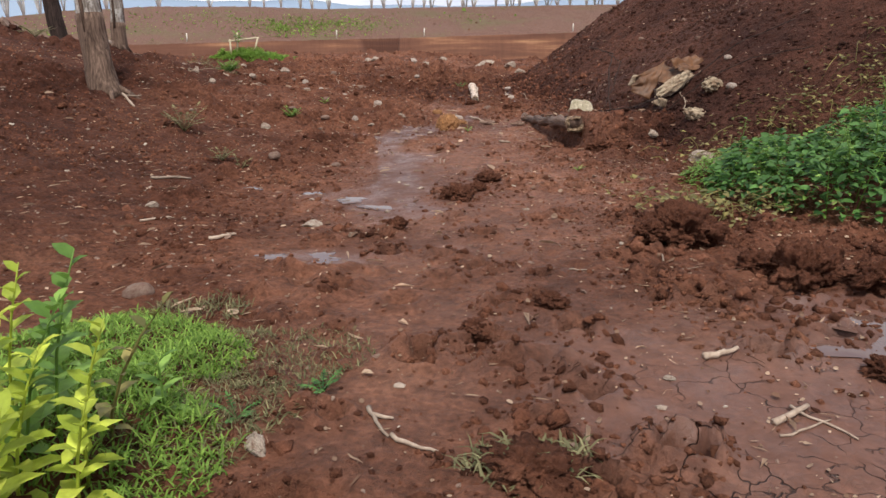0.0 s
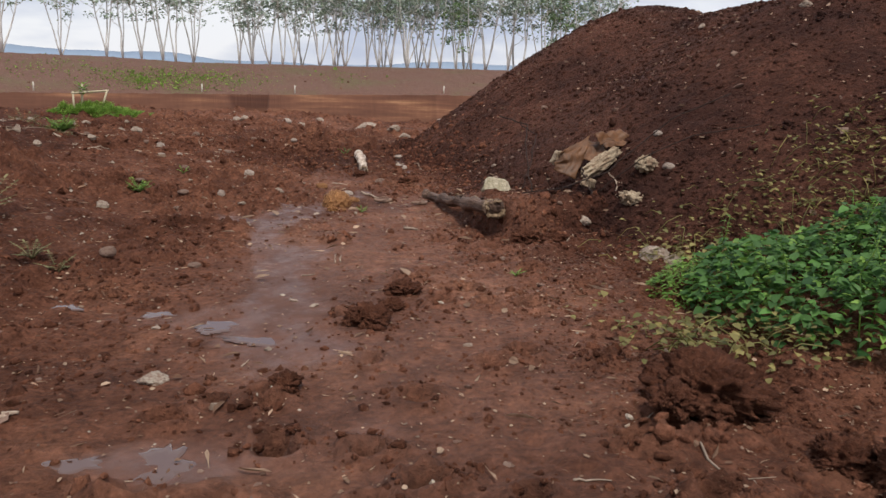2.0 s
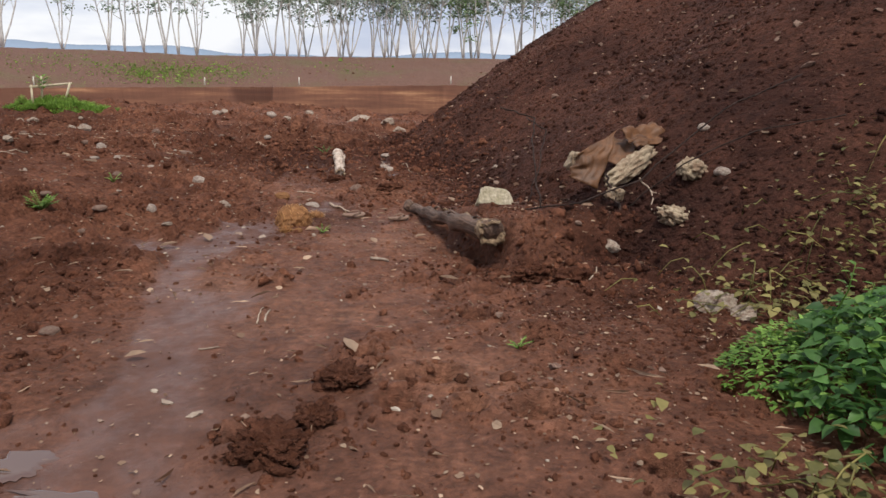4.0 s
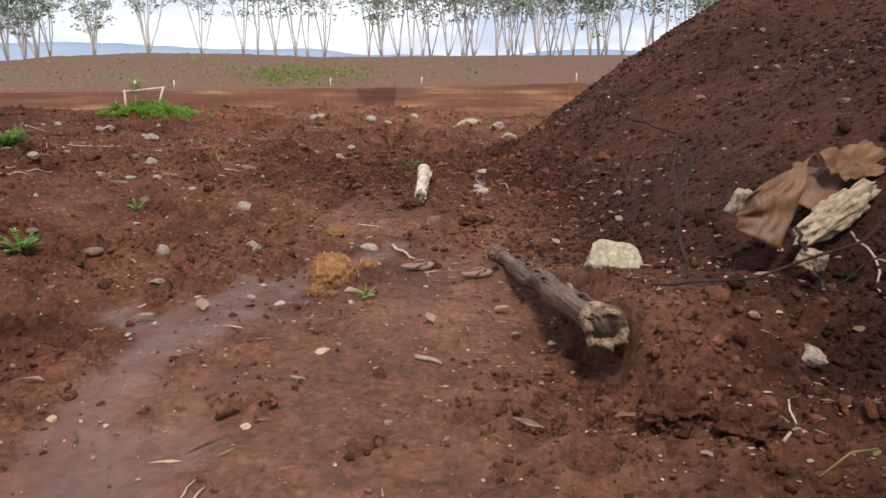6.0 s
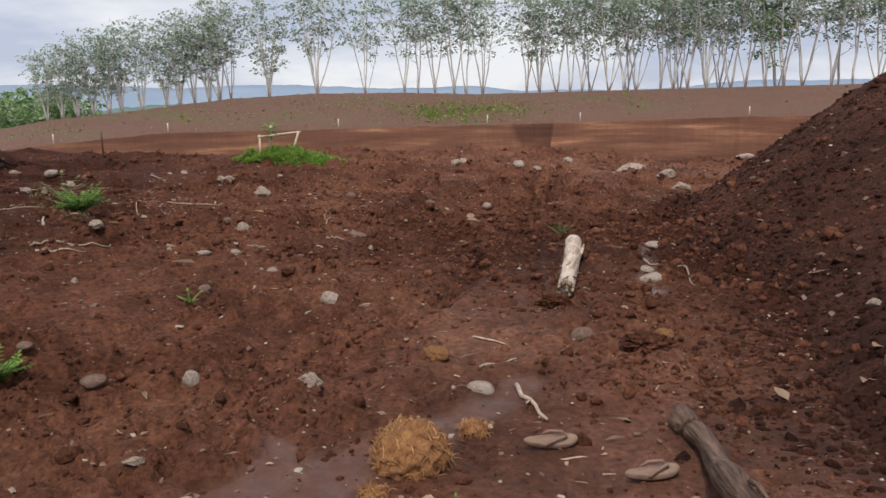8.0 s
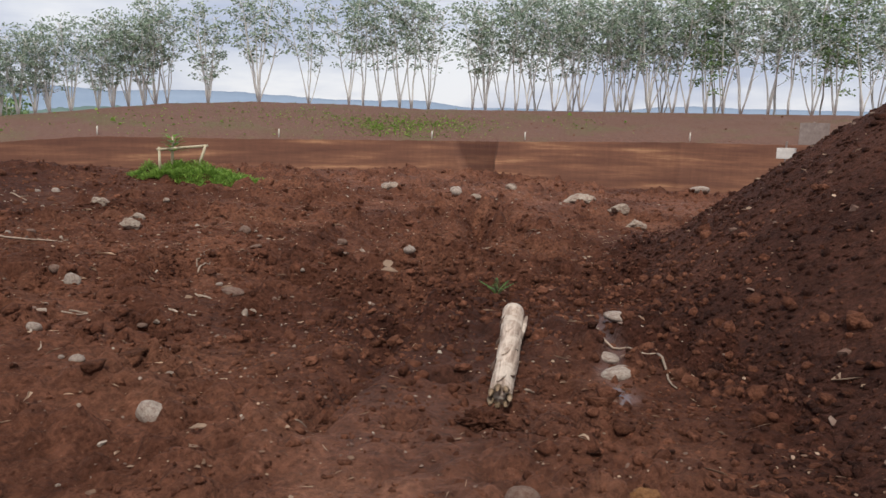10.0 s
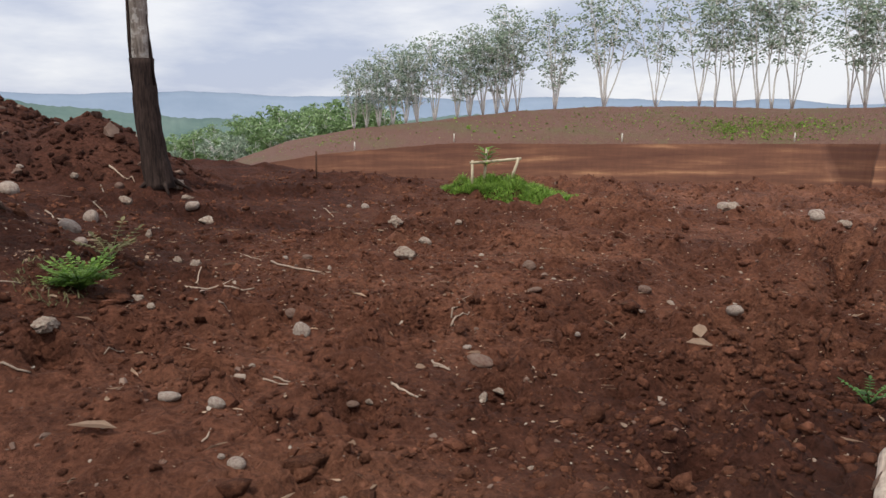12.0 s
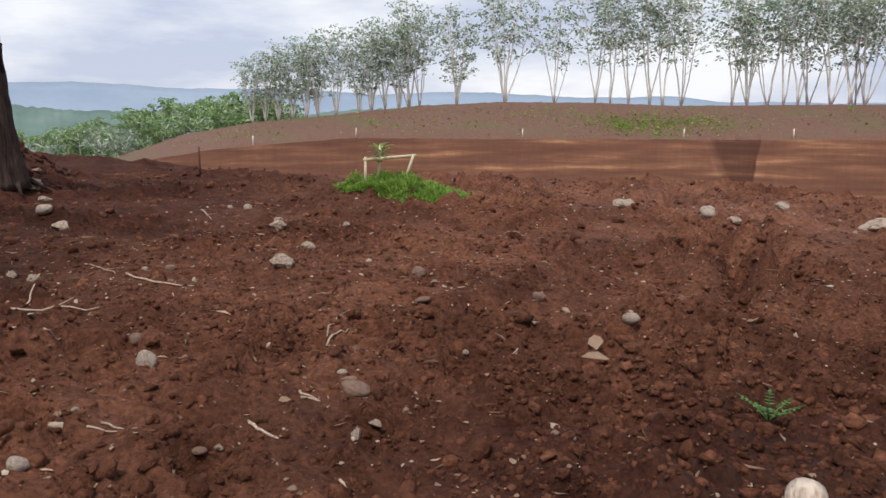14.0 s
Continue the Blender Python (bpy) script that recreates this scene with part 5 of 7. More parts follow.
sign_board(4.12, 45.06, 0.4, 0.8, 0.45, BOARD, "small white notice board on a post")
sign_board(5.09, 44.96, 1.23, 1.2, 0.9, BOARD_GREY, "square grey board on a post")

# ---- stones ----
stone(-7.21, 13.49, 0.17, STONE_GREY)
stone(-7.22, 13.82, 0.10, STONE_GREY, tall=True)
stone(-10.95, 15.29, 0.34, STONE_GREY)
stone(-11.82, 15.70, 0.12, STONE_GREY)
stone(-7.36, 14.80, 0.22, STONE_GREY)
stone(-8.30, 15.34, 0.16, STONE_GREY, tall=True)
stone(-6.38, 14.56, 0.12, STONE_GREY)
stone(-11.26, 16.23, 0.15, STONE_PALE)
stone(-9.49, 16.18, 0.19, STONE_PALE)
stone(-10.76, 16.65, 0.15, STONE_BROWN)
stone(-7.29, 15.51, 0.09, STONE_PALE, tall=True)
stone(-6.15, 15.25, 0.10, STONE_PALE)
stone(-6.00, 15.34, 0.12, STONE_PALE)
stone(-8.37, 16.53, 0.19, STONE_GREY)
stone(-10.24, 17.38, 0.22, STONE_PALE, flat=True)
stone(-8.11, 16.57, 0.23, STONE_PALE, flat=True)
stone(-10.69, 17.46, 0.29, STONE_PALE)
stone(-5.26, 13.26, 0.12, STONE_PALE, tall=True)
stone(-5.67, 13.60, 0.06, STONE_GREY)
stone(-6.10, 13.79, 0.06, STONE_BROWN)
stone(-4.96, 14.38, 0.16, STONE_PALE, flat=True)
stone(-3.55, 13.93, 0.12, STONE_GREY, flat=True)
stone(-3.32, 14.06, 0.09, STONE_GREY)
stone(-4.23, 15.11, 0.10, STONE_BROWN)
stone(-3.96, 15.00, 0.12, STONE_GREY, tall=True)
stone(-5.89, 16.16, 0.07, STONE_GREY)
stone(-5.80, 16.34, 0.10, STONE_BROWN)
stone(-5.87, 17.92, 0.18, STONE_PALE)
stone(-6.75, 18.30, 0.20, STONE_PALE)
stone(-3.04, 15.67, 0.20, STONE_BROWN, flat=True)
stone(-3.23, 15.75, 0.06, STONE_GREY)
stone(-2.71, 15.32, 0.06, STONE_PALE, tall=True)
stone(-2.82, 15.58, 0.08, STONE_PALE, flat=True)
stone(-3.55, 16.19, 0.06, STONE_BROWN)
stone(-3.84, 17.24, 0.13, STONE_BROWN, flat=True)
stone(-3.19, 17.90, 0.11, STONE_BROWN)
stone(-2.35, 17.72, 0.13, STONE_GREY)
stone(-2.83, 13.88, 0.09, STONE_GREY)
stone(-2.92, 13.86, 0.04, STONE_GREY)
stone(-3.14, 14.75, 0.09, STONE_BROWN, flat=True)
stone(-3.05, 14.79, 0.05, STONE_PALE)
stone(-4.54, 14.30, 0.08, STONE_PALE, flat=True)
stone(-8.56, 19.01, 0.10, STONE_GREY)
stone(-8.35, 19.14, 0.14, STONE_GREY)
stone(-4.30, 17.76, 0.17, STONE_BROWN)
stone(-5.22, 23.90, 0.15, STONE_PALE)
stone(-6.06, 18.67, 0.09, STONE_PALE)
stone(-4.35, 13.09, 0.08, STONE_BROWN)
stone(-2.84, 16.40, 0.05, STONE_GREY)
stone(-8.77, 17.47, 0.13, STONE_BROWN)
stone(-3.64, 14.45, 0.04, STONE_PALE)
stone(-2.17, 13.67, 0.18, STONE_GREY)
stone(-1.44, 12.23, 0.16, STONE_PALE)
stone(-2.12, 12.10, 0.09, STONE_GREY, tall=True)
stone(-2.48, 11.78, 0.15, STONE_BROWN, flat=True)
stone(-2.32, 11.09, 0.09, STONE_BROWN)
stone(-1.61, 11.18, 0.09, STONE_PALE, flat=True)
stone(-1.23, 11.44, 0.04, STONE_BROWN)
stone(-5.17, 16.98, 0.20, STONE_PALE)
stone(-4.45, 13.67, 0.16, STONE_PALE)
stone(-4.74, 12.76, 0.15, STONE_PALE)
stone(-2.95, 13.22, 0.11, STONE_BROWN)
stone(-3.00, 11.80, 0.12, STONE_BROWN, flat=True)
stone(-3.78, 12.83, 0.07, STONE_PALE)
stone(-7.22, 18.70, 0.19, STONE_PALE)
stone(-2.42, 14.13, 0.06, STONE_PALE, flat=True)
stone(-0.60, 12.58, 0.17, STONE_GREY)
stone(-0.71, 22.91, 0.28, STONE_PALE)
stone(-4.86, 23.42, 0.27, STONE_PALE)
stone(-3.85, 24.07, 0.27, STONE_GREY)
stone(-3.38, 23.72, 0.22, STONE_PALE)
stone(-3.18, 25.74, 0.27, STONE_PALE)
stone(-0.27, 13.59, 0.16, STONE_BROWN)
stone(0.20, 13.79, 0.15, STONE_ORANGE)
stone(-0.13, 15.52, 0.16, STONE_GREY, flat=True)
stone(-1.00, 12.93, 0.17, STONE_ORANGE)
stone(-0.50, 11.35, 0.09, STONE_ORANGE)
stone(-5.24, 24.04, 0.21, STONE_GREY)
stone(-12.16, 17.58, 0.14, STONE_GREY)
stone(-0.41, 22.13, 0.32, STONE_PALE)
stone(-5.15, 23.96, 0.18, STONE_PALE)
stone(-3.73, 23.75, 0.23, STONE_GREY)
stone(-3.23, 25.93, 0.28, STONE_BROWN)
stone(-0.03, 15.27, 0.21, STONE_GREY, flat=True)
stone(-0.15, 16.38, 0.22, STONE_GREY, flat=True)
stone(-2.92, 20.99, 0.11, STONE_PALE)
stone(0.51, 27.68, 0.49, STONE_GREY, flat=True)
stone(-1.67, 25.03, 0.62, STONE_PALE, flat=True)
stone(3.05, 10.83, 0.14, STONE_GREY)
stone(2.11, 10.46, 0.14, STONE_PALE)
stone(2.51, 9.25, 0.27, STONE_PALE)
stone(2.64, 9.14, 0.20, STONE_PALE)
stone(3.11, 11.56, 0.11, STONE_GREY)
stone(1.41, 14.12, 0.10, STONE_PALE)
stone(-0.81, 23.19, 0.27, STONE_PALE, flat=True)
stone(-4.92, 23.70, 0.20, STONE_PALE)
stone(-0.83, 6.57, 0.19, STONE_PALE, flat=True)
stone(-3.02, 10.82, 0.20, STONE_PALE)
stone(-0.34, 7.05, 0.05, STONE_PALE)
stone(-2.07, 8.83, 0.14, STONE_BROWN)
stone(5.24, 12.91, 0.17, STONE_PALE)
stone(4.84, 15.57, 0.14, STONE_PALE)
stone(-1.33, 8.73, 0.12, STONE_BROWN, flat=True)
stone(0.11, 3.37, 0.11, STONE_PALE)
stone(-1.26, 4.83, 0.18, STONE_BROWN)
stone(-2.27, 6.68, 0.10, STONE_PALE)
stone(1.65, 4.19, 0.06, STONE_PALE, flat=True)

# ---- twigs ----
stick(1.82, 4.40, 1.98, 4.49, 0.035)
stick(1.99, 3.86, 2.16, 4.00, 0.030)
stick(2.10, 4.01, 2.27, 3.79, 0.014)
stick(1.76, 5.83, 1.93, 5.32, 0.012)
stick(-2.70, 7.39, -2.47, 7.72, 0.030)
stick(-2.06, 6.17, -1.96, 6.45, 0.020)
stick(-1.37, 5.91, -1.23, 5.97, 0.035)
stick(0.42, 3.73, 0.57, 3.53, 0.020)
stick(0.57, 3.53, 0.77, 3.46, 0.020)
stick(-5.11, 10.53, -4.42, 9.89, 0.050)
stick(0.46, 3.68, 0.55, 3.67, 0.020)
stick(2.00, 3.78, 2.22, 3.92, 0.012)
stick(-0.18, 8.90, -0.19, 9.12, 0.016)
stick(-0.42, 8.49, -0.32, 8.52, 0.012)
stick(0.26, 10.41, 0.41, 10.37, 0.030)
stick(1.86, 9.75, 1.95, 10.15, 0.015)
stick(1.82, 9.70, 1.97, 9.92, 0.015)
stick(2.51, 11.31, 2.50, 10.75, 0.018)
stick(-0.42, 12.68, -0.19, 12.33, 0.030)
stick(-0.92, 13.32, -0.69, 13.32, 0.020)
stick(-4.27, 12.93, -4.08, 13.21, 0.020)
stick(-5.26, 14.87, -5.02, 15.31, 0.020)
stick(-0.71, 12.88, -0.56, 13.09, 0.020)
stick(0.17, 11.91, 0.22, 11.93, 0.010)
stick(-4.41, 13.24, -4.11, 13.49, 0.022)
stick(-4.39, 13.02, -4.39, 13.19, 0.020)
stick(-5.48, 13.36, -5.14, 13.76, 0.015)
stick(-4.75, 13.43, -4.93, 13.55, 0.030)
stick(-5.76, 15.91, -5.03, 16.05, 0.020)
stick(-3.66, 16.06, -3.80, 16.41, 0.012)
stick(-3.12, 15.02, -2.91, 15.01, 0.016)
stick(-3.20, 15.40, -3.06, 15.42, 0.016)
stick(-6.63, 13.62, -6.68, 13.95, 0.030)
stick(-6.27, 13.61, -6.67, 13.94, 0.025)
stick(-3.48, 14.48, -3.28, 14.55, 0.014)
stick(-5.50, 13.21, -5.21, 13.23, 0.030)
stick(-11.35, 16.77, -10.73, 16.86, 0.030)
stick(-10.99, 16.28, -8.28, 15.61, 0.020)
stick(-8.71, 14.99, -7.65, 14.91, 0.020)
stick(-4.25, 14.01, -4.13, 13.85, 0.012)
stick(-6.33, 15.93, -5.84, 15.88, 0.010)
stick(-5.32, 14.98, -5.40, 15.09, 0.015)
stick(-4.38, 14.67, -4.40, 14.76, 0.012)
stick(-8.58, 18.53, -7.99, 18.33, 0.020)
stick(-3.11, 14.19, -3.07, 14.24, 0.012)
stick(-2.42, 14.88, -2.36, 14.87, 0.015)
stick(-2.70, 16.79, -2.72, 16.63, 0.010)
stick(-4.36, 12.97, -4.39, 13.02, 0.020)
stick(-0.18, 15.82, 0.15, 15.61, 0.018)
stick(0.15, 15.61, 0.31, 15.19, 0.018)
stick(-3.47, 14.41, -3.36, 14.52, 0.014)
stick(-3.14, 15.02, -2.91, 15.01, 0.014)
stick(-3.14, 15.36, -3.06, 15.42, 0.014)
stick(-3.07, 13.85, -3.13, 13.93, 0.010)
stick(-2.49, 14.99, -2.41, 14.95, 0.014)
stick(-3.63, 16.02, -3.68, 16.26, 0.016)
stick(-0.52, 14.82, -0.48, 14.87, 0.020)
stick(-0.47, 16.62, -0.68, 16.75, 0.008)
stick(-1.54, 13.97, -1.50, 14.06, 0.012)
stick(1.20, 5.57, 1.35, 5.57, 0.012)
stick(1.82, 5.61, 1.92, 5.53, 0.012)
stick(-0.43, 6.80, -0.41, 6.90, 0.010)
stick(-0.23, 8.87, -0.24, 9.15, 0.012)
stick(-0.66, 5.49, -0.48, 5.49, 0.010)
stick(-1.27, 5.99, -1.21, 6.02, 0.030)
stick(1.51, 6.01, 1.65, 6.13, 0.010)

# ---- fallen leaves ----
for k, (x, y, size) in enumerate(((1.11, 15.22, 0.26), (-2.33, 17.14, 0.20), (-2.18, 17.02, 0.22), (-1.9, 13.6, 0.12), (-1.15, 10.9, 0.16), (0.75, 11.0, 0.10), (0.55, 11.3, 0.11), (0.25, 10.95, 0.11), (0.95, 10.9, 0.10), (-1.5, 10.7, 0.16), (0.42, 8.35, 0.14), (-3.35, 13.6, 0.20), (-0.75, 8.35, 0.12), (0.9, 12.9, 0.12), (1.35, 13.4, 0.12))):
    sh = Shape()
    sh.leaf((0, 0, 0.012), (math.cos(k * 2.1), math.sin(k * 2.1), 0.12), size, size * 0.5, 0.5, -0.1, 0.2 * math.sin(k))
    ob = sh.make("fallen_leaf", LITTER, label="curled pale dry leaf lying on the soil", category="leaf", group="fallen leaves")
    ob.location = (x, y, surface(x, y) + 0.01)

# ---- plants ----


def scatter_leaves(sh, n, place, size, rng, tilt=0.5, fold=0.25, slim=0.75):
    """Leaves at places that place(rng) gives, facing mostly outward."""
    for _ in range(n):
        p, outward = place(rng)
        t = rng.uniform(0, 2 * math.pi)
        d = Vector((math.cos(t), math.sin(t), rng.uniform(-tilt, tilt * 0.6))) + outward * 0.7
        k = rng.uniform(*size)
        sh.leaf(p, d, k, k * slim, fold, rng.uniform(0.1, 0.5), rng.uniform(-0.5, 0.5))


def vine_bush():
    rng = random.Random(21)
    root = empty("vine_bush", (4.05, 7.75, surface(4.05, 7.75)), label="dense dark green creeping vine over the bank", category="bush")
    base = root.location.copy()

    def place(r):
        while True:
            a, q = r.uniform(0, 2 * math.pi), math.sqrt(r.random())
            x, y = 4.08 + 1.72 * q * math.cos(a), 7.75 + 1.25 * q * math.sin(a)
            h = 0.62 * math.sqrt(max(0, 1 - q * q)) * (0.7 + 0.6 * vnoise(x * 1.6, y * 1.6, 3))
            if h > 0.03:
                break
        z = surface(x, y) + h * (r.random() ** 0.35) + 0.02
        return Vector((x, y, z)) - base, Vector((math.cos(a) * q, math.sin(a) * q, 0.6))

    for name, n, size, mat in (("leaf_mass", 4800, (0.05, 0.115), LEAF_VINE), ("young_foliage", 1300, (0.035, 0.08), LEAF_FRESH)):
        sh = Shape()
        scatter_leaves(sh, n, place, size, rng, 0.6, 0.3, 0.58)
        sh.make(name, mat, root)
    sh = Shape()
    for _ in range(60):
        p, o = place(rng)
        q = p + Vector((rng.uniform(-0.3, 0.3), rng.uniform(-0.3, 0.3), 0))
        q.z = surface(base.x + q.x, base.y + q.y) - base.z
        sh.tube([q, (p + q) / 2 + Vector((0, 0, 0.05)), p], [0.006, 0.005, 0.003], 5)
    sh.make("stem", LEAF_FRESH, root, kind="stuff")
    for _ in range(34):
        p, o = place(rng)
        tip = p + Vector((rng.uniform(-0.12, 0.12), rng.uniform(-0.12, 0.12), rng.uniform(0.15, 0.34)))
        sh = Shape()
        sh.tube([p, p.lerp(tip, 0.5) + Vector((0.02, 0, 0)), tip], [0.005, 0.004, 0.002], 5)
        for k in range(12):
            q = p.lerp(tip, 0.25 + 0.065 * k)
            t = 2.4 * k + rng.random()
            sh.leaf(q, (math.cos(t), math.sin(t), 0.4), rng.uniform(0.04, 0.075), 0.026, 0.25, 0.3)
        sh.make("upright_shoot", LEAF_FRESH, root)
    # the feathery brighter end
    root2 = empty("feathery_weed", (2.55, 8.1, surface(2.55, 8.1)), label="bright feathery green weed beside the vine", category="weed")
    base2 = root2.location.copy()
    sh = Shape()
    for _ in range(1900):
        a, q = rng.uniform(0, 2 * math.pi), math.sqrt(rng.random())
        x, y = 2.65 + 0.48 * q * math.cos(a), 8.15 + 0.38 * q * math.sin(a)
        h = 0.30 * (1 - q * q)
        p = Vector((x, y, surface(x, y) + h * rng.random() ** 0.5)) - base2
        sh.leaf(p, (math.cos(a) * 0.8 + rng.uniform(-0.9, 0.9), math.sin(a) * 0.8 + rng.uniform(-0.9, 0.9), rng.uniform(-0.2, 0.7)), rng.uniform(0.025, 0.06), 0.018)
    sh.make("foliage", LEAF_FRESH, root2)
    # thin yellowing runners round it
    for cx, cy, rx, ry, n in ((2.35, 7.05, 0.6, 0.42, 300), (3.5, 9.5, 0.9, 0.55, 320), (4.6, 10.1, 0.9, 0.5, 320), (2.9, 9.0, 0.6, 0.4, 150), (4.2, 9.2, 0.9, 0.5, 260)):
        ob = empty("vine_runner", (cx, cy, surface(cx, cy)), label="thin yellowing vine runners creeping over soil", category="vine", group="yellowing runners")
        b3 = ob.location.copy()
        sh, st = Shape(), Shape()
        for k in range(n):
            x, y = rng.gauss(cx, rx * 0.6), rng.gauss(cy, ry * 0.6)
            t = rng.uniform(0, 6.3)
            s = rng.uniform(0.03, 0.07)
            p = Vector((x, y, surface(x, y) + rng.uniform(0.01, 0.20))) - b3
            sh.leaf(p, (math.cos(t), math.sin(t), rng.uniform(-0.2, 0.3)), s, s * 0.8, 0.25, 0.3, rng.uniform(-0.4, 0.4))
            if k % 6 == 0:
                q = p + Vector((rng.uniform(-0.25, 0.25), rng.uniform(-0.2, 0.2), 0))
                q.z = surface(b3.x + q.x, b3.y + q.y) - b3.z + 0.01
                st.tube([p, (p + q) / 2 + Vector((0, 0, 0.04)), q], [0.004, 0.004, 0.003], 5)
        sh.make("foliage", LEAF_YELLOW if cx > 2.5 or cy < 7.1 else LEAF_FRESH, ob)
        st.make("runner", LEAF_YELLOW, ob, kind="stuff")


vine_bush()


def tall_weed(x, y, height, leaves, size, mat, label, slim=0.30, lean=(0, 0), name="weed"):
    """An upright stem with long leaves in turning pairs."""
    rng = random.Random(int(1000 * (x + 9) + 77 * y))
    root = empty(name, (x, y, surface(x, y) - 0.01), label=label, category="weed")
    sh = Shape()
    pts = [Vector((lean[0] * s * s, lean[1] * s * s, height * s)) for s in (0, 0.25, 0.5, 0.75, 1)]
    sh.tube(pts, [0.007, 0.006, 0.005, 0.004, 0.002], 6)
    sh.make("stem", mat, root)
    lv = Shape()
    for k in range(leaves):
        s = 0.15 + 0.85 * k / leaves
        t = 2.4 * k + rng.uniform(-0.3, 0.3)
        p = Vector((lean[0] * s * s, lean[1] * s * s, height * s))
        d = Vector((math.cos(t), math.sin(t), 0.35 + 0.9 * s))
        z = size * (1.0 - 0.4 * s) * rng.uniform(0.65, 1.05)
        lv.leaf(p, d, z, z * slim, 0.3, 0.35)
    lv.make("foliage", mat, root)
    return root


def feather_plant(x, y, spread, n, mat, label, name="seedling"):
    """A low plant of fronds with paired leaflets."""
    rng = random.Random(int(1000 * (x + 9) + 77 * y))
    root = empty(name, (x, y, surface(x, y)), label=label, category="plant")
    lv, st = Shape(), Shape()
    for k in range(n):
        t = 2.4 * k
        tip = Vector((math.cos(t), math.sin(t), rng.uniform(0.35, 1.15))) * spread * rng.uniform(0.6, 1.0)
        pts = [Vector((0, 0, 0)), tip * 0.5 + Vector((0, 0, 0.12 * spread)), tip]
        st.tube(pts, [0.004, 0.003, 0.002], 5)
        side = Vector((-math.sin(t), math.cos(t), 0))
        for j in range(5):
            s = 0.35 + 0.15 * j
            p = pts[1].lerp(pts[2], max(0, s * 2 - 1)) if s > 0.5 else pts[0].lerp(pts[1], s * 2)
            for sg in (-1, 1):
                lv.leaf(p, side * sg + tip.normalized() * 0.5, spread * 0.20, spread * 0.10, 0.2, 0.2)
        lv.leaf(pts[2], tip, spread * 0.26, spread * 0.12, 0.2, 0.2)
    st.make("stem", mat, root)
    lv.make("foliage", mat, root)
    return root


tall_weed(-0.66, 3.42, 0.46, 14, 0.24, LEAF_FRESH, "tall weed with long fresh green leaves")
tall_weed(-0.30, 3.47, 0.26, 9, 0.20, LEAF_FRESH, "young weed with upright lance-shaped leaves")
tall_weed(-0.90, 3.75, 0.40, 12, 0.20, LEAF_FRESH, "leafy green weed among the grass")
tall_weed(-0.38, 2.60, 0.38, 18, 0.26, LEAF_LIME, "yellow-green leafy weed among the grass")
tall_weed(-0.55, 2.70, 0.50, 20, 0.24, LEAF_LIME, "lime-green leafy weed at the track's edge", 0.45)
tall_weed(-0.55, 3.05, 0.62, 20, 0.20, LEAF_FRESH, "shrubby weed with broad green leaves", 0.5, (0.15, 0.1))
tall_weed(-0.62, 2.95, 0.70, 22, 0.20, LEAF_LIME, "shrubby weed with yellowing leaves", 0.45, (0.2, -0.05))
tall_weed(-0.80, 3.00, 0.96, 18, 0.15, LEAF_LIME, "taller shrub shoot with lime-green leaves", 0.45, (0.1, 0.0))
tall_weed(-0.48, 2.90, 0.58, 22, 0.22, LEAF_LIME, "yellow-green shrub leaves over the grass", 0.4, (0.1, 0.1))
tall_weed(-0.36, 3.22, 0.58, 12, 0.15, LEAF_YELLOW, "pale twiggy weed with small leaves", 0.4, (0.25, 0.1))
tall_weed(-0.34, 3.05, 0.60, 16, 0.19, LEAF_LIME, "yellow-green shrub shoot above the grass", 0.42, (0.12, 0.05))
tall_weed(-0.28, 2.92, 0.46, 14, 0.20, LEAF_LIME, "lime-green leafy shoot above the grass", 0.42, (0.1, 0.0))
tall_weed(-0.50, 3.15, 0.70, 18, 0.18, LEAF_FRESH, "broad-leaved green shoot at the track's edge", 0.55, (0.1, 0.1))
tall_weed(-0.68, 3.15, 0.75, 18, 0.19, LEAF_LIME, "lime-green shrub at the track's edge", 0.45, (0.15, 0.0))
tall_weed(-0.42, 2.75, 0.44, 16, 0.24, LEAF_LIME, "yellow-green broad-leaved weed in the grass", 0.42, (0.1, 0.0))
tall_weed(-0.30, 2.52, 0.34, 16, 0.24, LEAF_LIME, "yellowing broad-leaved weed in the grass", 0.4, (0.0, 0.0))
feather_plant(-5.06, 14.08, 0.22, 70, LEAF_FRESH, "low fresh green plant with feathered leaves on the bank")
feather_plant(-2.93, 11.58, 0.16, 28, LEAF_FRESH, "small bright green seedling in bare soil")
feather_plant(0.20, 3.84, 0.11, 7, LEAF_VINE, "small dark green sprout beside the grass")
feather_plant(-1.21, 16.85, 0.16, 7, LEAF_VINE, "small dull green sprout in churned soil")
feather_plant(1.24, 8.46, 0.07, 5, LEAF_FRESH, "tiny green sprout on the trodden soil")
feather_plant(-0.28, 11.38, 0.08, 7, LEAF_FRESH, "tiny green sprout beside the orange lump")
feather_plant(-2.65, 8.75, 0.18, 9, GRASS_DRY, "thin straggling grass tuft on the bank")
feather_plant(-2.35, 8.55, 0.16, 8, GRASS_DRY, "thin straggling grass tuft in the soil")
feather_plant(-3.55, 9.6, 0.30, 12, GRASS_DRY, "low dull green weed under the trunk")
feather_plant(-5.9, 14.6, 0.30, 10, GRASS_DRY, "dry straggling weed among the stones")
feather_plant(-8.3, 13.3, 0.34, 14, GRASS_DRY, "dull green weed on the bank behind the trunk", "weed")
feather_plant(-0.05, 3.55, 0.10, 6, LEAF_VINE, "small dark sprout at the grass edge")
feather_plant(-2.9, 13.0, 0.1, 6, LEAF_FRESH, "tiny green sprout on the bank")


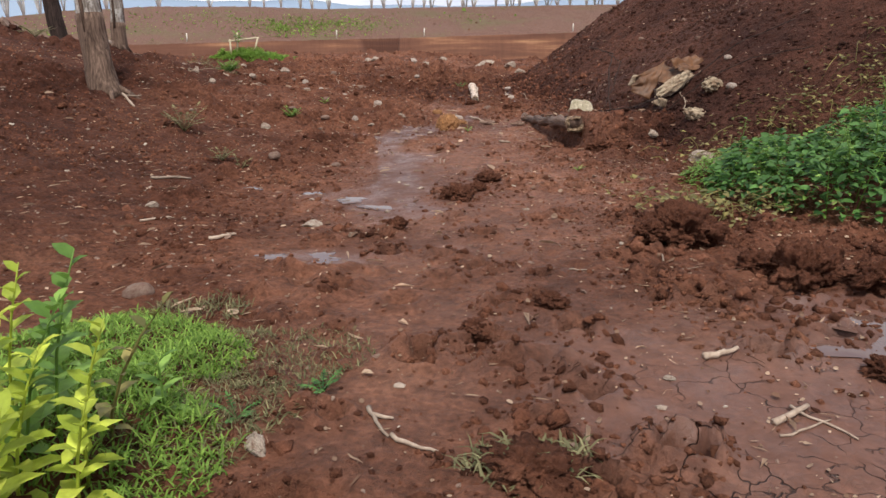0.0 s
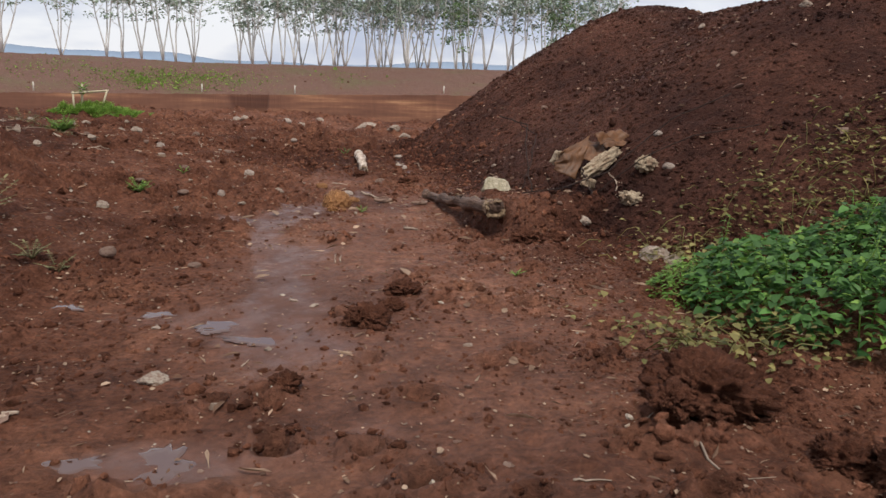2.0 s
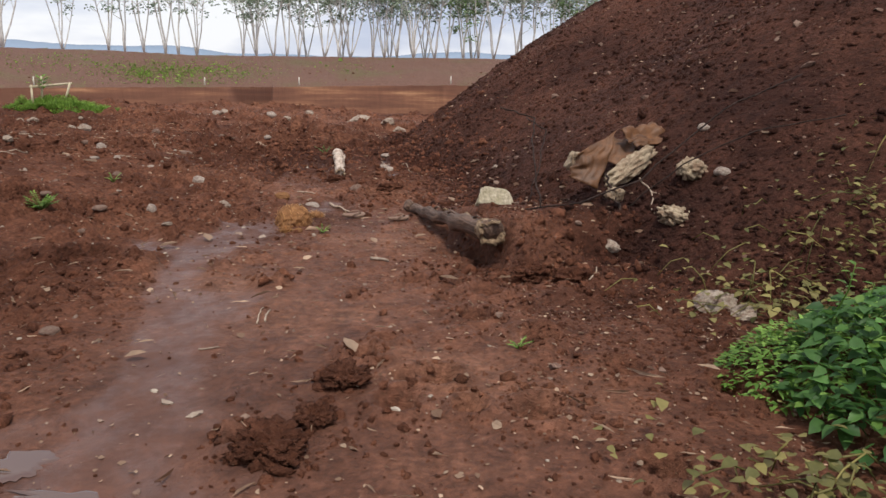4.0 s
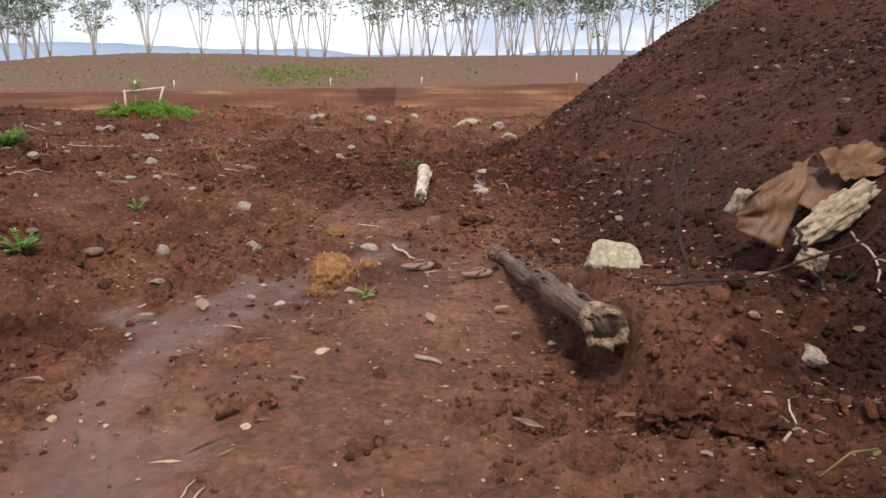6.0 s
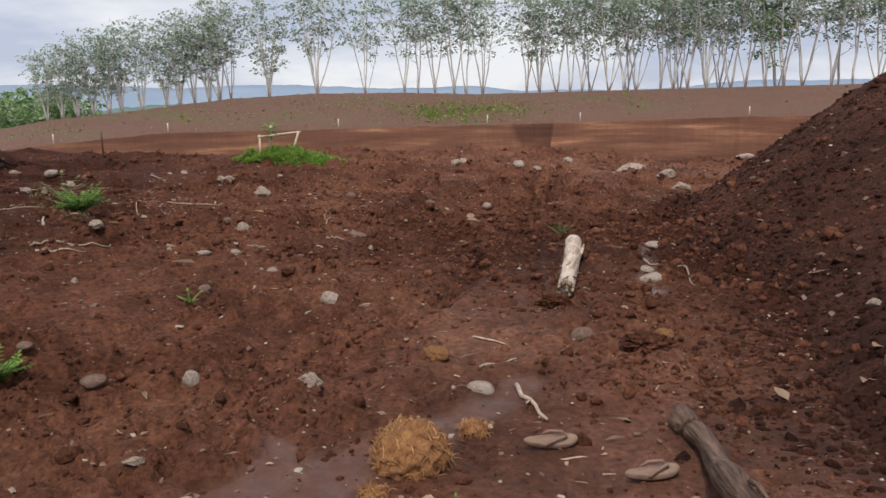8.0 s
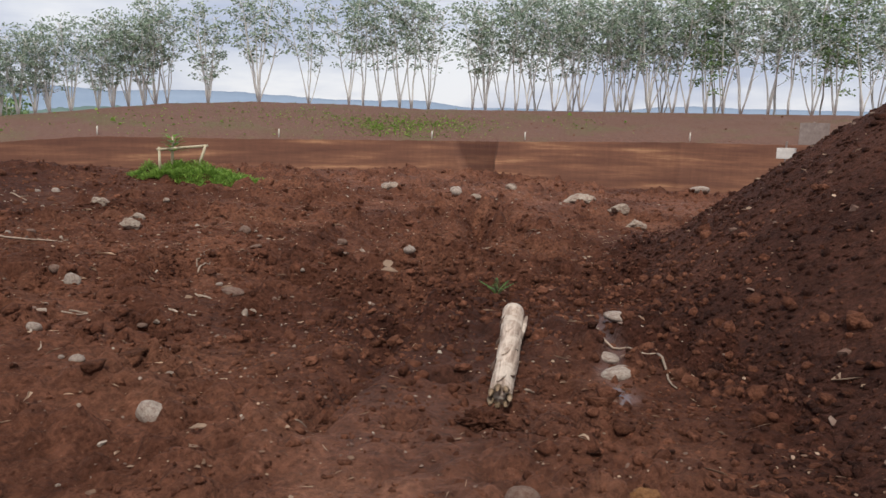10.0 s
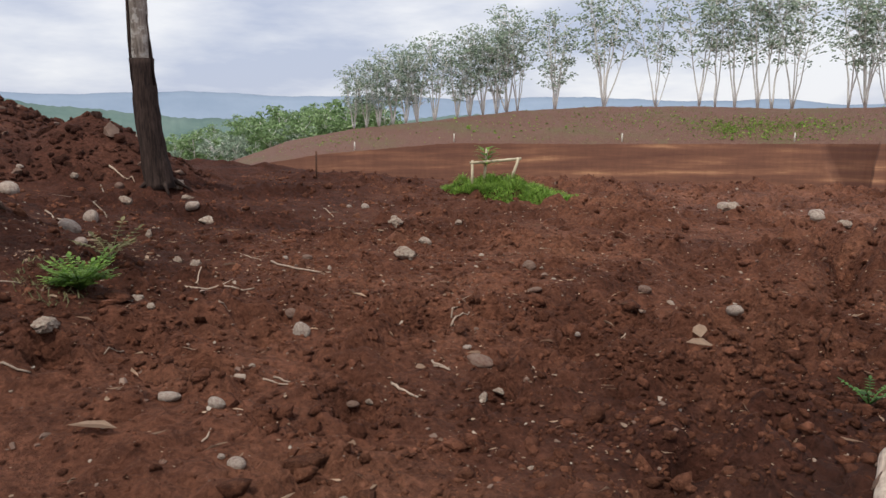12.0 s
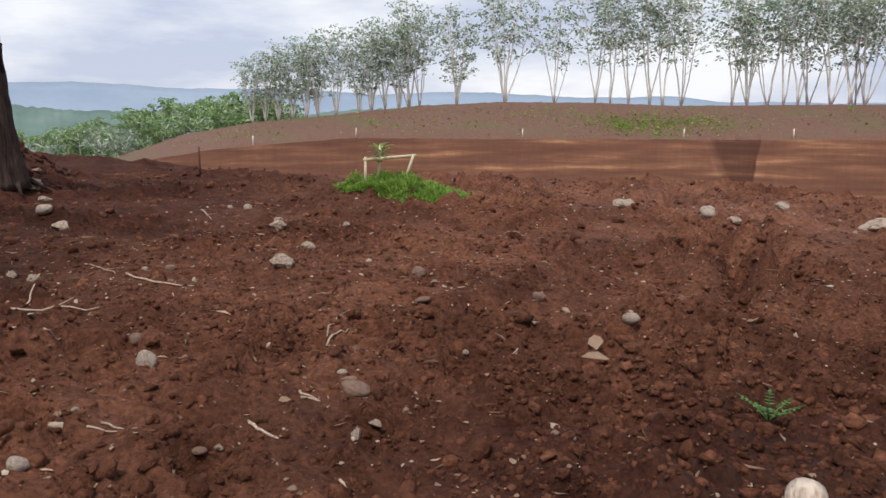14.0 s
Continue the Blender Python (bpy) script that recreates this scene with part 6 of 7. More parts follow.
def grass_mat(name, cx, cy, rx, ry, n, length, mat, label, rise=0.0, seed=1, flat=0.7):
    rng = random.Random(seed)
    root_z = surface(cx, cy)
    sh = Shape()
    for _ in range(n):
        a, q = rng.uniform(0, 2 * math.pi), math.sqrt(rng.random())
        q *= 0.75 + 0.5 * vnoise(math.cos(a) * 2 + cx * 3, math.sin(a) * 2 + cy * 3, seed)
        x, y = cx + rx * q * math.cos(a), cy + ry * q * math.sin(a)
        z = surface(x, y) + rise * max(0, 1 - q * q) * rng.random() ** 0.4
        t = rng.uniform(0, 2 * math.pi)
        sh.blade(Vector((x - cx, y - cy, z - root_z)), (math.cos(t) * flat, math.sin(t) * flat, rng.uniform(0.25, 1.0)), rng.uniform(*length), rng.uniform(0.003, 0.007) * length[1] / 0.14)
    ob = sh.make(name, mat, label=label, category="grass", kind="stuff")
    ob.location = (cx, cy, root_z)
    return ob


grass_mat("grass", -0.80, 3.95, 0.60, 0.50, 5200, (0.03, 0.10), GRASS, "bright green grass at the track's edge", 0.08, 31)
grass_mat("grass", -0.75, 3.30, 0.75, 0.45, 4600, (0.03, 0.11), GRASS, "bright green grass at the track's edge", 0.10, 35)
grass_mat("creeping_grass", -0.18, 4.10, 0.50, 0.36, 1500, (0.025, 0.07), GRASS_DRY, "dull creeping grass thinning out over soil", 0.03, 32)
grass_mat("creeping_grass", -0.22, 3.55, 0.45, 0.40, 1500, (0.025, 0.07), GRASS_DRY, "dull creeping grass thinning out over soil", 0.03, 37)
grass_mat("dry_grass", -0.75, 4.65, 0.30, 0.16, 220, (0.04, 0.11), GRASS_DRY, "dry brown grass stalks in the soil", 0.02, 33)
grass_mat("dry_grass", 1.10, 3.42, 0.26, 0.16, 260, (0.05, 0.14), GRASS_DRY, "dry brown roots trampled into mud", 0.03, 34, 1.4)
grass_mat("grass", -8.25, 22.1, 1.35, 0.65, 11000, (0.06, 0.16), GRASS, "bright green grass patch left on the crest", 0.24, 36)
grass_mat("creeping_grass", -5.1, 13.9, 0.35, 0.2, 160, (0.04, 0.10), GRASS_DRY, "thin dull weeds under the plant", 0.02, 38)


def bamboo_frame():
    x, y = -8.40, 22.0
    root = empty("bamboo_frame", (x, y, surface(x, y)), 0.55, label="rough bamboo frame standing in the grass patch", category="frame")
    for name, a, b in (
        ("post", (-0.36, 0, -0.05), (-0.36, 0.02, 0.47)),
        ("post", (-0.18, 0.10, -0.05), (-0.12, 0.10, 0.66)),
        ("post", (0.30, 0, 0.10), (0.44, 0.02, 0.52)),
        ("rail", (-0.40, 0.02, 0.42), (0.48, 0.03, 0.50)),
    ):
        sh = Shape()
        a, b = Vector(a), Vector(b)
        sh.tube([a, a.lerp(b, 0.5), b], [0.026, 0.025, 0.023], 8, 0.1)
        sh.make(name, BAMBOO, root)
    lv = Shape()
    for k in range(26):
        t = 2.4 * k
        lv.leaf((-0.12 + 0.05 * math.cos(t), 0.1, 0.36 + 0.012 * k), (math.cos(t), math.sin(t), 0.7), 0.26, 0.07, 0.2, 0.4)
    lv.make("leafy_shoot", LEAF_FRESH, root)


bamboo_frame()

# ---- trees on the ridge ----


def grow_tree(name, stems, height, spread, leaf_mat, clusters, leaf_n, leaf_size, low, seed, label, group, trunk_r=0.15):
    """Pale stems that fan out from one foot, forking into boughs that carry loose flat clumps of leaves."""
    rng = random.Random(seed)
    root = empty(name, (0, 0, 0), label=label, category="tree", group=group)
    lv = Shape()
    unit = height / 17
    for s in range(stems):
        t = 2 * math.pi * s / stems + rng.uniform(-0.5, 0.5)
        out = spread * rng.uniform(0.35, 1.0) * (0.25 if stems == 1 else 1)
        h = height * rng.uniform(0.74, 1.0)
        bend = rng.uniform(0.75, 1.35)
        line = [Vector((math.cos(t) * out * q**bend + rng.uniform(-0.16, 0.16) * (q > 0), math.sin(t) * out * q**bend + rng.uniform(-0.16, 0.16) * (q > 0), h * q)) for q in (0, 0.12, 0.26, 0.42, 0.58, 0.75, 0.88, 1)]
        sh = Shape()
        r0 = trunk_r * rng.uniform(0.75, 1.15)
        sh.tube(line, [r0 * (1 - 0.82 * k / 7) for k in range(8)], 6)
        for c in range(clusters):
            q = low + (1 - low) * ((c + rng.random()) / clusters) ** 0.85
            k = min(6, max(0, sum(q >= w for w in (0.12, 0.26, 0.42, 0.58, 0.75, 0.88))))
            p = line[k].lerp(line[k + 1], rng.random())
            a = rng.uniform(0, 2 * math.pi)
            reach = (0.6 + 2.0 * (1 - abs(q - 0.62))) * rng.uniform(0.35, 1.15) * unit
            e = p + Vector((math.cos(a) * reach, math.sin(a) * reach, reach * rng.uniform(0.35, 1.0)))
            sh.tube([p, p.lerp(e, 0.5) + Vector((0, 0, -0.12)), e], [0.055, 0.04, 0.016], 4)
            size = rng.uniform(0.55, 1.25)
            for _ in range(int(leaf_n * size)):
                o = Vector((rng.gauss(0, 0.52), rng.gauss(0, 0.52), rng.gauss(0, 0.26))) * unit * size
                b = rng.uniform(0, 6.3)
                lv.tree_leaf(e + o, (math.cos(b), math.sin(b), rng.uniform(-0.9, 0.15)), leaf_size * rng.uniform(0.6, 1.25), leaf_size * 0.5, rng.uniform(0, 6.3))
        sh.make("trunk", TRUNK_PALE, root)
    lv.make("crown", leaf_mat, root)
    return root


LABEL_A = "pale-stemmed plantation tree fanning from its foot, sparse grey-green crown paled by painted haze"
LABEL_B = "leafy green plantation tree on the valley slope"
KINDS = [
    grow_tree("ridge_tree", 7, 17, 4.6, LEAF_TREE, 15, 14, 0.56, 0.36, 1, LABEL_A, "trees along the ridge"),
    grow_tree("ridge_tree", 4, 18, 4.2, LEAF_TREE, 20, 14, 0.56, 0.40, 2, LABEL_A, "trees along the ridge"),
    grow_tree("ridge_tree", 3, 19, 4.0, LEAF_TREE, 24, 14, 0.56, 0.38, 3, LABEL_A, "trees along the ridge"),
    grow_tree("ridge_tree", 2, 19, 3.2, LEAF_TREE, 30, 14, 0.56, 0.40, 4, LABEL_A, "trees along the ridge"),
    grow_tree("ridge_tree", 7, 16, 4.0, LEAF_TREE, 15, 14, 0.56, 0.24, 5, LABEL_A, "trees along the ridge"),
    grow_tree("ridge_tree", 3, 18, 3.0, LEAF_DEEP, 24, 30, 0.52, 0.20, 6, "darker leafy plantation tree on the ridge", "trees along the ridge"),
]
LUSH = [
    grow_tree("valley_tree", 3, 15, 3.4, LEAF_DEEP, 22, 40, 0.62, 0.15, 7, LABEL_B, "valley plantation trees"),
    grow_tree("valley_tree", 2, 16, 3.2, LEAF_DEEP, 30, 40, 0.62, 0.12, 8, LABEL_B, "valley plantation trees"),
    grow_tree("valley_tree", 4, 14, 3.4, LEAF_TREE, 18, 36, 0.58, 0.20, 9, LABEL_B, "valley plantation trees"),
]
USED = set()


def plant(kinds, k, m):
    """The first of a kind is moved to its place, the others are copies of it."""
    ob = kinds[k]
    if ob.name not in USED:
        USED.add(ob.name)
        s = m.to_scale()
        ob.matrix_basis = m
        ob["base_scale"] = s[0]
        return ob
    scale = m.to_scale()[0]
    loc, rot, _ = m.decompose()
    made = copy_thing(ob, Matrix.LocRotScale(loc, rot, None))
    made.scale = (scale,) * 3
    return made


def ridge_tree(a, kind, scale, back=0.0):
    base = terrace_point(np.array(a), np.array(2.0 + 0.02 + back))
    turn = RNG.uniform(0, 6.28)
    plant(KINDS, kind, Matrix.LocRotScale(Vector(base) - Vector((0, 0, 0.25)), Euler((0, 0, turn)), (scale,) * 3))


for a, k, s in ((51.2, 4, 0.62), (50.3, 4, 0.66), (49.3, 4, 0.70), (48.3, 4, 0.78), (47.3, 4, 0.72), (46.4, 4, 0.84), (45.1, 0, 0.76), (43.4, 4, 0.72), (42.4, 4, 0.84), (41.4, 0, 0.80), (40.4, 4, 0.86), (39.6, 0, 0.92), (38.8, 1, 0.85), (36.0, 4, 0.95), (32.4, 0, 1.10), (28.7, 1, 0.92), (25.7, 2, 0.98), (24.6, 3, 1.0)):
    ridge_tree(a, k, s)
for a, k, s in ((23.3, 2, 1.0), (21.8, 2, 1.1), (20.9, 3, 1.05), (19.6, 1, 1.02), (16.2, 2, 1.0), (15.2, 0, 0.95), (13.9, 1, 1.0), (12.9, 3, 1.05), (12.0, 2, 1.05), (10.0, 1, 1.1), (8.9, 2, 1.0), (8.0, 1, 1.05), (6.2, 2, 1.1), (5.3, 1, 1.0)):
    ridge_tree(a, k, s)
for a, k, s in ((4.3, 2, 1.1), (3.0, 0, 1.05), (1.3, 1, 1.1), (0.3, 2, 1.05), (-1.0, 5, 1.1), (-2.2, 2, 1.1), (-3.4, 1, 1.1), (-5.2, 2, 1.1), (-6.5, 3, 1.1), (-8.0, 1, 1.1), (-9.4, 5, 1.1), (-11, 2, 1.1), (-13, 1, 1.1)):
    ridge_tree(a, k, s)
for a in np.arange(-12, 15, 3.4):
    ridge_tree(a + RNG.uniform(-0.6, 0.6), RNG.choice((1, 2, 3)), RNG.uniform(0.95, 1.15), 0.12)

for i in range(64):
    a = 49.5 + 18.5 * (i * 0.618 % 1)
    r = 128 + 95 * (i / 64) ** 1.2
    base = polar(np.array(a), np.array(r), np.array(0.0))
    top_el = float(np.interp(a, [49, 53, 57, 60, 63, 68], [1.7, 1.4, 1.1, 0.2, -0.9, -1.3])) + RNG.uniform(-0.5, 0.55)
    top = OZ + r * math.tan(radians(top_el))
    size = RNG.uniform(0.75, 1.05)
    z = top - 15.5 * size
    low = float(land(base[0], base[1]))
    k = RNG.randrange(3)
    if z > low:
        size = min(1.45, (top - low) / 15.5)
        z = low
    plant(LUSH, k, Matrix.LocRotScale(Vector((base[0], base[1], z)), Euler((0, 0, RNG.uniform(0, 6.28))), (size,) * 3))

# ---- clods, grit and litter over the soil ----
PHI = (1 + 5**0.5) / 2
ICO12 = np.array([(-1, PHI, 0), (1, PHI, 0), (-1, -PHI, 0), (1, -PHI, 0), (0, -1, PHI), (0, 1, PHI), (0, -1, -PHI), (0, 1, -PHI), (PHI, 0, -1), (PHI, 0, 1), (-PHI, 0, -1), (-PHI, 0, 1)]) / math.hypot(1, PHI)
ICO20 = np.array([(0, 11, 5), (0, 5, 1), (0, 1, 7), (0, 7, 10), (0, 10, 11), (1, 5, 9), (5, 11, 4), (11, 10, 2), (10, 7, 6), (7, 1, 8), (3, 9, 4), (3, 4, 2), (3, 2, 6), (3, 6, 8), (3, 8, 9), (4, 9, 5), (2, 4, 11), (6, 2, 10), (8, 6, 7), (9, 8, 1)])


def turns(rs, n):
    """Random turns about z with a little tilt, as matrices."""
    a, b = rs.uniform(0, 2 * np.pi, n), rs.normal(0, 0.5, n)
    ca, sa, cb, sb = np.cos(a), np.sin(a), np.cos(b), np.sin(b)
    o = np.zeros(n)
    return np.stack([np.stack([ca, -sa * cb, sa * sb], 1), np.stack([sa, ca * cb, -ca * sb], 1), np.stack([o, sb, cb], 1)], 1)


def strew_clods(name, x, y, z, size, mat, label, seed, squash=0.75):
    rs = np.random.RandomState(seed)
    n = len(x)
    shape = ICO12[None] * (1 + rs.uniform(-0.48, 0.45, (n, 12, 1))) * np.array([1, 1, squash]) * rs.uniform(0.7, 1.3, (n, 1, 3))
    v = np.einsum("nij,nkj->nki", turns(rs, n), shape) * size[:, None, None] * 0.5
    v = v + np.stack([x, y, z + 0.02 * size], 1)[:, None]
    f = ICO20[None] + 12 * np.arange(n)[:, None, None]
    ob, _ = fast_mesh(name, v.reshape(-1, 3), f.reshape(-1, 3), mat, mat in (CLOD_SOIL, MOUND_SOIL))
    return tagged(ob, label, "soil clods", kind="stuff")


def strew_flakes(name, x, y, z, size, mat, label, seed, slim=(0.3, 0.8), curl=0.25):
    rs = np.random.RandomState(seed)
    n = len(x)
    t = np.array([(0, 0, 0), (0.3, 0.5, 1), (0.7, 0.42, 1), (1, 0, 0.3), (0.7, -0.42, 1), (0.3, -0.5, 1)], float)
    shape = np.repeat(t[None], n, 0)
    shape[:, :, 0] -= 0.5
    shape[:, :, 1] *= rs.uniform(*slim, (n, 1))
    shape[:, :, 2] *= curl * rs.uniform(-0.4, 1, (n, 1))
    shape += rs.uniform(-0.06, 0.06, shape.shape)
    v = np.einsum("nij,nkj->nki", turns(rs, n), shape) * size[:, None, None]
    v = v + np.stack([x, y, z + 0.006 + 0.1 * size], 1)[:, None]
    f = np.array([(0, 1, 2, 3), (0, 3, 4, 5)])[None] + 6 * np.arange(n)[:, None, None]
    ob, _ = fast_mesh(name, v.reshape(-1, 3), f.reshape(-1, 4), mat, False)
    return tagged(ob, label, "leaf litter", kind="stuff")


def sample_ground(n, seed, x0, x1, y0, y1, weight):
    rs = np.random.RandomState(seed)
    m = n * 5
    x = rs.uniform(x0, x1, m)
    y = y0 + (y1 - y0) * rs.random_sample(m) ** 1.15
    keep = (rs.random_sample(m) < weight(x, y)) & (right_mound(x, y) < land(x, y)) & (left_mound(x, y) < land(x, y))
    x, y = x[keep][:n], y[keep][:n]
    return x, y, ground_height(x, y), rs


def churned(x, y):
    return np.clip(roughness_field(x, y) * (0.08 + 1.6 * vnoise(x * 1.3, y * 1.3, 5) ** 2 * (0.3 + vnoise(x * 3.7, y * 3.7, 15))) * (1 - 0.8 * wetness(x, y)), 0.02, 1)


cx, cy, cz, rs = sample_ground(42000, 1, -7.5, 3.6, 2.6, 20, churned)
strew_clods("soil_crumbs", cx, cy, cz, np.exp(rs.normal(-4.1, 0.62, len(cx))).clip(0.006, 0.10), CLOD_SOIL, "crumbs and clods of red soil all over the ground", 2)
cx, cy, cz, rs = sample_ground(9000, 3, -14, 8, 14, 28.5, lambda x, y: 0.3 + 0.7 * vnoise(x * 0.8, y * 0.8, 6))
strew_clods("soil_crumbs", cx, cy, cz, np.exp(rs.normal(-3.35, 0.55, len(cx))).clip(0.014, 0.15), CLOD_SOIL, "coarse clods of red soil towards the crest", 4)
cx, cy, cz, rs = sample_ground(3800, 5, -7.5, 3.6, 2.6, 24, lambda x, y: 0.25 + 0.75 * roughness_field(x, y))
strew_clods("pebbles", cx, cy, cz, np.exp(rs.normal(-4.1, 0.5, len(cx))).clip(0.008, 0.06), STONE_BROWN, "small brown and grey pebbles in the soil", 6, 0.6)
cx, cy, cz, rs = sample_ground(3000, 7, -9, 3.6, 2.6, 26, lambda x, y: 0.3 + 0.7 * ramp(-x, -1, 4))
strew_clods("pebbles", cx, cy, cz, np.exp(rs.normal(-4.05, 0.55, len(cx))).clip(0.008, 0.07), STONE_PALE, "small pale limestone pebbles in the soil", 8, 0.6)
cx, cy, cz, rs = sample_ground(10000, 9, -7.5, 3.6, 2.6, 22, lambda x, y: 0.25 + 0.75 * vnoise(x * 0.7, y * 0.7, 8) + 0.5 * ramp(x, 0.5, 2.0))
strew_flakes("leaf_litter", cx, cy, cz, np.exp(rs.normal(-4.1, 0.5, len(cx))).clip(0.007, 0.08), LITTER, "dry brown leaf bits and chips on the soil", 10)
cx, cy, cz, rs = sample_ground(2000, 11, -7.5, 3.6, 2.6, 22, lambda x, y: 0.4 + 0 * x)
strew_flakes("straw", cx, cy, cz, np.exp(rs.normal(-2.7, 0.45, len(cx))).clip(0.03, 0.18), LITTER, "thin dry straws and rootlets on the soil", 12, (0.03, 0.08), 0.15)

cx, cy, cz, rs = sample_ground(9000, 13, 0.2, 3.4, 6.0, 13.5, lambda x, y: (0.15 + 0.85 * vnoise(x * 1.9, y * 1.9, 18)) * ramp(x + 0.12 * (y - 8), 0.5, 1.6) * 0.9)
strew_clods("soil_crumbs", cx, cy, cz, np.exp(rs.normal(-4.35, 0.5, len(cx))).clip(0.006, 0.06), CLOD_SOIL, "fine crumbs of soil over the trodden ground", 14)
cx, cy, cz, rs = sample_ground(1500, 15, 0.2, 3.4, 6.0, 13.5, lambda x, y: 0.2 + 0.8 * ramp(x, 0.6, 1.8))
strew_flakes("leaf_litter", cx, cy, cz, np.exp(rs.normal(-4.3, 0.45, len(cx))).clip(0.008, 0.05), LITTER, "dry brown leaf bits and chips beside the heap", 16)


def sample_heap(n, seed, x0, x1, y0, y1, mound, height, add=0.05):
    rs = np.random.RandomState(seed)
    x, y = rs.uniform(x0, x1, n * 3), rs.uniform(y0, y1, n * 3)
    keep = (mound(x, y) > land(x, y) + add) & (rs.random_sample(n * 3) < 0.35 + 0.65 * vnoise(x * 1.2, y * 1.2, 3))
    x, y = x[keep][:n], y[keep][:n]
    return x, y, height(x, y), rs


mx_, my_, mz_, rs = sample_heap(20000, 21, 0.3, 8.5, 8.5, 21, right_mound, right_height)
strew_clods("heap_crumbs", mx_, my_, mz_, np.exp(rs.normal(-3.7, 0.55, len(mx_))).clip(0.012, 0.11), MOUND_SOIL, "loose clods of dark soil on the heap", 22)
mx_, my_, mz_, rs = sample_heap(1500, 23, 0.3, 8.5, 8.5, 21, right_mound, right_height)
strew_flakes("heap_litter", mx_, my_, mz_, np.exp(rs.normal(-3.4, 0.45, len(mx_))).clip(0.015, 0.11), LITTER, "dry leaf bits and chips on the heap", 24)
mx_, my_, mz_, rs = sample_heap(500, 25, 0.3, 8.5, 8.5, 21, right_mound, right_height)
strew_clods("heap_pebbles", mx_, my_, mz_, np.exp(rs.normal(-3.4, 0.5, len(mx_))).clip(0.015, 0.1), STONE_BROWN, "scattered stones in the heap", 26, 0.7)
mx_, my_, mz_, rs = sample_heap(6000, 27, -21, -9.6, 8, 20, left_mound, left_height)
strew_clods("heap_crumbs", mx_, my_, mz_, np.exp(rs.normal(-2.6, 0.5, len(mx_))).clip(0.03, 0.28), MOUND_SOIL, "loose clods of dark soil on the far heap", 28)
mx_, my_, mz_, rs = sample_heap(120, 29, -19, -9.6, 9, 19, left_mound, left_height)
strew_clods("heap_pebbles", mx_, my_, mz_, np.exp(rs.normal(-2.0, 0.5, len(mx_))).clip(0.06, 0.4), STONE_BROWN, "scattered stones in the far heap", 30, 0.6)

rs = np.random.RandomState(61)
tx, ty = rs.uniform(-1.5, 4.5, 90000), rs.uniform(8.5, 26, 90000)
near_toe = np.exp(-(((right_mound(tx, ty) - land(tx, ty)) / 0.28) ** 2))
keep = rs.random_sample(90000) < near_toe * (0.25 + 0.75 * vnoise(tx * 1.5, ty * 1.5, 33))
tx, ty = tx[keep][:14000], ty[keep][:14000]
tz = np.maximum(ground_height(tx, ty), right_height(tx, ty))
strew_clods("toe_crumbs", tx, ty, tz, np.exp(rs.normal(-3.75, 0.55, len(tx))).clip(0.01, 0.09), MOUND_SOIL, "soil crumbs rolled down to the foot of the heap", 62)

rim = [(cx0, cy0, r0 * rs.uniform(1.15, 2.6, 14), rs.uniform(0, 2 * np.pi, 14)) for cx0, cy0, r0, d0 in HOLES + PRINTS]
hx = np.concatenate([cx0 + q * np.cos(t) for cx0, cy0, q, t in rim])
hy = np.concatenate([cy0 + q * np.sin(t) for cx0, cy0, q, t in rim])
hz = ground_height(hx, hy)
lumps = []
strew_clods("print_crumbs", hx, hy, hz, np.exp(rs.normal(-3.95, 0.5, len(hx))).clip(0.008, 0.07), CLOD_SOIL, "mud crumbs thrown up round hoof prints", 63)
for cx0, cy0, r0, d0 in PRINTS:
    ring, turn_ = r0 * rs.uniform(1.3, 3.0, 20), rs.uniform(0, 2 * np.pi, 20)
    lumps.append(np.stack([cx0 + ring * np.cos(turn_), cy0 + ring * np.sin(turn_)], 1))
lumps = np.concatenate(lumps)
strew_clods("print_crumbs", lumps[:, 0], lumps[:, 1], ground_height(lumps[:, 0], lumps[:, 1]), np.exp(rs.normal(-3.45, 0.45, len(lumps))).clip(0.012, 0.09), CLOD_SOIL, "wet mud lumps pushed up round deep prints", 64)
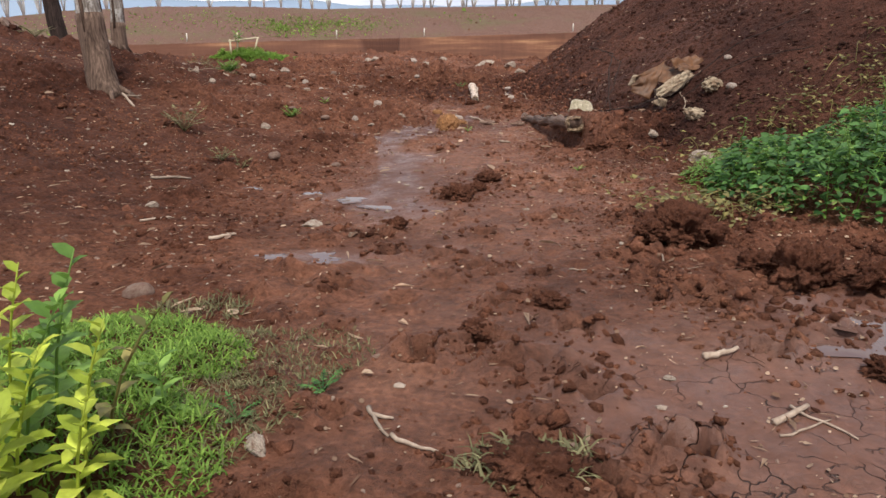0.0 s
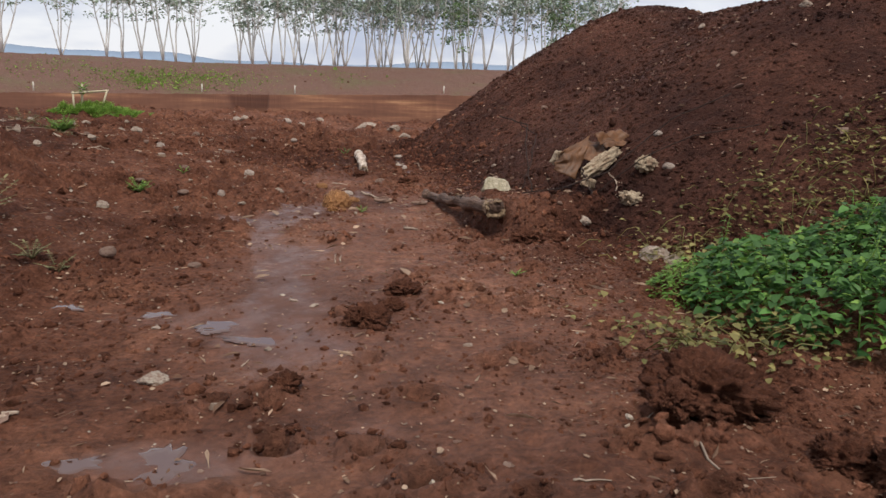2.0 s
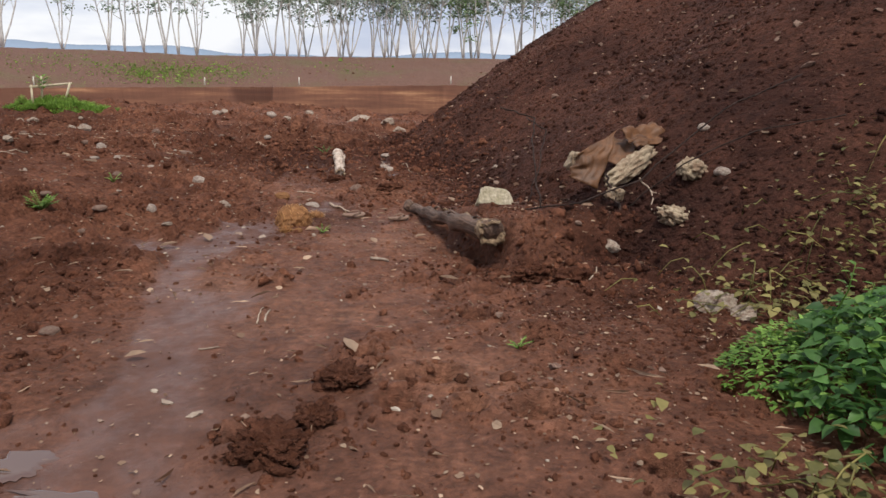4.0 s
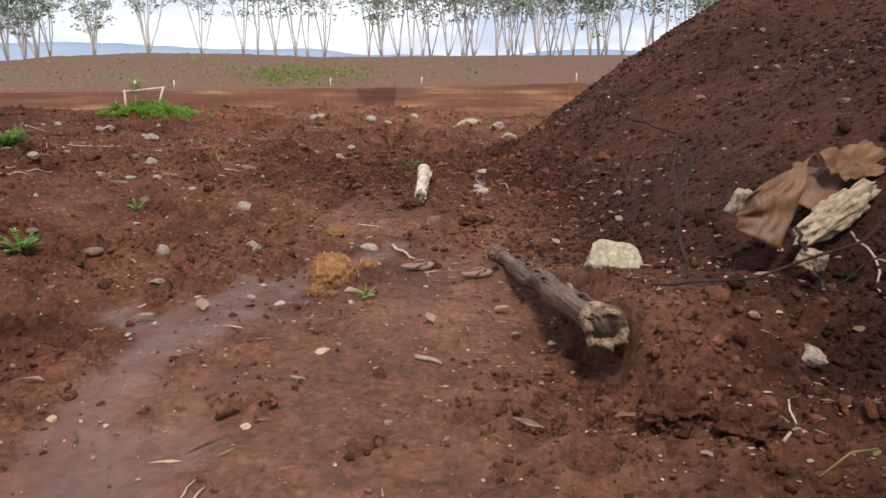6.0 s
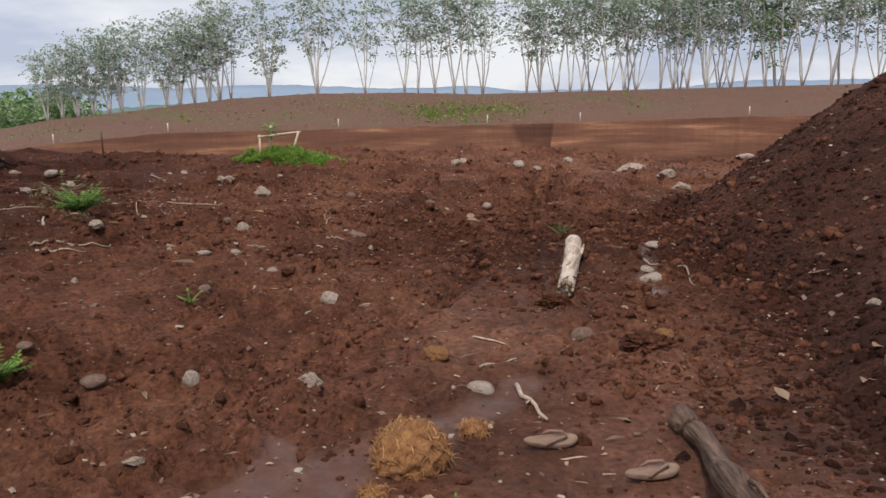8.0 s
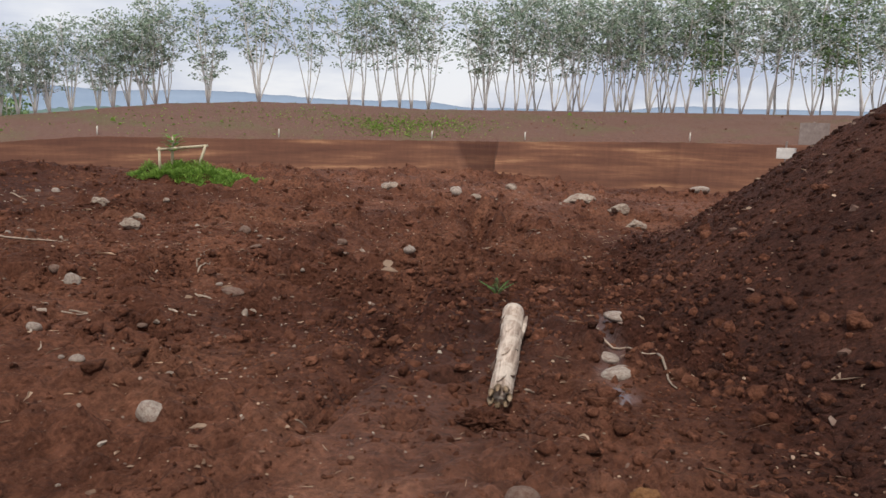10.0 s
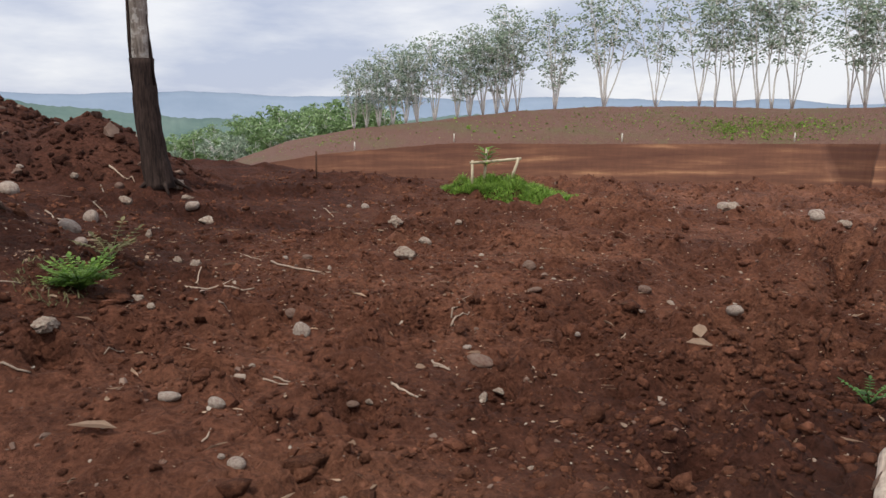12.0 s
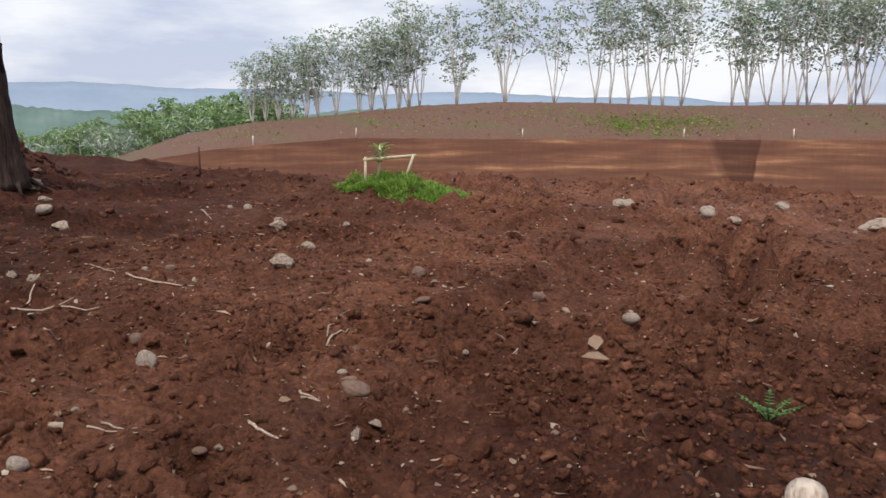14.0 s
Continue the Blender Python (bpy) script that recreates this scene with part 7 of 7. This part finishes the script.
for cx0, cy0, sx0, sy0, n0, lo in ((-1.2, 16.7, 0.75, 0.5, 1100, -2.9), (-0.3, 17.6, 0.7, 0.5, 500, -3.0), (-3.6, 16.4, 0.9, 0.6, 700, -3.2), (0.6, 15.5, 0.5, 1.0, 700, -3.1), (0.3, 13.2, 0.45, 0.4, 350, -3.2), (1.6, 10.1, 0.4, 0.25, 420, -3.1), (2.4, 5.3, 0.5, 0.4, 500, -3.2), (0.32, 7.6, 0.2, 0.3, 160, -3.5), (1.15, 3.35, 0.3, 0.25, 300, -3.4)):
    hx, hy = rs.normal(cx0, sx0, n0), rs.normal(cy0, sy0, n0)
    hz = np.maximum(ground_height(hx, hy), right_height(hx, hy))
    strew_clods("churned_clods", hx, hy, hz, np.exp(rs.normal(lo - 0.45, 0.6, n0)).clip(0.01, 0.13), CLOD_SOIL, "heavy clods where the mud is churned up", int(100 * abs(cx0) + 7))

for line in TYRE_MARKS:
    hx = np.concatenate([np.linspace(a[0], b[0], 60) + rs.normal(0, 0.2, 60) for a, b in zip(line, line[1:])])
    hy = np.concatenate([np.linspace(a[1], b[1], 60) + rs.normal(0, 0.2, 60) for a, b in zip(line, line[1:])])
    strew_clods("churned_clods", hx, hy, ground_height(hx, hy), np.exp(rs.normal(-3.6, 0.55, len(hx))).clip(0.012, 0.12), CLOD_SOIL, "dark clods squeezed up along a wheel mark", len(hx))

# weeds in thin green patches on the far slope
rs = np.random.RandomState(40)
wa_, ws_ = [], []
for a0, s0, da, ds, n in ((21.5, 1.34, 5.0, 0.16, 2600), (17.5, 1.42, 3.4, 0.2, 420), (30.5, 1.55, 4.0, 0.2, 420), (8.5, 1.5, 2.4, 0.2, 160), (38, 1.5, 6, 0.25, 400), (52, 1.5, 5, 0.25, 350), (23.6, 1.24, 0.7, 0.07, 330), (25, 1.6, 14, 0.25, 200)):
    wa_.append(rs.normal(a0, da * 0.6, n))
    ws_.append(rs.normal(s0, ds, n).clip(1.05, 1.98))
wp = terrace_point(np.concatenate(wa_), np.concatenate(ws_))
strew_flakes("slope_weeds", wp[:, 0], wp[:, 1], wp[:, 2] + 0.05, np.exp(rs.normal(-1.85, 0.45, len(wp))), SLOPE_GREEN, "thin green weeds in patches on the far slope", 41, (0.4, 0.9), 0.8)
cp = terrace_point(rs.uniform(-12, 60, 160), rs.uniform(1.03, 1.95, 160))
strew_clods("slope_clods", cp[:, 0], cp[:, 1], cp[:, 2], np.exp(rs.normal(-2.0, 0.5, len(cp))), CLOD_SOIL, "clods on the far slope and its edge", 42)
